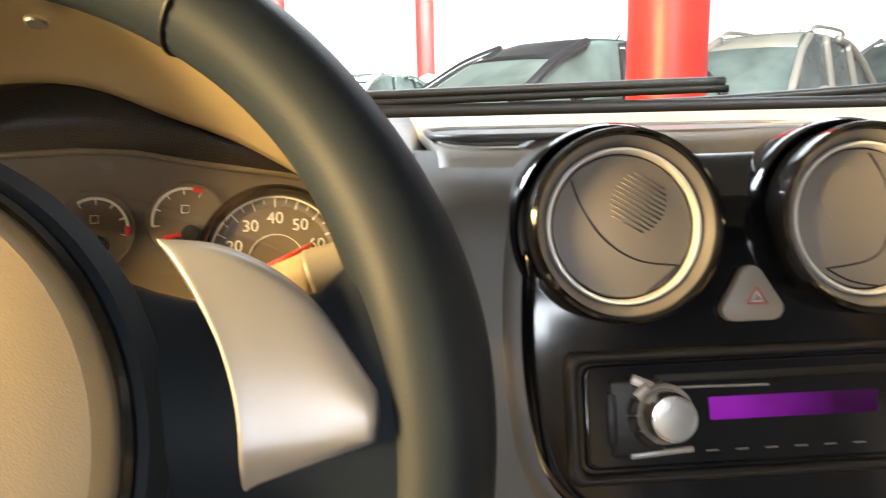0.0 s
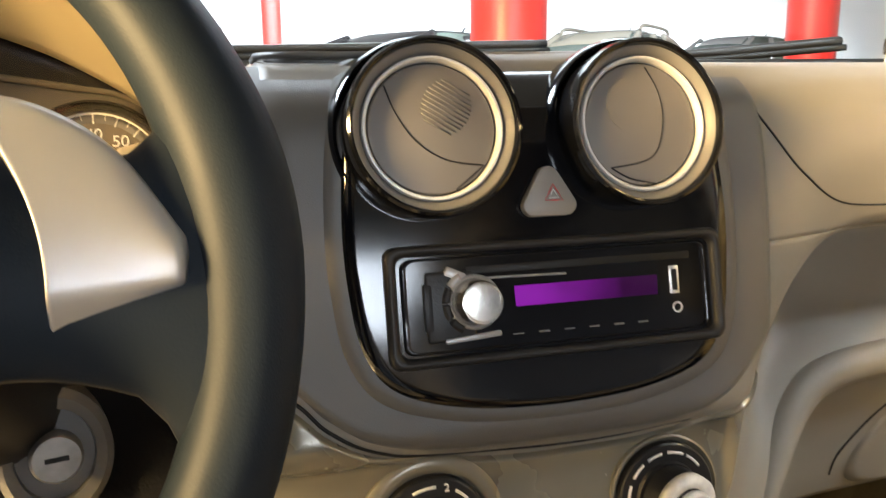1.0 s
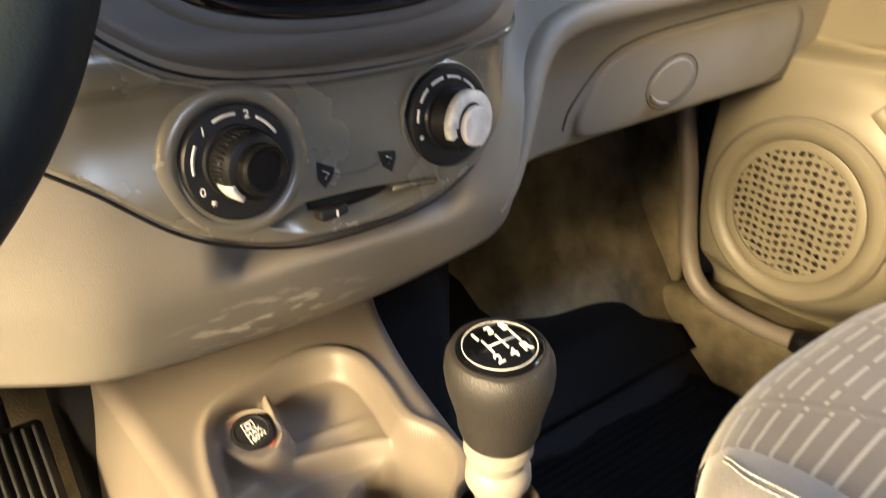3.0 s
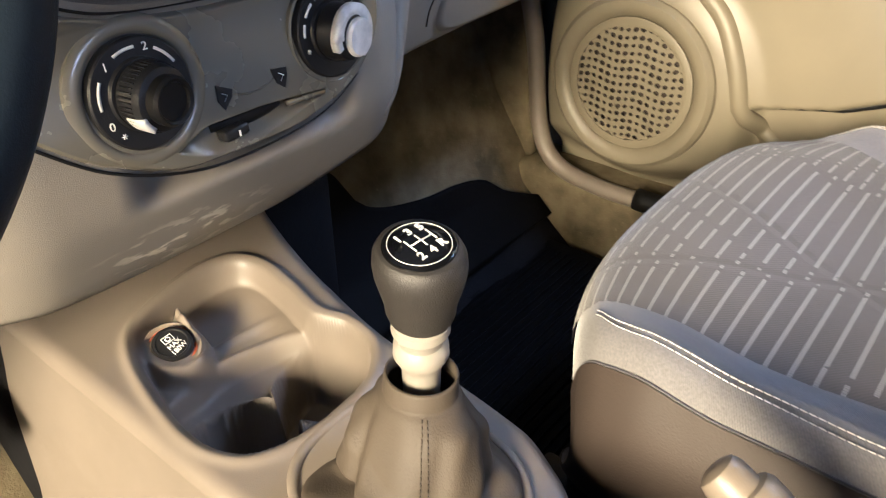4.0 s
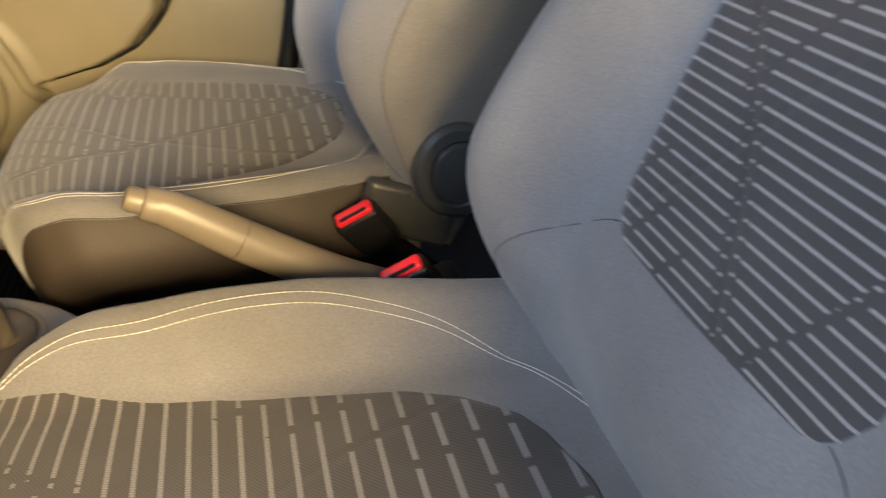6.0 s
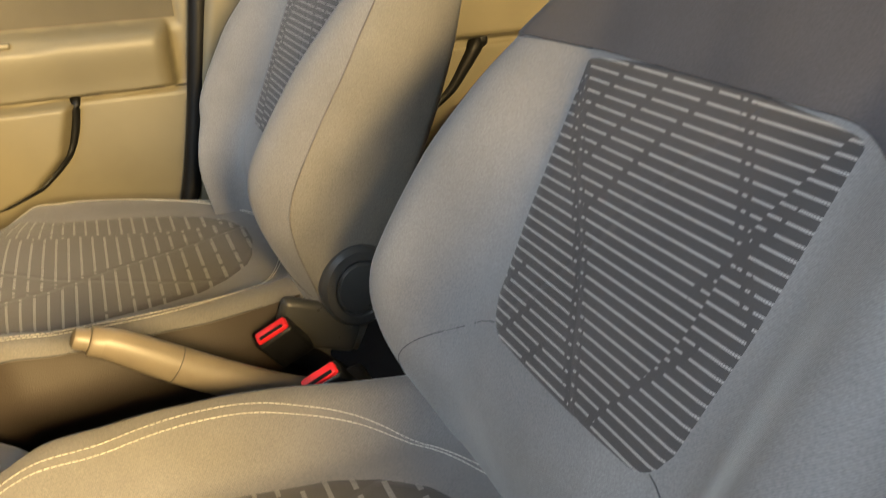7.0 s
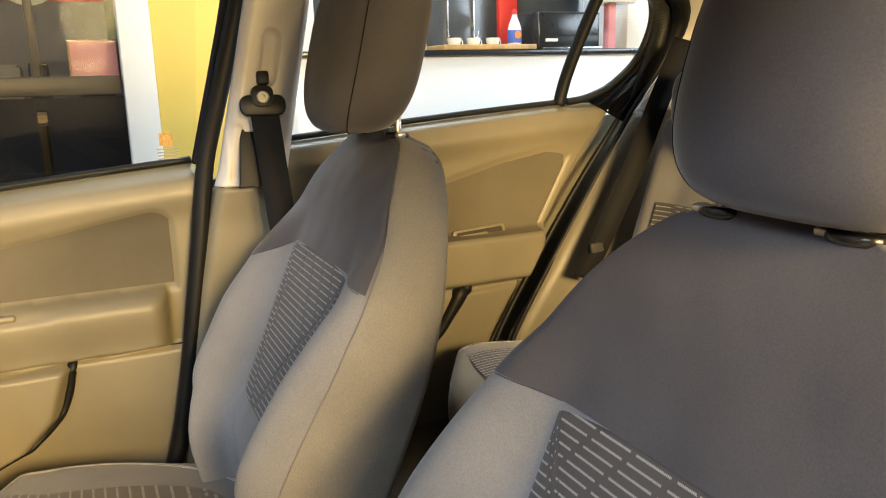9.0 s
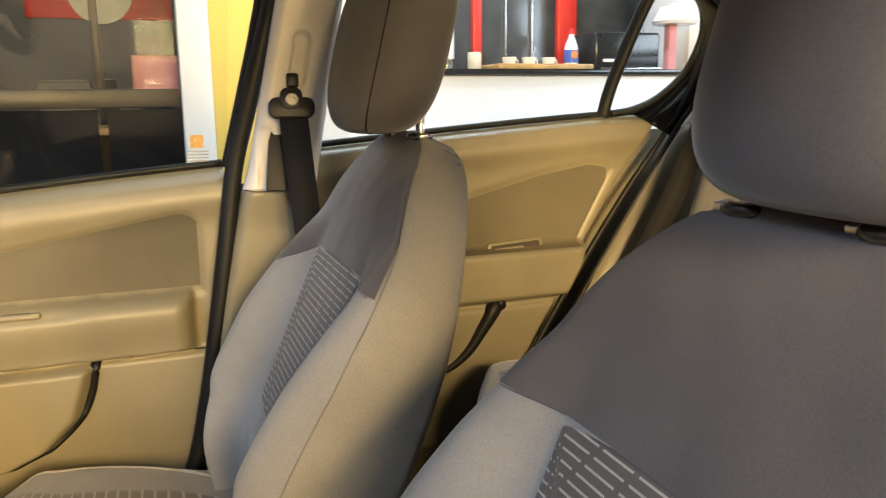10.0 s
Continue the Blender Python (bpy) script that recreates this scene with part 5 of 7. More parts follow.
def cush_at(x, y, lift=0.0):
    """Cushion surface above a place measured from the seat's middle."""
    v = float(np.interp(y - .006, [CUSH_Y(k / 50) for k in range(43)], [k / 50 for k in range(43)]))
    a = abs(x) / CUSH_W(v)
    if a > .82:
        a = .82 + .68 * .38 * math.asin(min((a - .82) / .18, 1)) / (math.pi / 2)
    return cush_pt(math.copysign(a, x), v, lift)


def front_seat(at, label):
    seat = thing("front_seat", at, label, "car seat", "front seats")
    back_part("backrest", 0, .602, 60, SEAT_GREY, seat, "grey cloth backrest with side bolsters", True, False)
    back_part("top_panel", .602, .632, 7, SEAT_DARK, seat, "charcoal cloth top of the backrest", False, True)

    def yoke_fn(u, v):
        s = .434 + .186 * v
        q = 2 * u - 1
        x = q * W_S(s) * (EDGE(s) if q > 0 else .5 * EDGE(s) + .5)
        s -= (.008 if x > 0 else .060) * step(.11, .23, abs(x)) * (1 - v)
        slope = (back_front(x + .001, s) - back_front(x - .001, s)) / .002
        return back_pt(x - .0022 * slope / math.hypot(1, slope), s, back_front(x, s) + .0022 / math.hypot(1, slope))
    vs, fs = grid(yoke_fn, 50, 30)
    solid("shoulder_yoke", vs, fs, SEAT_DARK, seat, "charcoal cloth shoulder section", uvs=[((p - BB).x, (p - BB).dot(BD)) for p in vs])
    half = table([.190, .194, .200, .215, .30, .438], [.094, .103, .109, .116, .126, .134])

    def insert_fn(u, v):
        s0 = .190 + .248 * v
        x = (2 * u - 1) * half(s0)
        s = s0 - .004 * (1 - (x / .11) ** 2) * (1 - v) ** 4 - .010 * (x / .13) ** 2 * v ** 3
        e = min(half(s0) - abs(x), (.438 - s0) * 1.0, .02)
        return back_pt(x, s, back_front(x, s) + .0028 * min(e / .006, 1) - .001)
    vs, fs = grid(insert_fn, 34, 70)
    solid("backrest_insert", vs, fs, SEAT_STRIPE, seat, "charcoal insert woven with pale broken bars", uvs=[((p - BB).x, (p - BB).dot(BD)) for p in vs])
    # seams
    for sg in (-1, 1):
        drop = .010 if sg > 0 else .060
        pts = [back_pt(sg * x, .434 - drop * step(.11, .23, x), back_front(sg * x, .434 - drop * step(.11, .23, x)) + .0006) for x in np.linspace(.131, .222, 18)]
        solid("seam", *tube(pts, .0006, 5), SEAT_DARK, seat)
        pts = [back_pt(sg * x, .196 - .150 * step(.095, .27, x), back_front(sg * x, .196 - .150 * step(.095, .27, x)) + .0003) for x in np.linspace(.104, .238, 18)]
        if sg > 0 or not INNER["narrow"]:
            solid("seam", *tube(pts, .0005, 5), SEAT_DARK, seat)
        pts = [back_pt(sg * W_S(s) * EDGE(s), s, back_front(sg * W_S(s) * EDGE(s), s) + .001) for s in np.linspace(.04, .605, 50)]
        solid("piping", *tube(pts, .0009, 6), PIPING, seat)
        mrec = facing((CX + sg * .258, -.249, .517), (sg, 0, 0))
        rec = part("recliner_cover", lathe([(.052, -.012), (.051, .006), (.046, .012), (.036, .014), (.033, .011), (.030, .015), (.012, .019), (0, .019)], mrec @ Matrix.Diagonal((.90, 1.04, 1, 1)), 40), RECLINER, seat, "dark plastic recliner cover")
        part("recliner_arm", rbox((.018, .11, .062), .010, 3, pose(CX + sg * .241, -.20, .465, 22, 0, 0)), RECLINER, seat)
    # pale cloth gusset from the piping round to the back
    rows = []
    for s in np.linspace(.0, .628, 58):
        w, ring = W_S(s), back_ring(s)[0]
        mid = sum(ring, Vector()) / len(ring)
        row = [back_pt(x, s, back_front(x, s)) for x in np.linspace(EDGE(s) * w, .999 * w, 8)] + ring[45:54]
        for k, q in enumerate(row):
            out = q - mid
            out.y *= .5
            row[k] = q + out.normalized() * .0013 * min(k / 2, 1)
        rows.append(row)
    n = len(rows[0])
    fs = [(i * n + j, i * n + j + 1, (i + 1) * n + j + 1, (i + 1) * n + j) for i in range(len(rows) - 1) for j in range(n - 1)]
    vs = [q for row in rows for q in row]
    solid("side_gusset", vs, fs, SEAT_SIDE, seat, "pale grey-beige cloth side of the backrest", uvs=[(q.y, q.z) for q in vs])
    # cushion
    nu, nv = 60, 52
    vs, fs = grid(lambda u, v: cush_pt(-1.5 + 3 * u, v), nu, nv)
    uv = [((-1.5 + 3 * (i // nv) / (nu - 1)) * .25, (i % nv) / (nv - 1) * .62) for i in range(nu * nv)]
    solid("cushion", vs, fs, CUSHION_GREY, seat, "dark grey twill cushion with raised bolsters", uvs=uv)

    def cinsert(u, v):
        vv = .062 + .818 * v
        h = table([.062, .072, .09, .13, .18, .30, .52, .72, .80, .88], [.03, .070, .100, .130, .150, .166, .184, .196, .193, .180])(vv)
        k = (2 * u - 1) * h / CUSH_W(vv)
        e = min(h - abs(k) * CUSH_W(vv), .02)
        return cush_pt(k, vv, .0028 * min(e / .006, 1) - .001) + Vector((0, .0025 * step(.72, .86, vv), 0))
    vs, fs = grid(cinsert, 36, 60)
    uv = []
    for i, p in enumerate(vs):
        uv.append(((p.x - CX) * .8, .16 + (.062 + .818 * (i % 60) / 59) * .30))
    solid("cushion_insert", vs, fs, SEAT_STRIPE_LOW, seat, "charcoal insert woven with pale broken bars", uvs=uv)
    for sg in (-1, 1):
        vs, fs = grid(lambda u, v: cush_pt(sg * (.925 + .572 * u), .04 + .92 * v) + Vector((sg * .0015, .001 * v, 0)), 14, 40)
        solid("side_panel", vs, fs, SEAT_BROWN, seat, "brown leatherette side panel")
    for sg in (-1, 1):
        for off in (0.0, .0055):
            way = smooth_path([(sg * (x + (off + INNER["stitch"]) * k), y, 0) for x, y, k in ((.03, -.205, 0), (.09, -.192, .4), (.150, -.165, .6), (.195, -.122, .9), (.220, -.062, 1), (.229, .01, 1), (.227, .10, 1), (.226, .15, 1), (.220, .19, 1), (.206, .216, 1))], 14)
            stitches("stitching", [[cush_at(p.x, p.y - off * step(.2, .05, abs(p.x)), .0008) for p in way]], seat)
        pts = [cush_pt(sg * .925, v, .0005) for v in np.linspace(.10, .84, 40)]
        solid("cushion_seam", *tube(pts, .0008, 5), SEAT_DARK, seat)
    part("seat_base", rbox((.40, .34, .06), .012, 2, pose(CX, .03, .315)), BLACK, seat, "black seat frame")
    for sg in (-1, 1):
        part("seat_rail", rbox((.035, .46, .05), .006, 2, pose(CX + sg * .17, .01, .272)), BLACK, seat)
    # headrest
    hc = Vector((CX, -.398, 1.134))
    hr = []
    huv = []

    def rest_pt(ph, th, k=1.0):
        sx, sy, sz = .122 * k, .068 * k, .112 * k
        pw = lambda q, e: math.copysign(abs(q) ** e, q)
        x = sx * pw(math.cos(ph), .44) * pw(math.cos(th), .74)
        y = sy * pw(math.cos(ph), .55) * pw(math.sin(th), .82)
        z = sz * pw(math.sin(ph), .62)
        x *= 1 - INNER["taper"] * max(-z / sz, 0) ** 2 - .07 * max(z / sz, 0) ** 2
        return Vector((x, y - .24 * z, z))
    for i in range(31):
        for j in range(56):
            p = rest_pt(-math.pi / 2 + math.pi * i / 30, 2 * math.pi * j / 56)
            huv.append((p.x, p.z + (.3 if p.y < 0 else 0)))
        hr.append([hc + rest_pt(-math.pi / 2 + math.pi * i / 30, 2 * math.pi * j / 56) for j in range(56)])
    vs, fs = loft(hr, cap=False)
    rest = solid("headrest", vs, fs, SEAT_DARK, seat, "charcoal cloth headrest", uvs=huv)
    for sg in (-1, 1):
        line = [hc + rest_pt(a, radians(90 - sg * 58), 1.004) for a in np.linspace(-1.45, 1.5, 40)]
        solid("headrest_seam", *tube(line, .0007, 5), FELT_SHADE_BLACK, seat)
        px = CX + sg * .059
        post = solid("headrest_post", *tube([Vector((px, -.420, 1.00)), Vector((px, -.422, 1.07))], .0058, 14), CHROME, seat)
        part("post_collar", lathe([(.0, -.006), (.0150, -.006), (.0172, -.002), (.0176, .002), (.0168, .006), (.0145, .0085), (.009, .0098), (.0062, .009)], facing((px, -.420, 1.0265), (0, -.12, 1), (0, 1, 0)) @ Matrix.Diagonal((1.25, .95, .62, 1)), 40, False), COLLAR, seat, "black headrest post collar")
        part("collar_button", rbox((.013, .012, .0065), .002, 3, pose(px + .021, -.417, 1.0290, -8, 0, 0)), CHROME, seat, "bright collar button")
    return seat


D_AT = Vector((CX, .0, .25))
driver_seat = front_seat(D_AT, "grey and charcoal cloth driver's seat with striped inserts")
INNER["bolster"], INNER["stitch"], INNER["narrow"], INNER["taper"] = .030, .0, .13, .17
passenger_seat = front_seat(D_AT, "grey and charcoal cloth front passenger seat with striped inserts")
passenger_seat.matrix_world = Matrix.Translation(D_AT + Vector((.655, .065, .034))) @ Matrix.Diagonal((-1, 1, 1, 1))
for o in passenger_seat.children:
    if o.name.startswith("headrest") and "post" not in o.name:
        o.scale, o.location = (.94, 1, 1), (0, .004, .010)
for o in driver_seat.children:
    if o.name.startswith("headrest") and "post" not in o.name:
        o.scale, o.location = (1.14, 1.20, 1), (.021, .018, .013)
    elif o.name.split(".")[0] in ("cushion", "cushion_insert", "side_panel", "stitching", "cushion_seam", "seat_base"):
        o.scale, o.location = (1, 1.12, 1), (0, .016, 0)

# ---- belt buckles ----


def buckle(at, lean, label):
    m = pose(*at) @ pose(0, 0, 0, *lean)
    b = thing("belt_buckle", at, label, "belt buckle", "belt buckles")
    body = part("body", rbox((.022, .046, .062), .005, 3, m @ pose(0, 0, -.030)), BLACK, b)
    part("button", rbox((.0145, .040, .012), .003, 3, m @ pose(0, 0, .001)), RED, b, "red release button")
    part("slot", rbox((.004, .030, .003), .0005, 1, m @ pose(-.004, 0, .0062)), RUBBER, b)
    solid("stalk", *tube(smooth_path([m @ Vector((0, 0, -.055)), m @ Vector((0, -.01, -.11)), m @ Vector((0, -.02, -.20))], 5), .012, 10, squash=(.4, 1.2)), BLACK, b)
    return b


buckle((.052, -.073, .524), (-30, -22, 4), "black belt buckle with red button beside the passenger seat")
buckle((-.062, -.097, .524), (-30, -22, 4), "black belt buckle with red button beside the driver's seat")

# ---- floor and footwells ----
floor = thing("floor", (0, 0, .2), "worn brown-grey carpeted car floor", "floor", kind="structure")
FZ = table([-1.5, -.95, -.60, -.50, .52, .62, .70, .76, .80, .82], [.36, .36, .30, .235, .235, .315, .445, .60, .75, .90])


def carpet_fn(u, v):
    x = -.70 + 1.40 * u
    t = v * 2.30
    y = -1.5 + t
    y = min(y, .82)
    z = FZ(y) + .010 * noise.noise((x * 9, y * 9, 1)) + .004 * noise.noise((x * 40, y * 40, 2))
    return (x, y, z)


solid("carpet", *grid(lambda u, v: carpet_fn(u, .905 + .095 * v), 90, 60), CARPET, floor, "worn brown-grey felt carpet on the toe board")
# same carpet further down, coloured black for the shade in the footwell
solid("carpet", *grid(lambda u, v: carpet_fn(u, .905 * v), 60, 110), FELT_SHADE_BLACK, floor, "black felt carpet")
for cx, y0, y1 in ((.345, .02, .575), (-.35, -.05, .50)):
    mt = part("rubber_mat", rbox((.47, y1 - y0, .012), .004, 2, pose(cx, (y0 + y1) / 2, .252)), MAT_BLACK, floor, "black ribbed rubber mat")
    vs, fs = [], []
    for k in range(46):
        y = y0 + .02 + (y1 - y0 - .04) * k / 45
        o = len(vs)
        vs += [(cx - .21, y - .003, .257), (cx + .21, y - .003, .257), (cx + .21, y, .261), (cx - .21, y, .261), (cx + .21, y + .003, .257), (cx - .21, y + .003, .257)]
        fs += [(o, o + 1, o + 2, o + 3), (o + 3, o + 2, o + 4, o + 5)]
    tagged(solid("mat_ribs", vs, fs, MAT_BLACK, mt, smooth=False), kind="stuff")
    reach = curve([.10, .277, .304, .373, .424, .518, .561, .60], [.70, .690, .660, .648, .640, .633, .612, .590]) if cx > 0 else table([-.6, -.1], [.56, .56])

    def drape(u, v):
        x = cx - .235 + (.49 if cx > 0 else .47) * u
        y = y1 - .010 + (reach(x) - y1 + .010) * v
        return (x, y, FZ(y) + .016 + .005 * math.sin(x * 31) * v + .004 * v * v)
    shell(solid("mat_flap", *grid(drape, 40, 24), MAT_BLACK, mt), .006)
# added black box that stands for the deep shade under the dashboard
part("heater_box", rbox((.36, .30, .42), .03, 3, pose(.035, .745, .43)), FELT_SHADE_BLACK, floor, "black box added as the shade under the dashboard")
# driver's pedals
for px, py in ((-.19, .60), (-.27, .61)):
    ped = thing("pedal", (px, py, .45), "ribbed black rubber pedal", "pedal", "pedals")
    mp = facing((px, py, .465), (0, -.8, .6))
    part("plate", rbox((.055, .075, .014), .005, 3, mp), RUBBER, ped)
    for k in range(7):
        part("rib", rbox((.004, .068, .005), .0015, 1, mp @ pose(-.022 + .0073 * k, 0, .008)), RUBBER, ped)
    solid("arm", *tube(smooth_path([(px, py + .015, .46), (px, py + .06, .55), (px, py + .08, .70)], 6), .009, 8), BLACK, ped)

# ---- front passenger door ----
door = thing("door_1", (.66, .2, .4), "grey-beige front passenger door panel with speaker and armrest", "car door", kind="structure")
SPK = (.473, .506)


DTOP = curve([-.14, .02, .17, .33, .60], [.997, .984, .970, .955, .930])


def door_x(y, z):
    x = .672
    zs = z - DTOP(y) + 1.0
    # rolled sill
    x += .05 * step(.975, 1.005, zs) ** 2 - .012 * math.exp(-((zs - .955) / .028) ** 2)
    # recessed upper insert
    sd = max(smin_rect(y, z + .177 * y, .26, .80, .35, .120, .045), .782 - z)
    x += .004 * step(.003, -.004, sd)
    # armrest
    top = min(max((.793 - z) / .030, 0), 1)
    end = min(max((y + .068) / .034, 0), 1)
    ar = math.sqrt(1 - (1 - top) ** 2) * step(.684, .692, z) * math.sqrt(1 - (1 - end) ** 2) * step(.52, .36, y)
    x -= ar * (.050 - .014 * step(.76, .69, z)) - .005 * math.exp(-((z - .775) / .006) ** 2) * ar * step(.10, .14, y) * step(.26, .22, y)
    # map pocket and lower panel
    gap_y = float(np.interp(z, [.50, .522, .545, .595, .676], [.32, .222, .169, .12, .094]))
    low = step(.690, .672, z)
    d = math.hypot(y - SPK[0], z - SPK[1])
    isle = step(.165, .108, d) * step(.72, .62, z)
    x -= low * (.012 + .030 * step(gap_y - .004, gap_y + .020, y) * (1 - isle)) * step(.36, .42, z)
    x -= .048 * isle
    x += .045 * step(.090, .084, d)
    return x


def door_fn(u, v):
    y = -.137 + .734 * u
    z = .335 + (DTOP(y) + .006 - .335) * v
    return (door_x(y, z), y, z)


shell(solid("door_panel", *grid(door_fn, 170, 150), DOOR_GREY, door, "grained grey-beige door moulding"), .012, (1, 0, 0))


def insert_door(u, v):
    y = -.083 + .56 * u
    top = .916 - .177 * y - (.045 - math.sqrt(max(.045 ** 2 - max(-.045 - y, 0) ** 2, 0)))
    z = .797 + (top - .797) * v
    return (door_x(y, z) - .0025, y, z)


solid("door_insert", *grid(insert_door, 60, 24), DOOR_CLOTH, door, "darker vinyl insert")
gap = smooth_path([(0, .094, .684), (0, .106, .63), (0, .125, .59), (0, .169, .548), (0, .222, .524), (0, .30, .505)], 8)
solid("pocket_gap", *tube([Vector((door_x(p.y, p.z) - .001, p.y, p.z)) for p in gap], lambda t: .0085 * (1 - .55 * t), 8, squash=(1, 1)), RUBBER, door, "dark map pocket opening")
line = [Vector((door_x(y, .684) - .0005, y, .684)) for y in np.linspace(-.12, .10, 20)]
solid("panel_joint", *tube(line, .0014, 5), RUBBER, door)
grip = part("pull_cup", rbox((.016, .060, .010), .004, 3, pose(.634, .195, .779)), DOOR_GREY, door, "pale pull cup in the armrest")
# darker patch paints the shade inside the cup
part("cup_recess", rbox((.008, .04, .006), .002, 2, pose(.632, .200, .7825)), DOOR_CLOTH, grip)

# loudspeaker grille with real holes
ms = facing((.6085, *SPK), (-1, 0, .03), (0, 0, 1))
speaker = part("speaker_ring", lathe([(.112, -.012), (.110, .003), (.104, .009), (.096, .010), (.088, .006), (.084, .001), (.082, -.004)], ms, 72, False), DOOR_GREY, door, "moulded speaker surround")
vs, fs = [], []
pitch = .0098
for i in range(-9, 10):
    for j in range(-9, 10):
        def warp(a, b):
            return ms @ Vector((a * pitch, b * pitch + .0022 * math.sin(a * .95 + .4), .002 + .0035 * math.cos(min(math.hypot(a, b) * pitch / .085, 1) * 1.5)))
        if math.hypot(i, j) * pitch > .0785:
            continue
        size = .34 + .06 * math.sin(i * 1.7 + j)
        o = len(vs)
        sq = [(-.5, -.5), (0, -.5), (.5, -.5), (.5, 0), (.5, .5), (0, .5), (-.5, .5), (-.5, 0)]
        for a, b in sq:
            vs.append(warp(i + a, j + b))
        for k in range(8):
            ang = radians(225 + 45 * k)
            vs.append(warp(i + size * math.cos(ang), j + size * .85 * math.sin(ang)))
        for k in range(8):
            p = vs[o + 8 + k]
            vs.append(p + Vector((.0022, 0, 0)))
        for k in range(8):
            q = (k + 1) % 8
            fs += [(o + k, o + q, o + 8 + q, o + 8 + k), (o + 8 + k, o + 8 + q, o + 16 + q, o + 16 + k)]
solid("speaker_grille", vs, fs, DOOR_GREY, speaker, "perforated speaker grille", smooth=False)
part("grille_edge", lathe([(.084, -.002), (.084, .0035), (.078, .0055), (.0735, .0045), (.0735, -.002)], ms, 64, False), DOOR_GREY, speaker)
part("speaker_cone", lathe([(.083, -.010), (.030, -.014), (0, -.012)], ms, 40), SEAT_BROWN, speaker, "brown-grey speaker cone")
wave = smooth_path([(0, .41, .632), (0, .375, .600), (0, .350, .55), (0, .332, .49), (0, .295, .452), (0, .24, .430), (0, .16, .42)], 8)
solid("moulded_rib", *tube([Vector((door_x(p.y, p.z) + .006, p.y, p.z)) for p in wave], .012, 10), DOOR_GREY, door)

# ---- rear passenger door ----
rear_door = thing("door_2", (.68, -.6, .5), "grey-beige rear passenger door panel with armrest", "car door", kind="structure")
REDGE = table([.40, .50, .592, .70, .816, .95, 1.03, 1.075], [-.62, -.66, -.720, -.785, -.852, -.935, -.995, -1.035])
RTOP = table([-1.04, -.89, -.58, -.25], [1.0745, 1.0715, 1.050, 1.022])


def rdoor_x(y, z):
    top = RTOP(y)
    x = .684 + .04 * step(top - .018, top + .006, z) ** 2 - .010 * math.exp(-((z - top + .045) / .025) ** 2)
    itop = float(np.interp(y, [-.93, -.90, -.86, -.75, -.609, -.3], [.955, .978, .984, .966, .930, .85]))
    iedge = float(np.interp(z, [.80, .823, .96, .98], [-.835, -.842, -.918, -.913]))
    sd = max(z - itop, .808 - z, iedge - y)
    x += .003 * step(.004, -.005, sd)
    arm = step(.822, .808, z) * step(.700, .722, z) * step(-.865, -.83, y)
    x -= .040 * arm
    x -= .012 * step(.705, .69, z)
    return x


def rdoor_fn(u, v):
    y0, y1 = -.22, None
    z0 = .42
    zt = 1.075
    z = z0 + (zt - z0) * v
    y1 = REDGE(z)
    y = y0 + (y1 - y0) * u
    z = z0 + (RTOP(y) + .004 - z0) * v
    return (rdoor_x(y, z), y, z)


shell(solid("door_panel", *grid(rdoor_fn, 130, 120), DOOR_GREY, rear_door, "grained grey-beige door moulding"), .012, (1, 0, 0))


def rinsert(u, v):
    y = -.905 + .6 * u
    itop = float(np.interp(y, [-.93, -.90, -.86, -.75, -.609, -.3], [.952, .974, .980, .962, .926, .846])) - .004
    z = .812 + (itop - .812) * v
    y = max(y, float(np.interp(z, [.80, .823, .96, .98], [-.830, -.837, -.913, -.908])))
    return (rdoor_x(y, z) - .0025, y, z)


solid("door_insert", *grid(rinsert, 60, 26), DOOR_CLOTH, rear_door, "darker vinyl insert")
mc = facing((.679, -.693, .812), (-1, 0, .22)) @ pose(0, 0, 0, 0, 0, 3)
rg = part("pull_cup", prism(rounded_rect(.122, .036, .007), .006, .002, mc), DOOR_GREY, rear_door, "recessed pull cup with latch")
# dark brown patch gives the cup its inner shade by colour
part("cup_recess", prism(rounded_rect(.108, .025, .005), .0068, .0005, mc), SEAT_BROWN, rg)
part("latch", prism(rounded_rect(.066, .016, .004), .0105, .002, mc @ pose(-.016, -.002, 0)), DOOR_GREY, rg, "pale latch lever")
bin_way = smooth_path([(0, -.672, .706), (0, -.650, .700), (0, -.622, .660), (0, -.588, .612), (0, -.545, .580), (0, -.490, .566)], 8)
solid("bin_opening", *tube([Vector((rdoor_x(p.y, p.z) + .004, p.y, p.z)) for p in bin_way], lambda t: .0215 * (1 - .80 * t) if t > .12 else .012 + .07 * t, 12, squash=(1, 1)), RUBBER, rear_door, "dark curved door bin opening")

# rubber seals
seals = thing("door_seal", (.66, -.15, .4), "black rubber seals round the door openings", "door seal", kind="structure")
solid("seal", *tube(smooth_path([(.585, -.236, 1.34), (.615, -.216, 1.25), (.640, -.176, 1.10), (.650, -.150, 1.00), (.648, -.126, .85), (.640, -.085, .62), (.630, -.045, .47), (.62, .02, .385), (.61, .2, .352), (.605, .44, .352)], 10), .0155, 10), RUBBER, seals)
solid("seal", *tube(smooth_path([(.615, -.222, 1.34), (.648, -.197, 1.22), (.672, -.163, 1.08), (.680, -.142, 1.0)], 10), .012, 10), RUBBER, seals)
solid("seal", *tube(smooth_path([(.53, -.93, 1.37), (.58, -1.06, 1.33), (.615, -1.150, 1.28), (.640, -1.165, 1.22), (.652, -1.118, 1.13), (.655, -1.045, 1.03), (.650, -.955, .90), (.640, -.84, .735), (.63, -.75, .60), (.62, -.69, .47)], 10), lambda t: .020 - .0145 * step(.30, .50, t), 12), RUBBER, seals)
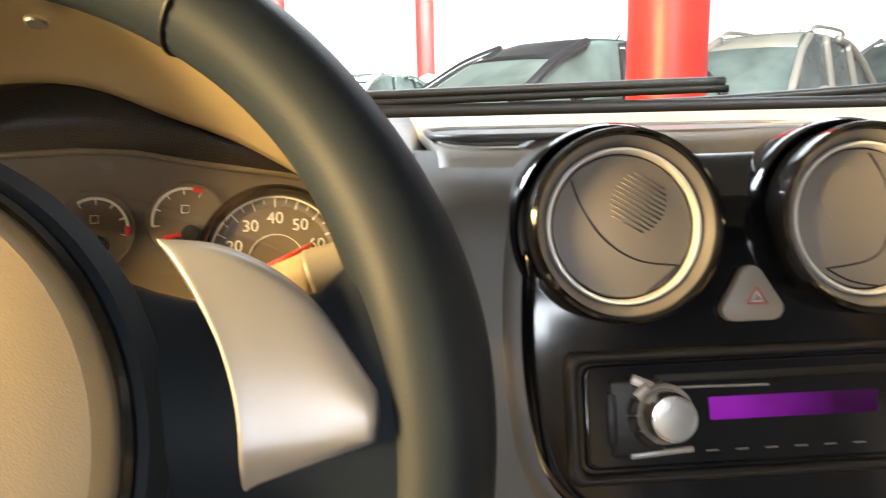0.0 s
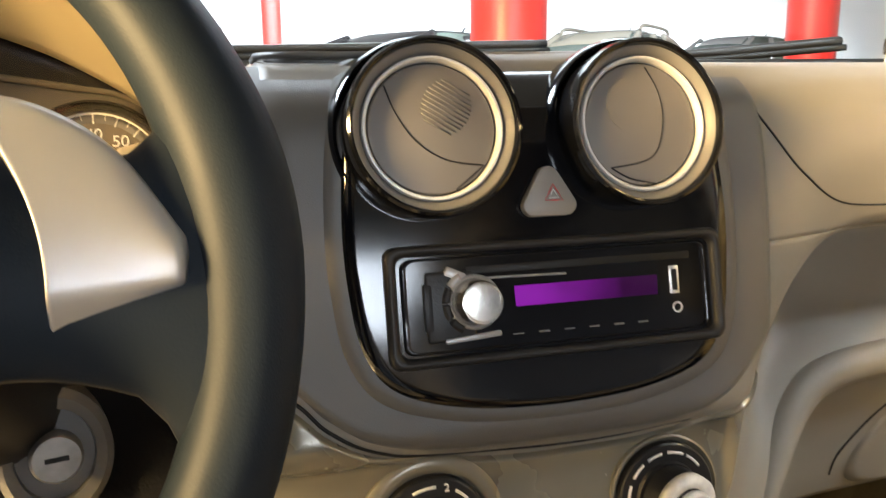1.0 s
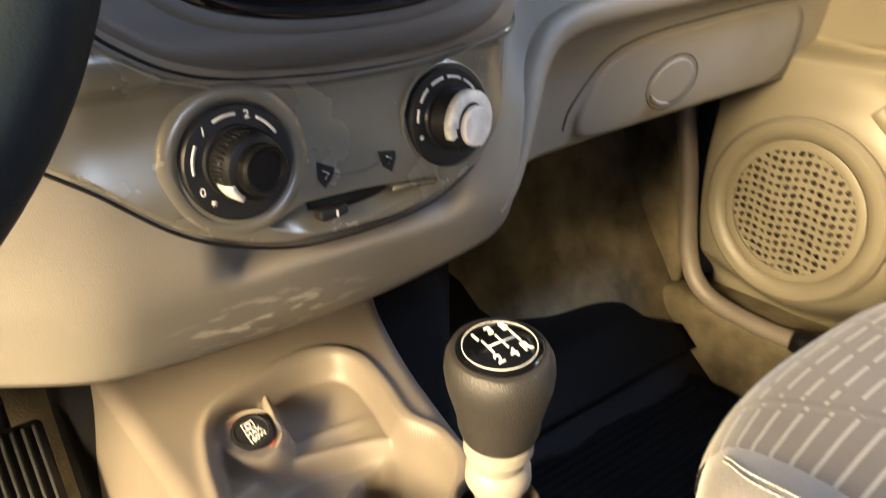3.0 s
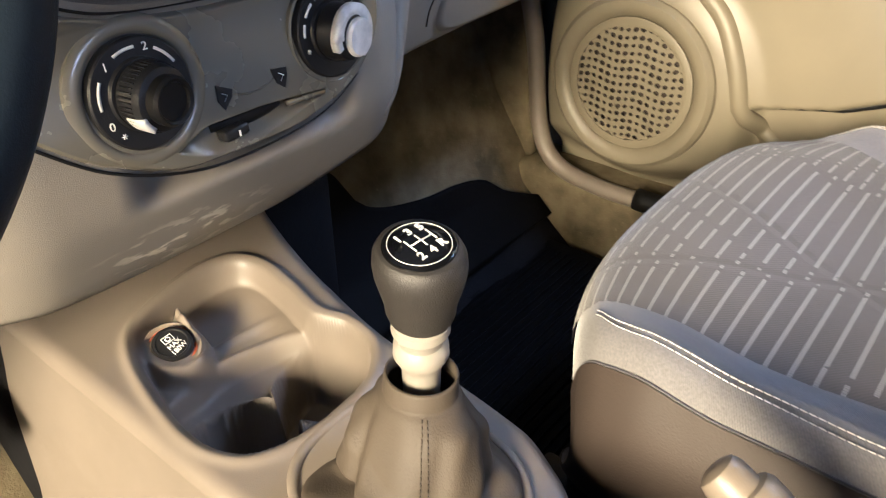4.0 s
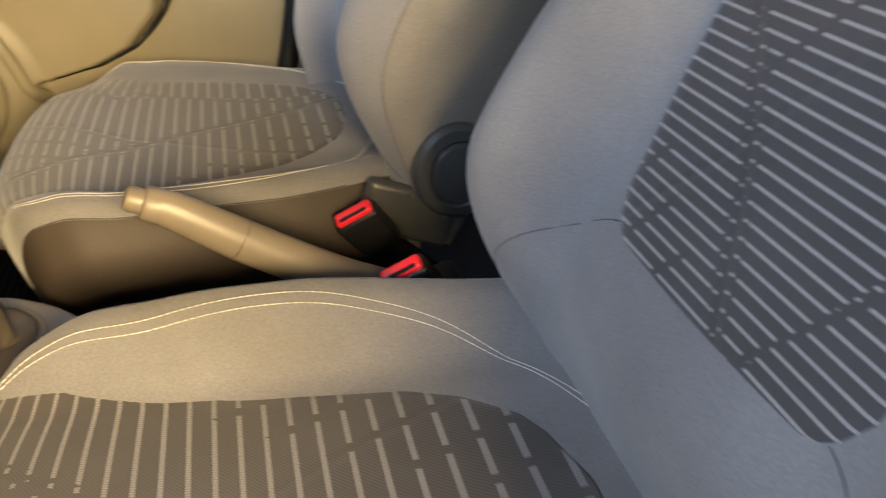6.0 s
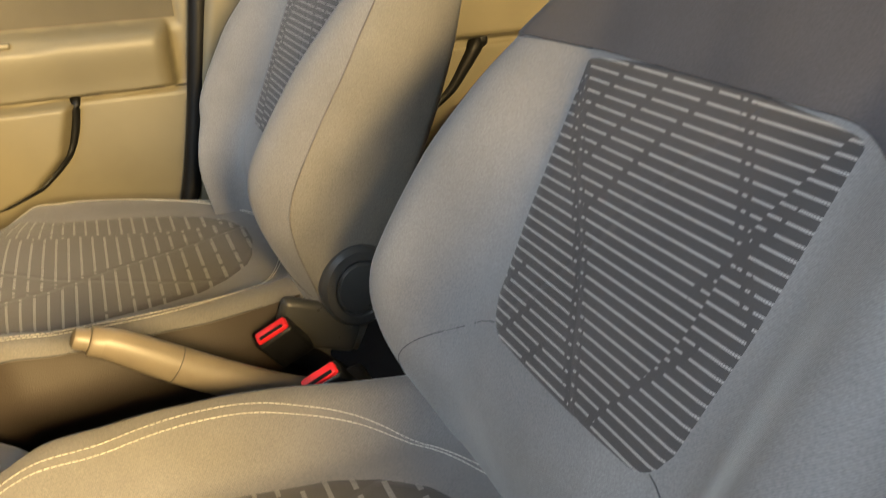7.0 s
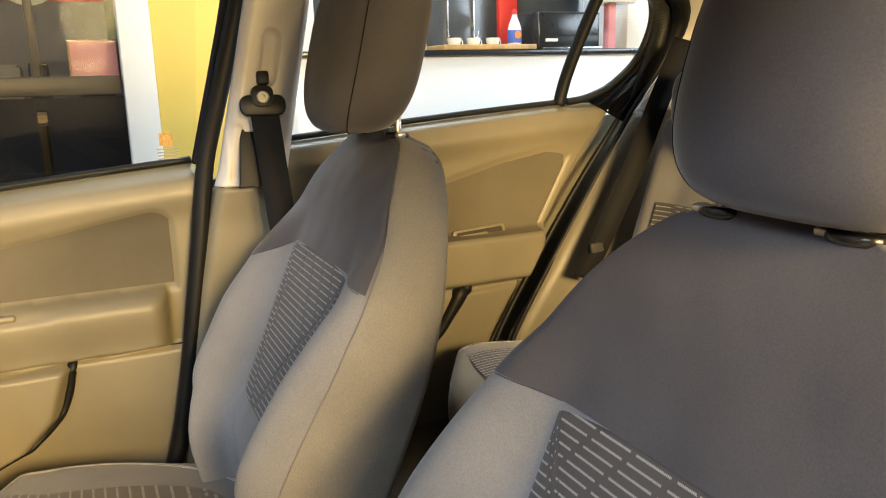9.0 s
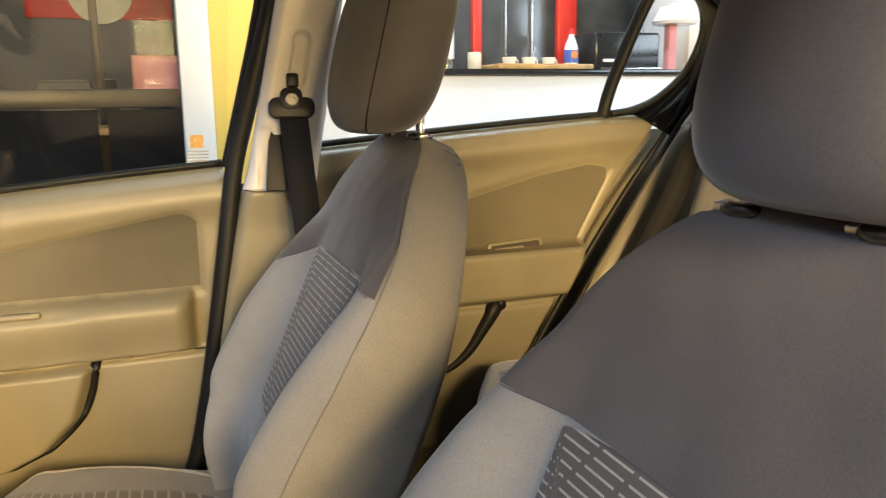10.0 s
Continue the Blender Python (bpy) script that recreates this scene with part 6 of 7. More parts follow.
solid("seal", *tube(smooth_path([(.62, -1.00, 1.37), (.652, -1.090, 1.315), (.674, -1.125, 1.25), (.684, -1.098, 1.17), (.692, -1.035, 1.112), (.698, -.975, 1.086), (.704, -.925, 1.078)], 10), .008, 10), RUBBER, seals)
solid("seal", *tube(smooth_path([(.716, y, DTOP(y) + .009) for y in (.60, .40, .20, .05, -.135)], 6), .0065, 8), RUBBER, seals)
solid("seal", *tube(smooth_path([(.706, -.24, 1.027), (.706, -.58, 1.056), (.706, -.90, 1.0775), (.702, -1.03, 1.08)], 6), .006, 8), RUBBER, seals)
solid("seal", *tube(smooth_path([(.60, -.99, 1.37), (.640, -1.100, 1.315), (.664, -1.145, 1.25), (.668, -1.115, 1.15), (.670, -1.035, 1.035), (.668, -.930, .90), (.658, -.81, .735), (.648, -.72, .60), (.638, -.66, .47)], 10), lambda t: .024 - .018 * step(.30, .50, t), 12), RUBBER, seals)
solid("sill_trim", *tube(smooth_path([(0.623, .655, .68), (0.620, .640, .60), (0.618, .621, .523), (0.616, .605, .41), (0.615, .575, .362), (0.615, .51, .345), (0.615, .40, .345), (0.616, .10, .35), (0.618, -.05, .36)], 10), .0125, 12), BEIGE, seals, "pale rounded sill trim")
solid("quarter_bar", *tube(smooth_path([(.700, -.902, 1.072), (.690, -.917, 1.14), (.655, -.955, 1.27), (.62, -.985, 1.36)], 8), .011, 8, squash=(.8, 1.2)), RUBBER, seals, "black quarter window bar")

outer = smooth_path([(.53, -.93, 1.37), (.58, -1.06, 1.33), (.615, -1.150, 1.28), (.640, -1.165, 1.22), (.652, -1.118, 1.13), (.655, -1.045, 1.03)], 10)
inner = smooth_path([(.62, -1.00, 1.37), (.652, -1.090, 1.315), (.674, -1.125, 1.25), (.684, -1.098, 1.17), (.692, -1.035, 1.112), (.698, -.975, 1.078)], 10)
vs, fs = loft([outer, inner], cap=False, closed=False)
shell(solid("frame_panel", vs, fs, PIANO, seals, "gloss black window frame panel"), .004, (1, 0, 0))

# ---- B pillar and belt ----
pillar = thing("pillar_trim", (.62, -.2, .4), "pale plastic centre pillar trim with belt guide", "pillar trim", kind="structure")
PF = table([.42, .60, .80, .96, 1.0, 1.27, 1.36], [-.045, -.072, -.118, -.158, -.170, -.222, -.245])
PR = table([.42, .60, .80, .96, 1.0, 1.27, 1.36], [-.20, -.225, -.255, -.285, -.290, -.330, -.35])
PX = table([.42, .90, 1.0, 1.1, 1.36], [.628, .622, .606, .586, .530])


def pil(z0, z1, proud):
    def fn(u, v):
        z = z0 + (z1 - z0) * v
        y = PF(z) + (PR(z) - PF(z)) * u
        e = abs(2 * u - 1)
        return (PX(z) - proud + .030 * max(e - .70, 0) ** 2 / .09, y, z)
    return fn


def slot_pil(u, v):
    x, y, z = pil(.965, 1.36, .008)(u, v)
    d = smin_rect(y, z, float(np.interp(z, [1.0, 1.2], [-.226, -.258])), 1.175, .014, .045, .013)
    x += .008 * step(.003, -.004, d) - .003 * math.exp(-(d / .004) ** 2)
    d2 = smin_rect(y, z, -.196, 1.02, .012, .050, .012)
    x += .006 * step(.003, -.004, d2)
    return (x, y, z)


shell(solid("upper_trim", *grid(slot_pil, 70, 110), TRIM_LIGHT, pillar, "pale upper pillar trim"), .006, (1, 0, 0))
shell(solid("lower_trim", *grid(pil(.42, .963, 0), 24, 50), DOOR_GREY, pillar, "grey-beige lower pillar trim"), .006, (1, 0, 0))
part("belt_slot", prism([(-.034, -.062), (.034, -.062), (.026, .02), (.014, .060), (-.012, .060), (-.024, .02)], .010, .002, facing((.590, -.226, 1.026), (-1, 0, .22))), RUBBER, pillar, "dark belt opening")
belt = thing("seat_belt", (.56, -.24, 1.1), "black webbing seat belt on its pillar guide", "seat belt")
mb = facing((.556, -.237, 1.103), (-1, .1, .2))
guide = part("guide_loop", prism(rounded_rect(.074, .034, .014), .010, .004, mb @ pose(0, -.003, -.004)), BLACK, belt, "black belt guide loop")
part("guide_boss", prism(rounded_rect(.036, .036, .012), .012, .004, mb @ pose(0, .011, -.004)), BLACK, guide)
part("guide_bolt", lathe([(.0105, .0), (.0105, .012), (.009, .014), (.0045, .014), (.004, .012), (0, .012)], mb @ pose(0, .008, .0), 24), LOCK_METAL, guide, "round steel bolt")
part("height_slider", rbox((.020, .022, .014), .004, 2, mb @ pose(.003, .041, .002)), BLACK, belt)
strap = smooth_path([(.553, -.238, 1.094), (.550, -.241, 1.05), (.545, -.247, .97), (.538, -.255, .88), (.52, -.27, .78)], 8)
vs, fs = [], []
for p in strap:
    for q in (-.0235, .0235):
        vs.append((p.x, p.y + q, p.z + q * .12))
fs = [(2 * k, 2 * k + 1, 2 * k + 3, 2 * k + 2) for k in range(len(strap) - 1)]
shell(solid("webbing", vs, fs, BELT, belt), .0014)

# ---- rear seat ----
rear = thing("rear_seat", (0, -.9, .4), "grey cloth rear bench with striped backrest insert", "rear seat")
RC_Y = curve([0, .5, .70, .80, .88, .95, 1.0], [-1.0, -.74, -.61, -.552, -.518, -.508, -.525])
RC_Z = curve([0, .5, .70, .80, .88, .95, 1.0], [.565, .600, .613, .608, .585, .530, .42])


def rcush(u, v):
    a = abs(2 * u - 1)
    x = -.66 + 1.28 * u
    e = step(.72, 1.0, a)
    y = RC_Y(v) - .10 * e * step(.6, 1, v)
    drop = 1 - math.sqrt(max(1 - max((a - .90) / .10, 0) ** 2, 0))
    return (x, y, RC_Z(v) - .075 * drop + .010 * math.exp(-((a - .86) / .10) ** 2) - .010 * (1 - step(.30, .74, a)))


vs, fs = grid(rcush, 90, 40)
# beige side cloth here puts the warm light on the cushion into its colour
solid("cushion", vs, fs, SEAT_SIDE, rear, "grey cloth rear cushion with warm light put into its colour", uvs=[(p[0], p[1]) for p in vs])
for x0 in (.30,):
    vs, fs = grid(lambda u, v: Vector(rcush((x0 - .20 + .41 * u + .66) / 1.28, .15 + .62 * v)) + Vector((0, .001, .0035)), 30, 30)
    solid("cushion_insert", vs, fs, SEAT_STRIPE, rear, "striped insert", uvs=[(p[1], p[0]) for p in vs])
stitches("stitching", [[Vector(rcush((x + .66) / 1.28, v)) + Vector((0, 0, .0015)) for v in np.linspace(.1, .90, 70)] for x in (.556, .565)], rear)


def rback(u, v):
    x = -.66 + 1.26 * u
    s = v * .62
    a = abs(2 * u - 1)
    z = .50 + s * .93
    y = -.885 - s * .30 + .02 * step(.75, .9, a) - .09 * step(.86, 1.0, a) - .05 * step(.92, 1, v)
    return (x, y, z)


vs, fs = grid(rback, 90, 50)
solid("backrest", vs, fs, SEAT_GREY, rear, "grey cloth rear backrest", uvs=[(p[0], p[2]) for p in vs])
vs, fs = grid(lambda u, v: Vector(rback((.16 + .325 * u + .66) / 1.26, .12 + .54 * v)) + Vector((0, .004, .001)), 40, 40)
solid("backrest_insert", vs, fs, SEAT_STRIPE, rear, "striped insert", uvs=[(p.x, p.z) for p in vs])
hr = []
for i in range(21):
    ph = -math.pi / 2 + math.pi * i / 20
    hr.append([Vector((.34, -1.035, 1.075)) + Vector((.13 * math.copysign(abs(math.cos(ph)) ** .5 * abs(math.cos(t)) ** .5, math.cos(t)), .05 * math.copysign(abs(math.cos(ph)) ** .5 * abs(math.sin(t)) ** .6, math.sin(t)), .075 * math.copysign(abs(math.sin(ph)) ** .6, math.sin(ph)))) for t in [2 * math.pi * j / 36 for j in range(36)]])
vs, fs = loft(hr, cap=False)
solid("headrest", vs, fs, SEAT_DARK, rear, uvs=[(p.x, p.z) for p in vs])
rbelt = thing("seat_belt", (.56, -.92, .9), "black webbing rear seat belt", "seat belt")
vs = []
for p in smooth_path([(.540, -1.10, 1.20), (.548, -1.045, 1.075), (.552, -.985, .935), (.556, -.915, .80), (.57, -.88, .72)], 8):
    for q in (-.023, .023):
        vs.append((p.x + q * .30, p.y + q * .90, p.z + q * .25))
fs = [(2 * k, 2 * k + 1, 2 * k + 3, 2 * k + 2) for k in range(len(vs) // 2 - 1)]
shell(solid("webbing", vs, fs, BELT, rbelt), .0014)
part("tongue", rbox((.008, .040, .020), .003, 2, pose(.556, -.905, .785, 0, 8, 10)), RECLINER, rbelt, "steel belt tongue")
# rear quarter trim
qt = thing("quarter_trim", (.64, -1.0, .6), "pale rear quarter trim behind the rear door", "pillar trim", kind="structure")
qf = table([.40, .60, .80, .95, 1.05, 1.13, 1.22, 1.30, 1.40], [-.68, -.745, -.885, -.985, -1.06, -1.13, -1.178, -1.165, -1.09])
shell(solid("upper_trim", *grid(lambda u, v: (.640 - .10 * u ** 1.5 - max(.70 * v - .25, 0) * .16, qf(1.05 + .35 * v) - .75 * u, 1.05 + .35 * v), 14, 40), TRIM_LIGHT, qt, "pale upper quarter trim"), .01, (1, 0, 0))
shell(solid("lower_trim", *grid(lambda u, v: (.636 - .05 * u, qf(.40 + .655 * v) - .40 * u, .40 + .655 * v), 10, 40), DOOR_GREY, qt, "grey-beige lower quarter trim"), .01, (1, 0, 0))

# ---- roof, screen and glass ----
roof = thing("ceiling", (0, -.4, 1.4), "pale cloth headliner under the car roof", "ceiling", kind="structure")
shell(solid("headliner", *grid(lambda u, v: (-.60 + 1.2 * u, .30 - 1.95 * v, 1.385 + .05 * math.sin(math.pi * v) - .06 * abs(2 * u - 1) ** 3 - .05 * step(.8, 1, v)), 24, 40), HEADLINER, roof), .03, (0, 0, 1))
side = thing("car_side", (-.66, -.4, .3), "plain dark body side behind the driver's opening", "car body", kind="structure")
shell(solid("pillar", *grid(lambda u, v: (-.68 + max(v - .6, 0) * .30, -.03 - .21 * v - .13 * u, .25 + 1.12 * v), 6, 24), DOOR_GREY, side), .02)
shell(solid("rear_side", *grid(lambda u, v: (-.70, -.36 - 1.26 * u, .25 + .76 * v), 6, 8), DOOR_GREY, side), .02)
shell(solid("tail", *grid(lambda u, v: (-.68 + 1.36 * u, -1.62, .25 + .80 * v), 6, 8), DOOR_GREY, side), .02)
shell(solid("rear_wall", *grid(lambda u, v: (.728, -.20 - 1.5 * u, .22 + (.80 + .04 * u) * v), 6, 8), DOOR_GREY, side), .02, (1, 0, 0))
shell(solid("front_wall", *grid(lambda u, v: (.722, 1.0 - 1.2 * u, .22 + .745 * v), 6, 8), BLACK, side), .02, (1, 0, 0))
shell(solid("kick_panel", *grid(lambda u, v: (.640 - .03 * v, .93 - .30 * u, .22 + .72 * v), 12, 16), CARPET, side, "carpeted kick panel"), .02, (1, 0, 0))
# unseen left panel, added to keep the side lamp's light from under the dashboard
shell(solid("kick_panel", *grid(lambda u, v: (-.640 + .03 * v, .93 - .30 * u, .22 + .72 * v), 12, 16), CARPET, side), .02, (-1, 0, 0))
part("inner_sill", rbox((.10, .95, .13), .02, 3, pose(.655, .17, .285)), CARPET, side)
part("sill", rbox((.06, 1.1, .08), .015, 2, pose(-.70, .25, .26)), BLACK, side)
for sx in (1, -1):
    solid("front_pillar", *tube(smooth_path([(sx * .675, .90, .95), (sx * .650, .74, 1.08), (sx * .61, .52, 1.25), (sx * .575, .30, 1.37)], 8), .030, 12, squash=(1, .8)), TRIM_LIGHT, side)
    solid("roof_rail", *tube(smooth_path([(sx * .575, .30, 1.37), (sx * .565, -.3, 1.40), (sx * .55, -1.0, 1.385), (sx * .52, -1.5, 1.30)], 8), .026, 10), TRIM_LIGHT, side)
windscreen = thing("window_1", (0, .7, 1.0), "clear windscreen glass", "windscreen", kind="structure")
ws = solid("pane", *grid(lambda u, v: (( -.66 + 1.32 * u) * (1 - .14 * v), .90 - .60 * v + .05 * math.sin(math.pi * u), .965 + .41 * v + .01 * math.sin(math.pi * u)), 20, 12), GLASS, windscreen)
ws.visible_shadow = False
solid("screen_border", *tube([Vector((-.66 + 1.32 * k / 20, .898 + .05 * math.sin(math.pi * k / 20), .966)) for k in range(21)], .009, 8), RUBBER, windscreen)
cowl = thing("wiper_cowl", (0, 1.0, .9), "dark plastic cowl below the windscreen", "cowl", kind="structure")
solid("cowl_panel", *grid(lambda u, v: (-.70 + 1.4 * u, .89 + .26 * v + .05 * math.sin(math.pi * u), .962 - .020 * v), 20, 6), BLACK, cowl)
for nm, pts, rr in (("wiper", [(-.62, .925, .974), (-.30, .955, .982), (-.02, .962, .9885), (.21, .95, .993)], .0075), ("wiper", [(.02, .975, .9655), (.22, .972, .972), (.42, .955, .983), (.60, .92, .997)], .0085)):
    w = thing(nm, pts[0], "black windscreen wiper resting on the glass", "wiper", "wipers")
    solid("arm", *tube(smooth_path(pts, 6), rr, 8, squash=(1, .75)), BLACK, w)
    solid("blade", *tube([Vector(p) + Vector((0, -.012, -.008)) for p in smooth_path(pts, 6)], .0045, 6, squash=(.5, 1)), RUBBER, w)
side_glass = thing("window_2", (.68, -.3, 1.1), "clear passenger side window glass", "car window", kind="structure")
for y0, y1 in ((.62, -.14), (-.24, -.905), (-.915, -1.12)):
    g = solid("pane", *grid(lambda u, v: (.706 - .11 * v, y0 + (y1 - y0) * u - .02 * v, .97 + .40 * v), 6, 6), GLASS, side_glass)
    g.visible_shadow = False
sticker = part("glass_sticker", rbox((.0006, .022, .022), 0, 1, pose(.690, -.094, 1.045)), surface("faded_print", (0.55, 0.30, 0.08), 0.6, patch=200, vary=0.4), side_glass, "small faded printed sticker")
for k in range(4):
    part("sticker_line", rbox((.0006, .034, .0022), 0, 1, pose(.692, -.096, 1.028 - .0055 * k)), CREAM, side_glass)

# ---- showroom ----
WALL_WHITE = surface("white_painted_wall", (0.80, 0.79, 0.77), 0.7, grain=60, bump=0.1, patch=0.8, vary=0.04)
WALL_YELLOW = surface("yellow_painted_wall", (0.78, 0.58, 0.13), 0.65, grain=60, bump=0.1, patch=0.9, vary=0.06)
COLUMN_RED = surface("red_painted_column", (0.72, 0.035, 0.025), 0.4, grain=90, bump=0.1, patch=2)
FLOOR_TILE = surface("pale_floor_tile", (0.24, 0.235, 0.22), 0.25, patch=1.2)
OFFICE_GREY = surface("grey_office_wall", (0.14, 0.13, 0.15), 0.7, patch=1.5)
FRAME_BROWN = surface("bronze_window_frame", (0.055, 0.042, 0.025), 0.4, metal=0.3, patch=6)
COUNTER_WHITE = surface("white_counter_laminate", (0.82, 0.81, 0.80), 0.35, patch=1.5, vary=0.03)
COUNTER_BLACK = surface("black_granite", (0.02, 0.02, 0.021), 0.2, patch=60, vary=0.3)
# opaque stand-in for the dark desk and reflections in the lower office panes
DARK_PANE = surface("dark_pane", (0.012, 0.012, 0.013), 0.06, patch=2, spec=0.2)
PARTITION = surface("grey_tinted_glass", (0.060, 0.066, 0.070), 0.10, patch=1.6, vary=0.6, spec=0.5)
PINK = surface("faded_pink_board", (0.72, 0.30, 0.33), 0.6, patch=5)
WOOD = surface("honey_wood", (0.50, 0.30, 0.11), 0.45, grain=60, bump=0.15, patch=12, vary=0.25)
CHINA = surface("white_china", (0.82, 0.82, 0.80), 0.15, patch=30, vary=0.02)
STEEL = surface("steel_flask", (0.60, 0.60, 0.60), 0.25, metal=1.0, patch=9)
CARD = surface("cream_card", (0.75, 0.68, 0.52), 0.6, patch=20)
TYRE = surface("tyre_rubber", (0.02, 0.02, 0.02), 0.7, patch=9)
CAR_GLASS = surface("tinted_car_glass", (0.12, 0.145, 0.13), 0.06, patch=1.2, vary=0.45, spec=0.5)

ROOF_GREY = surface("dark_roof_sheet", (0.16, 0.16, 0.165), 0.6, patch=0.6)
WALL_GREY = surface("grey_block_wall", (0.22, 0.21, 0.20), 0.8, grain=40, bump=0.2, patch=0.7)
hall = thing("showroom", (0, 4, 0), "bright showroom hall with white walls", "showroom", kind="structure")
part("hall_floor", rbox((24, 40, .2), 0, 1, pose(3, 9, -.10)), FLOOR_TILE, hall, "pale polished floor")
part("hall_ceiling", rbox((24, 40, .2), 0, 1, pose(3, 9, 4.6)), ROOF_GREY, hall)
part("wall_north", rbox((24, .2, 4.5), 0, 1, pose(3, 24, 2.25)), WALL_WHITE, hall)
part("wall_south", rbox((24, .2, 4.5), 0, 1, pose(3, -8, 2.25)), WALL_GREY, hall)
part("wall_west", rbox((.2, 40, 4.5), 0, 1, pose(-5.0, 9, 2.25)), WALL_GREY, hall)
part("wall_east", rbox((.2, 22.0, 4.5), 0, 1, pose(11, 15.0, 2.25)), WALL_WHITE, hall)
for x, y, r in ((1.55, 4.72, .235), (1.02, 20.0, .235), (6.9, 8.4, .30), (-2.65, 20.0, .235)):
    c = thing("column", (x, y, 0), "round red painted showroom column", "column", "red columns", kind="structure")
    part("shaft", lathe([(r, 0), (r, 4.5)], pose(x, y, 0), 48), COLUMN_RED, c)
    part("foot_ring", lathe([(r + .03, 0), (r + .03, .12), (r + .004, .14)], pose(x, y, 0), 48, False), WALL_WHITE, c)

# office front and coffee counter along the passenger side
RX = 3.2
office = thing("office_front", (RX, .8, 0), "glazed office front with bronze frame", "office front", kind="structure")
part("transom", rbox((.10, 3.6, .085), .01, 2, pose(RX, 1.65, 1.14)), FRAME_BROWN, office)
part("sill_rail", rbox((.10, 3.6, .08), .01, 2, pose(RX, 1.65, .04)), FRAME_BROWN, office)
for y in (.19, 1.25, 2.3, 3.4):
    part("mullion", rbox((.06, .035 if y < 1 else .06, 3.2 if y < 1 else 4.4), .006, 2, pose(RX, y, 2.78 if y < 1 else 2.25)), FRAME_BROWN, office)
# lower panes are coloured dark in place of desk and reflections
for y0, y1 in ((-.16, .17), (.21, 1.22), (1.28, 2.27), (2.33, 3.37)):
    for z0, z1 in ((.09, 1.09), (1.19, 3.0)):
        p = part("pane", rbox((.008, y1 - y0, z1 - z0), 0, 1, pose(RX + .01, (y0 + y1) / 2, (z0 + z1) / 2)), OFFICE_GLASS if z0 > 1 else DARK_PANE, office)
        p.visible_shadow = z0 < 1
part("back_wall", rbox((.1, 3.9, 4.4), 0, 1, pose(6.4, 1.55, 2.2)), OFFICE_GREY, office)
part("end_wall", rbox((3.1, .1, 4.4), 0, 1, pose(4.85, 3.5, 2.2)), WALL_WHITE, office)
part("inner_wall", rbox((3.05, .08, 4.4), 0, 1, pose(4.85, -.28, 2.2)), OFFICE_GREY, office)
post = part("white_post", rbox((.14, .14, 4.4), .008, 2, pose(RX - .02, -.230, 2.2)), WALL_WHITE, office, "white post")
part("yellow_panel", rbox((.12, .33, 4.4), .006, 2, pose(RX, -.467, 2.2)), WALL_YELLOW, office, "yellow wall panel")
part("white_panel", rbox((.12, .32, 4.4), .006, 2, pose(RX, -.796, 2.2)), WALL_WHITE, office, "white wall panel")
desk = thing("desk", (4.0, .6, 0), "wooden office desk behind the glass", "desk")
part("top", rbox((.8, 2.2, .035), .006, 2, pose(4.0, .95, .98)), WOOD, desk)
for y in (-.05, 1.95):
    part("side_panel", rbox((.7, .03, .96), .004, 1, pose(4.0, y, .48)), BLACK, desk)
part("modesty_panel", rbox((.02, 2.0, .8), .004, 1, pose(3.75, .95, .55)), BLACK, desk)
board = thing("pink_board", (3.72, -.06, 1.0), "faded pink folder standing on the desk", "folder")
part("cover", rbox((.04, .22, .20), .006, 2, pose(3.62, -.06, 1.255)), PINK, board)
part("frame", rbox((.03, .235, .215), .006, 2, pose(3.65, -.06, 1.255)), WOOD, board)
part("stand", rbox((.10, .16, .17), .006, 2, pose(3.70, -.06, 1.08)), BLACK, board)
for k, (x, y, w, h, mt) in enumerate(((5.6, .55, .35, .30, DASH_MID), (5.9, 1.3, .3, .5, COUNTER_BLACK), (5.2, .25, .12, .3, COUNTER_BLACK))):
    bx = thing("storage_box", (x, y, .9), "box on the office shelf", "box")
    part("carton", rbox((.25, w, h), .012, 2, pose(x, y, .98 + h / 2)), mt, bx)
    part("flap", rbox((.252, w * .9, .02), .004, 1, pose(x, y, .985 + h)), mt, bx)
shelf = thing("shelf", (5.6, 1.2, .9), "long dark office shelf", "shelf")
part("board", rbox((.7, 3.0, .04), .006, 1, pose(5.6, 1.2, .95)), COUNTER_BLACK, shelf)
for y in (-.1, 2.5):
    part("upright", rbox((.6, .04, .93), .006, 1, pose(5.6, y, .465)), COUNTER_BLACK, shelf)
sign = thing("wall_sign", (6.3, .25, 1.9), "round cream wall sign on red", "sign")
part("panel", rbox((.02, 1.1, .5), .01, 2, pose(6.32, .30, 2.05)), COLUMN_RED, sign)
part("disc", lathe([(.24, 0), (.24, .02), (.17, .02), (.17, .012), (0, .012)], facing((6.30, .30, 2.0), (-1, 0, 0)), 40), CARD, sign)

counter = thing("counter", (RX, -2.0, 0), "white coffee counter with black stone top", "counter")
part("front", rbox((.06, 2.30, 1.245), .006, 2, pose(RX, -2.10, .6225)), COUNTER_WHITE, counter, "white laminate front")
part("carcass", rbox((.60, 2.30, 1.20), .006, 2, pose(RX + .335, -2.10, .61)), COUNTER_WHITE, counter)
part("stone_top", rbox((.74, 2.34, .032), .006, 2, pose(RX + .30, -2.10, 1.262)), COUNTER_BLACK, counter, "black stone top")
backg = thing("glass_partition", (4.3, -2.2, 0), "smoked glass partition with red posts behind the counter", "partition", kind="structure")
part("glass_sheet", rbox((.05, 3.6, 4.4), 0, 1, pose(4.55, -2.3, 2.2)), PARTITION, backg)
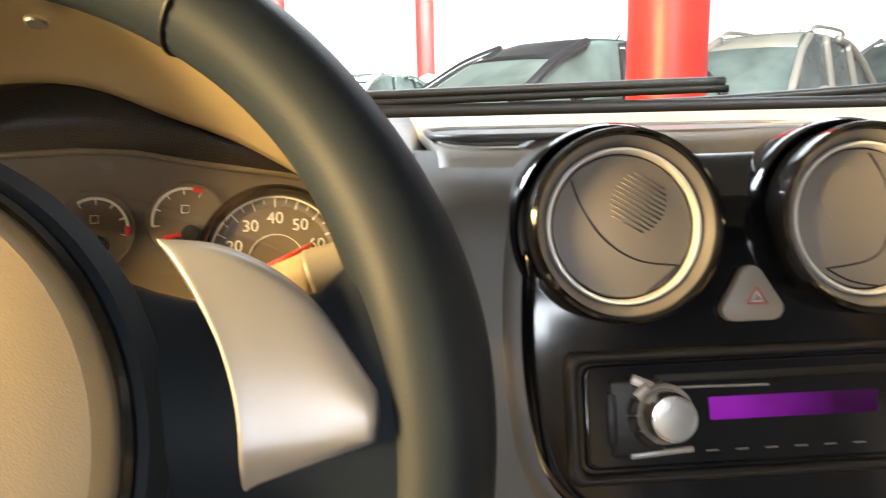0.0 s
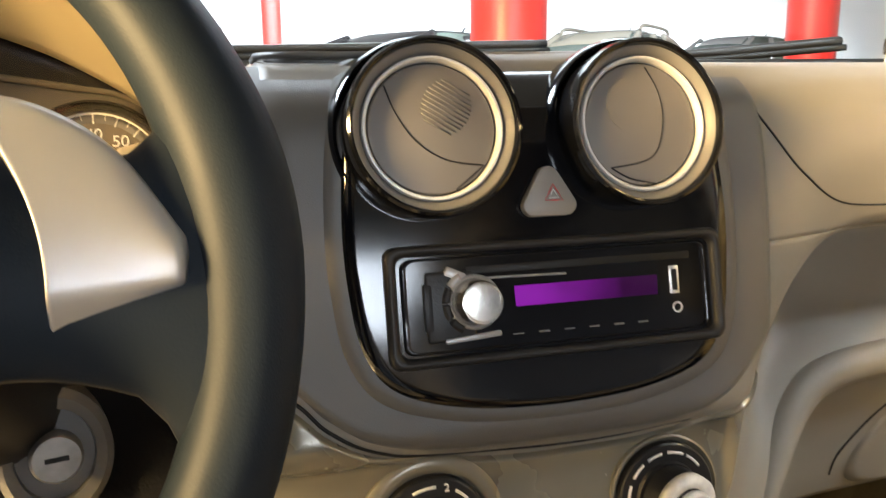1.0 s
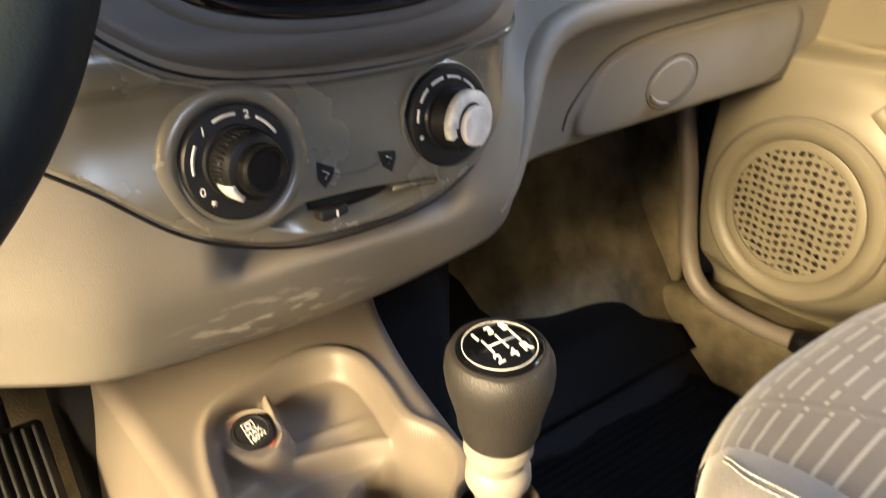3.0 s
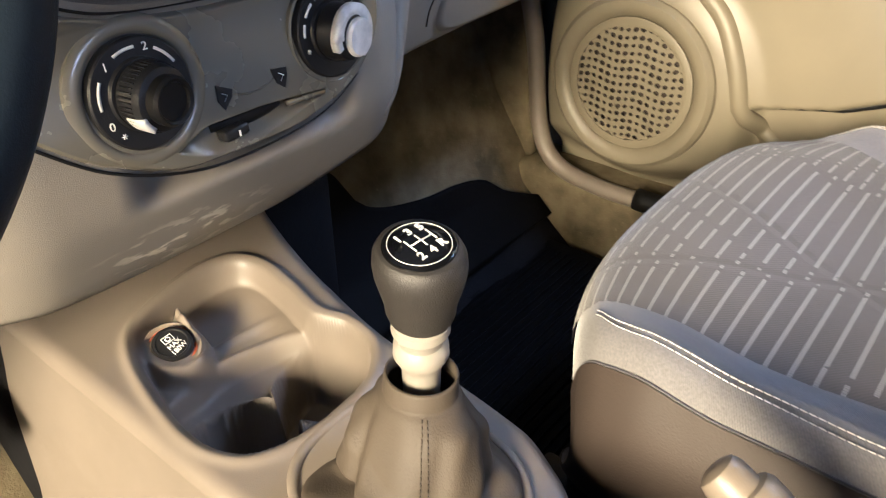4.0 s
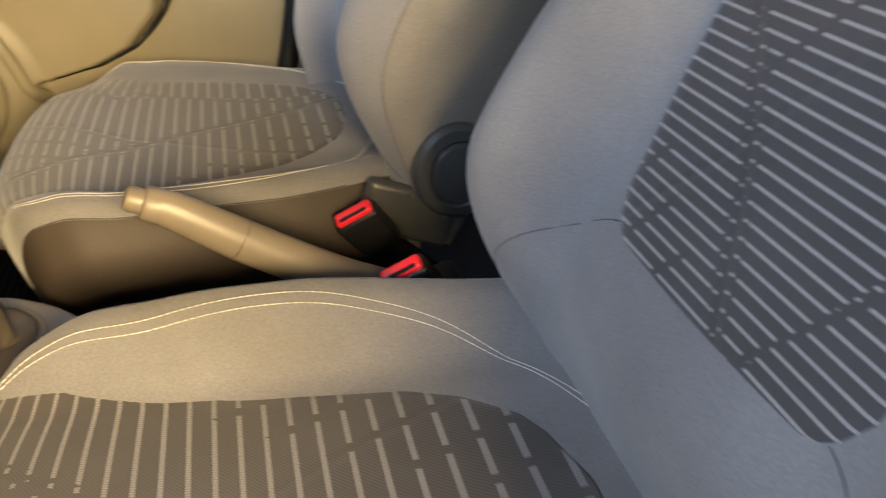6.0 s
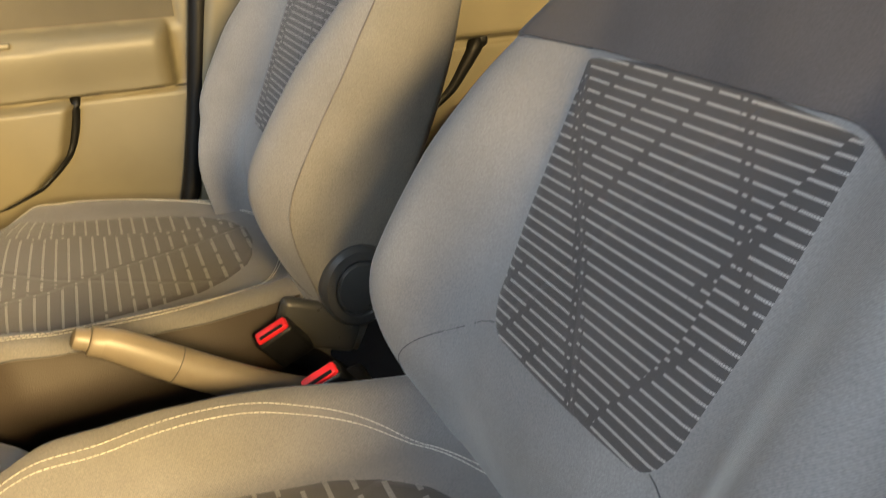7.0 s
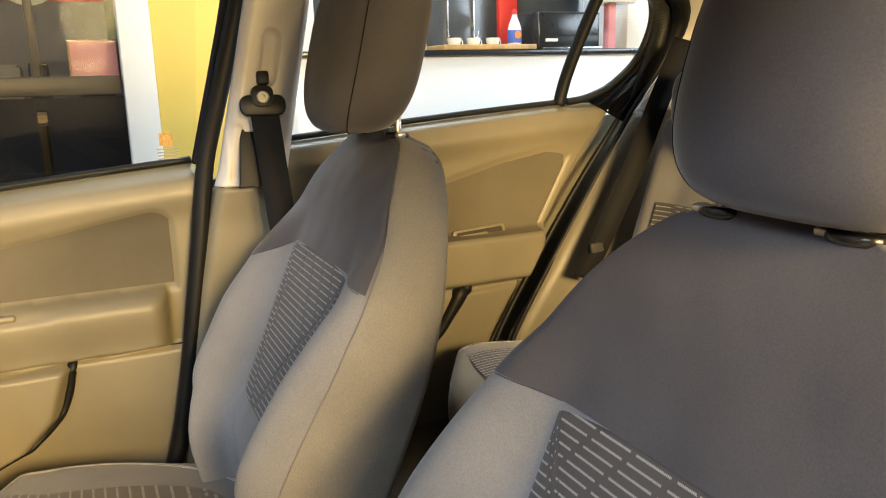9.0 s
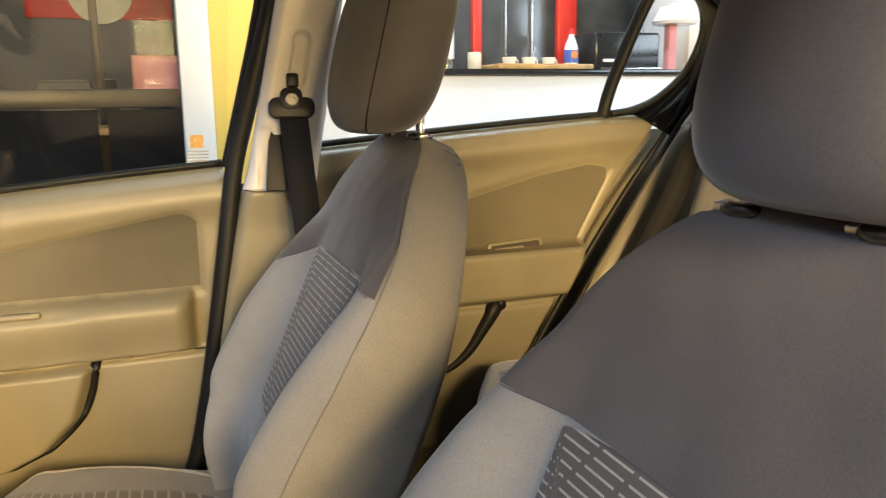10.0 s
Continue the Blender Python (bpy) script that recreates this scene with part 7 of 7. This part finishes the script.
for y in (-1.55, -1.905, -2.45, -2.66):
    part("joint_bar", rbox((.03, .015, 4.4), .003, 1, pose(4.51, y, 2.2)), STEEL, backg)
for y, w in ((-2.20, .075), (-2.91, .16)):
    part("red_post", rbox((.06, w, 4.4), .02, 2, pose(4.45, y, 2.2)), COLUMN_RED, backg)
part("white_pier", rbox((.5, .7, 4.4), .01, 2, pose(3.75, -3.62, 2.2)), WALL_WHITE, backg, "white pier")
part("side_pier", rbox((.3, .45, 4.4), .01, 2, pose(4.35, -1.15, 2.2)), WALL_WHITE, backg, "white pier")
CT = 1.278
cx = RX + .06
flask = thing("vacuum_flask", (cx + .1, -1.557, CT), "steel vacuum flask with black lid", "flask")
part("body", lathe([(.045, 0), (.047, .01), (.047, .27), (.040, .29)], pose(cx + .1, -1.557, CT), 32), STEEL, flask)
part("lid", lathe([(.038, .29), (.040, .30), (.038, .345), (.03, .355), (0, .356)], pose(cx + .1, -1.557, CT), 32), BLACK, flask)
part("band", lathe([(.0475, .06), (.0478, .07), (.0478, .24), (.0475, .25)], pose(cx + .1, -1.557, CT), 32, False), CHINA, flask)
jar = thing("jar", (cx, -1.687, CT), "small round cream ceramic jar", "jar")
part("body", lathe([(.034, 0), (.037, .006), (.037, .085), (.034, .092), (0, .092)], pose(cx, -1.687, CT), 28), CARD, jar)
tray_ob = thing("tray", (cx, -2.065, CT), "honey wood serving tray", "tray")
part("base", rbox((.26, .56, .010), .004, 2, pose(cx + .02, -2.065, CT + .006)), WOOD, tray_ob)
for dx in (-.125, .165):
    part("rim", rbox((.012, .57, .028), .004, 2, pose(cx + dx, -2.065, CT + .014)), WOOD, tray_ob)
for dy in (-.285, .285):
    part("rim", rbox((.29, .012, .028), .004, 2, pose(cx + .02, -2.065 + dy, CT + .014)), WOOD, tray_ob)
for k, y in enumerate((-1.896, -2.017, -2.14)):
    cup = thing("cup", (cx, y, CT + .011), "white china coffee cup on the tray", "cup", "cups on the tray")
    part("bowl", lathe([(.020, 0), (.024, .004), (.036, .03), (.040, .056), (.0385, .057), (.033, .03), (.020, .008), (0, .007)], pose(cx, y, CT + .011), 28), CHINA, cup)
    solid("ear", *tube([Vector((cx - .0, y - .036 - .016 * math.sin(a), CT + .043 - .016 * math.cos(a))) for a in np.linspace(0, math.pi, 10)], .0035, 8), CHINA, cup)
spoon = thing("spoon", (cx, -2.03, CT + .05), "steel teaspoon leaning in a cup", "spoon")
solid("stem", *tube([Vector((cx, -2.025, CT + .03)), Vector((cx, -2.055, CT + .12))], .0018, 6), STEEL, spoon)
part("bowl", lathe([(0, 0), (.007, .002), (.009, .004)], pose(cx, -2.022, CT + .025), 16), STEEL, spoon)
bottle = thing("bottle", (cx + .03, -2.30, CT + .01), "clear plastic bottle with blue and orange label and red cap", "bottle")
part("body", lathe([(.036, 0), (.040, .008), (.040, .105), (.034, .13), (.016, .175), (.014, .19), (0, .19)], pose(cx + .03, -2.30, CT + .011), 32), CHINA, bottle)
part("label_band", lathe([(.0405, .03), (.0408, .032), (.0408, .100), (.0405, .102)], pose(cx + .03, -2.30, CT + .011), 32, False), surface("blue_label", (0.06, 0.12, 0.45), 0.4, patch=40), bottle)
part("label_spot", lathe([(0, .001), (.022, 0)], facing((cx - .0122, -2.30, CT + .085), (-1, 0, 0)), 20), surface("orange_label", (0.75, 0.22, 0.04), 0.4, patch=40), bottle)
part("cap", lathe([(.0155, .188), (.0155, .208), (.010, .218), (0, .22)], pose(cx + .03, -2.30, CT + .011), 24), RED, bottle)
oven = thing("coffee_machine", (cx + .2, -2.64, CT), "black coffee machine on the counter", "coffee machine")
part("case", rbox((.32, .44, .215), .015, 3, pose(cx + .16, -2.66, CT + .11)), COUNTER_BLACK, oven)
part("panel", rbox((.008, .40, .06), .003, 2, pose(cx - .003, -2.66, CT + .05)), BLACK, oven)
part("maker_plate", rbox((.004, .085, .018), .001, 1, pose(cx - .009, -2.53, CT + .055)), WHITE_INK, oven)
part("drip_tray", rbox((.06, .40, .012), .004, 2, pose(cx - .02, -2.66, CT + .008)), STEEL, oven)
lamp_thing = thing("wall_dispenser", (3.45, -3.15, 1.5), "white wall dispenser on the pier", "dispenser")
part("case", lathe([(.0, 0), (.13, .0), (.14, .02), (.10, .10), (.0, .13)], pose(3.42, -3.10, 1.56), 28), CHINA, lamp_thing)
part("arm", rbox((.06, .06, .30), .01, 2, pose(3.46, -3.10, 1.42)), PINK, lamp_thing)

# ---- parked cars ahead ----


def parked_car(at, heading, paint, label, tall=1.45, length=4.2, rails=False):
    car = thing("parked_car", at, label, "car", "parked cars")
    m = pose(*at) @ pose(0, 0, 0, 0, 0, heading)
    k = length / 4.2
    prof = [(-2.10, .45, .62, .62), (-2.04, .30, .86, .74), (-1.80, .24, .94, .80), (-1.2, .22, .95, .83), (-.4, .22, .93, .84), (.4, .22, .92, .84), (.95, .22, .92, .83), (1.5, .23, .86, .80), (1.95, .27, .74, .72), (2.08, .34, .62, .62), (2.12, .42, .55, .50)]
    secs = []
    for x, z0, z1, hw in prof:
        ring = []
        for j in range(28):
            a = 2 * math.pi * j / 28
            cy, cz = math.copysign(abs(math.cos(a)) ** .45, math.cos(a)), math.copysign(abs(math.sin(a)) ** .55, math.sin(a))
            ring.append(m @ Vector((x * k, hw * cy * (1 - .05 * max(cz, 0)), (z0 + z1) / 2 + (z1 - z0) / 2 * cz)))
        secs.append(ring)
    body = solid("body", *loft(secs), paint, car)
    # glasshouse
    gl = [(-1.85, .90, .92, .70), (-1.50, .90, .92 + (tall - .92) * .50, .68), (-1.15, .90, .92 + (tall - .92) * .83, .65), (-.75, .90, tall - .02, .64), (-.25, .90, tall, .63), (.15, .90, tall - .025, .63), (.55, .90, .92 + (tall - .92) * .68, .65), (.90, .90, .92 + (tall - .92) * .34, .68), (1.22, .88, .92, .70)]
    zc, hc_ = curve([g[0] for g in gl], [g[2] for g in gl]), curve([g[0] for g in gl], [g[3] for g in gl])
    gl = [(x, .90, zc(x), hc_(x)) for x in np.linspace(-1.85, 1.22, 34)]
    secs = []
    for x, z0, z1, hw in gl:
        top = hw - .20 * (z1 - .9)
        r = min(.10, (z1 - z0) * .5)
        half = [(hw, z0)] + [(top - r * .9 + r * math.cos(a), z1 - r * .6 + r * .6 * math.sin(a)) for a in np.linspace(.1, 1.57, 6)] + [(top * .4, z1 + .01)]
        secs.append([m @ Vector((x * k, yy, zz)) for yy, zz in half] + [m @ Vector((x * k, -yy, zz)) for yy, zz in half[::-1]])
    solid("glasshouse", *loft(secs), CAR_GLASS, car, "tinted window glass", crisp=30)
    def rp(x, z, s, inset=0.0):
        hw = float(np.interp(x, [g[0] for g in gl], [g[3] for g in gl]))
        return m @ Vector((x * k, s * (hw - .20 * (z - .9) + .012 - inset), z))
    roof_secs = []
    for x, _, z1, hw in gl:
        if z1 < tall - .20:
            continue
        top = hw - .20 * (z1 - .9)
        roof_secs.append([m @ Vector((x * k, yy, zz)) for yy, zz in ((-top + .015, z1 - .05), (-top + .06, z1 + .005), (-top * .4, z1 + .022), (top * .4, z1 + .022), (top - .06, z1 + .005), (top - .015, z1 - .05))])
    shell(solid("roof", *loft(roof_secs, cap=False, closed=False), paint, car), .02)
    for s in (-1, 1):
        for line in (((1.22, .92), (.90, .92 + (tall - .92) * .34), (.55, .92 + (tall - .92) * .68), (.15, tall - .04)), ((-.30, .92), (-.34, tall - .04)), ((-1.85, .93), (-1.50, .92 + (tall - .92) * .50), (-1.15, .92 + (tall - .92) * .82), (-.75, tall - .05)), ((-1.12, .92), (-1.04, .92 + (tall - .92) * .84))):
            solid("window_pillar", *tube(smooth_path([rp(x, z, s) for x, z in line], 5), .045, 8), paint, car)
        solid("waist_line", *tube([rp(x, .925, s, -.01) for x in np.linspace(-1.8, 1.15, 14)], .018, 8), BLACK, car)
        mir = solid("mirror", *loft([[m @ Vector((.62 * k + .06 * math.cos(a) * f, s * (.78 + .10 * t), .98 + .055 * math.sin(a) * f)) for a in [2 * math.pi * j / 14 for j in range(14)]] for t, f in ((0, .4), (.3, .9), (.8, 1.0), (1.15, .6))]), paint, car)
        part("headlamp", rbox((.30, .34, .15), .06, 3, m @ pose(1.83 * k, s * .52, .66, 0, 14, -s * 22)), CHINA, car)
        part("tail_lamp", rbox((.12, .22, .26), .05, 3, m @ pose(-1.98 * k, s * .62, .80)), RED, car)
        for wx in (1.30, -1.28):
            mwk = m @ pose(wx * k, s * .76, .30, -90 * s, 0, 0)
            tyre = part("tyre", lathe([(.19, -.09), (.28, -.10), (.30, -.06), (.30, .06), (.28, .10), (.19, .09)], mwk, 28, False), TYRE, car)
            part("rim", lathe([(.19, .06), (.17, .085), (.06, .07), (0, .075)], mwk, 24, False), STEEL, tyre)
        if rails:
            rail = [(-1.0, tall - .02), (-.9, tall + .045), (-.3, tall + .060), (.0, tall + .045), (.10, tall - .01)]
            solid("roof_rail", *tube(smooth_path([m @ Vector((x * k, s * .50, z)) for x, z in rail], 5), .020, 8), paint, car)
    part("front_grille", rbox((.05, .70, .14), .02, 2, m @ pose(2.06 * k, 0, .55)), BLACK, car)
    part("rear_plate", rbox((.02, .40, .12), .005, 1, m @ pose(-2.09 * k, 0, .66)), CHINA, car)
    solid("aerial", *tube([m @ Vector((-.9 * k, 0, tall)), m @ Vector((-1.0 * k, 0, tall + .10))], .010, 6), BLACK, car)
    return car


def car_paint(name, c, metal=0.3):
    return surface(name, c, 0.22, metal=metal, patch=2, vary=0.06, coat=0.8)


parked_car((1.45, 7.4, 0), 215, car_paint("black_car_paint", (0.040, 0.036, 0.038)), "black parked sedan with tinted windows", 1.47)
parked_car((4.3, 8.9, 0), 222, car_paint("champagne_car_paint", (0.42, 0.38, 0.31)), "champagne parked estate car with roof rails", 1.62, rails=True)
parked_car((7.9, 11.4, 0), 200, car_paint("silver_car_paint", (0.45, 0.43, 0.42)), "silver parked off-road car with tinted windows", 1.75)
parked_car((-.55, 14.0, 0), 240, car_paint("green_car_paint", (0.05, 0.09, 0.07)), "dark green parked car with tinted windows", 1.42)
parked_car((1.4, 16.5, 0), 235, car_paint("white_car_paint", (0.6, 0.6, 0.58), 0.0), "white parked hatchback with tinted windows", 1.5)
parked_car((4.6, 13.2, 0), 200, car_paint("red_car_paint", (0.40, 0.02, 0.02)), "red parked hatchback with tinted windows", 1.48)
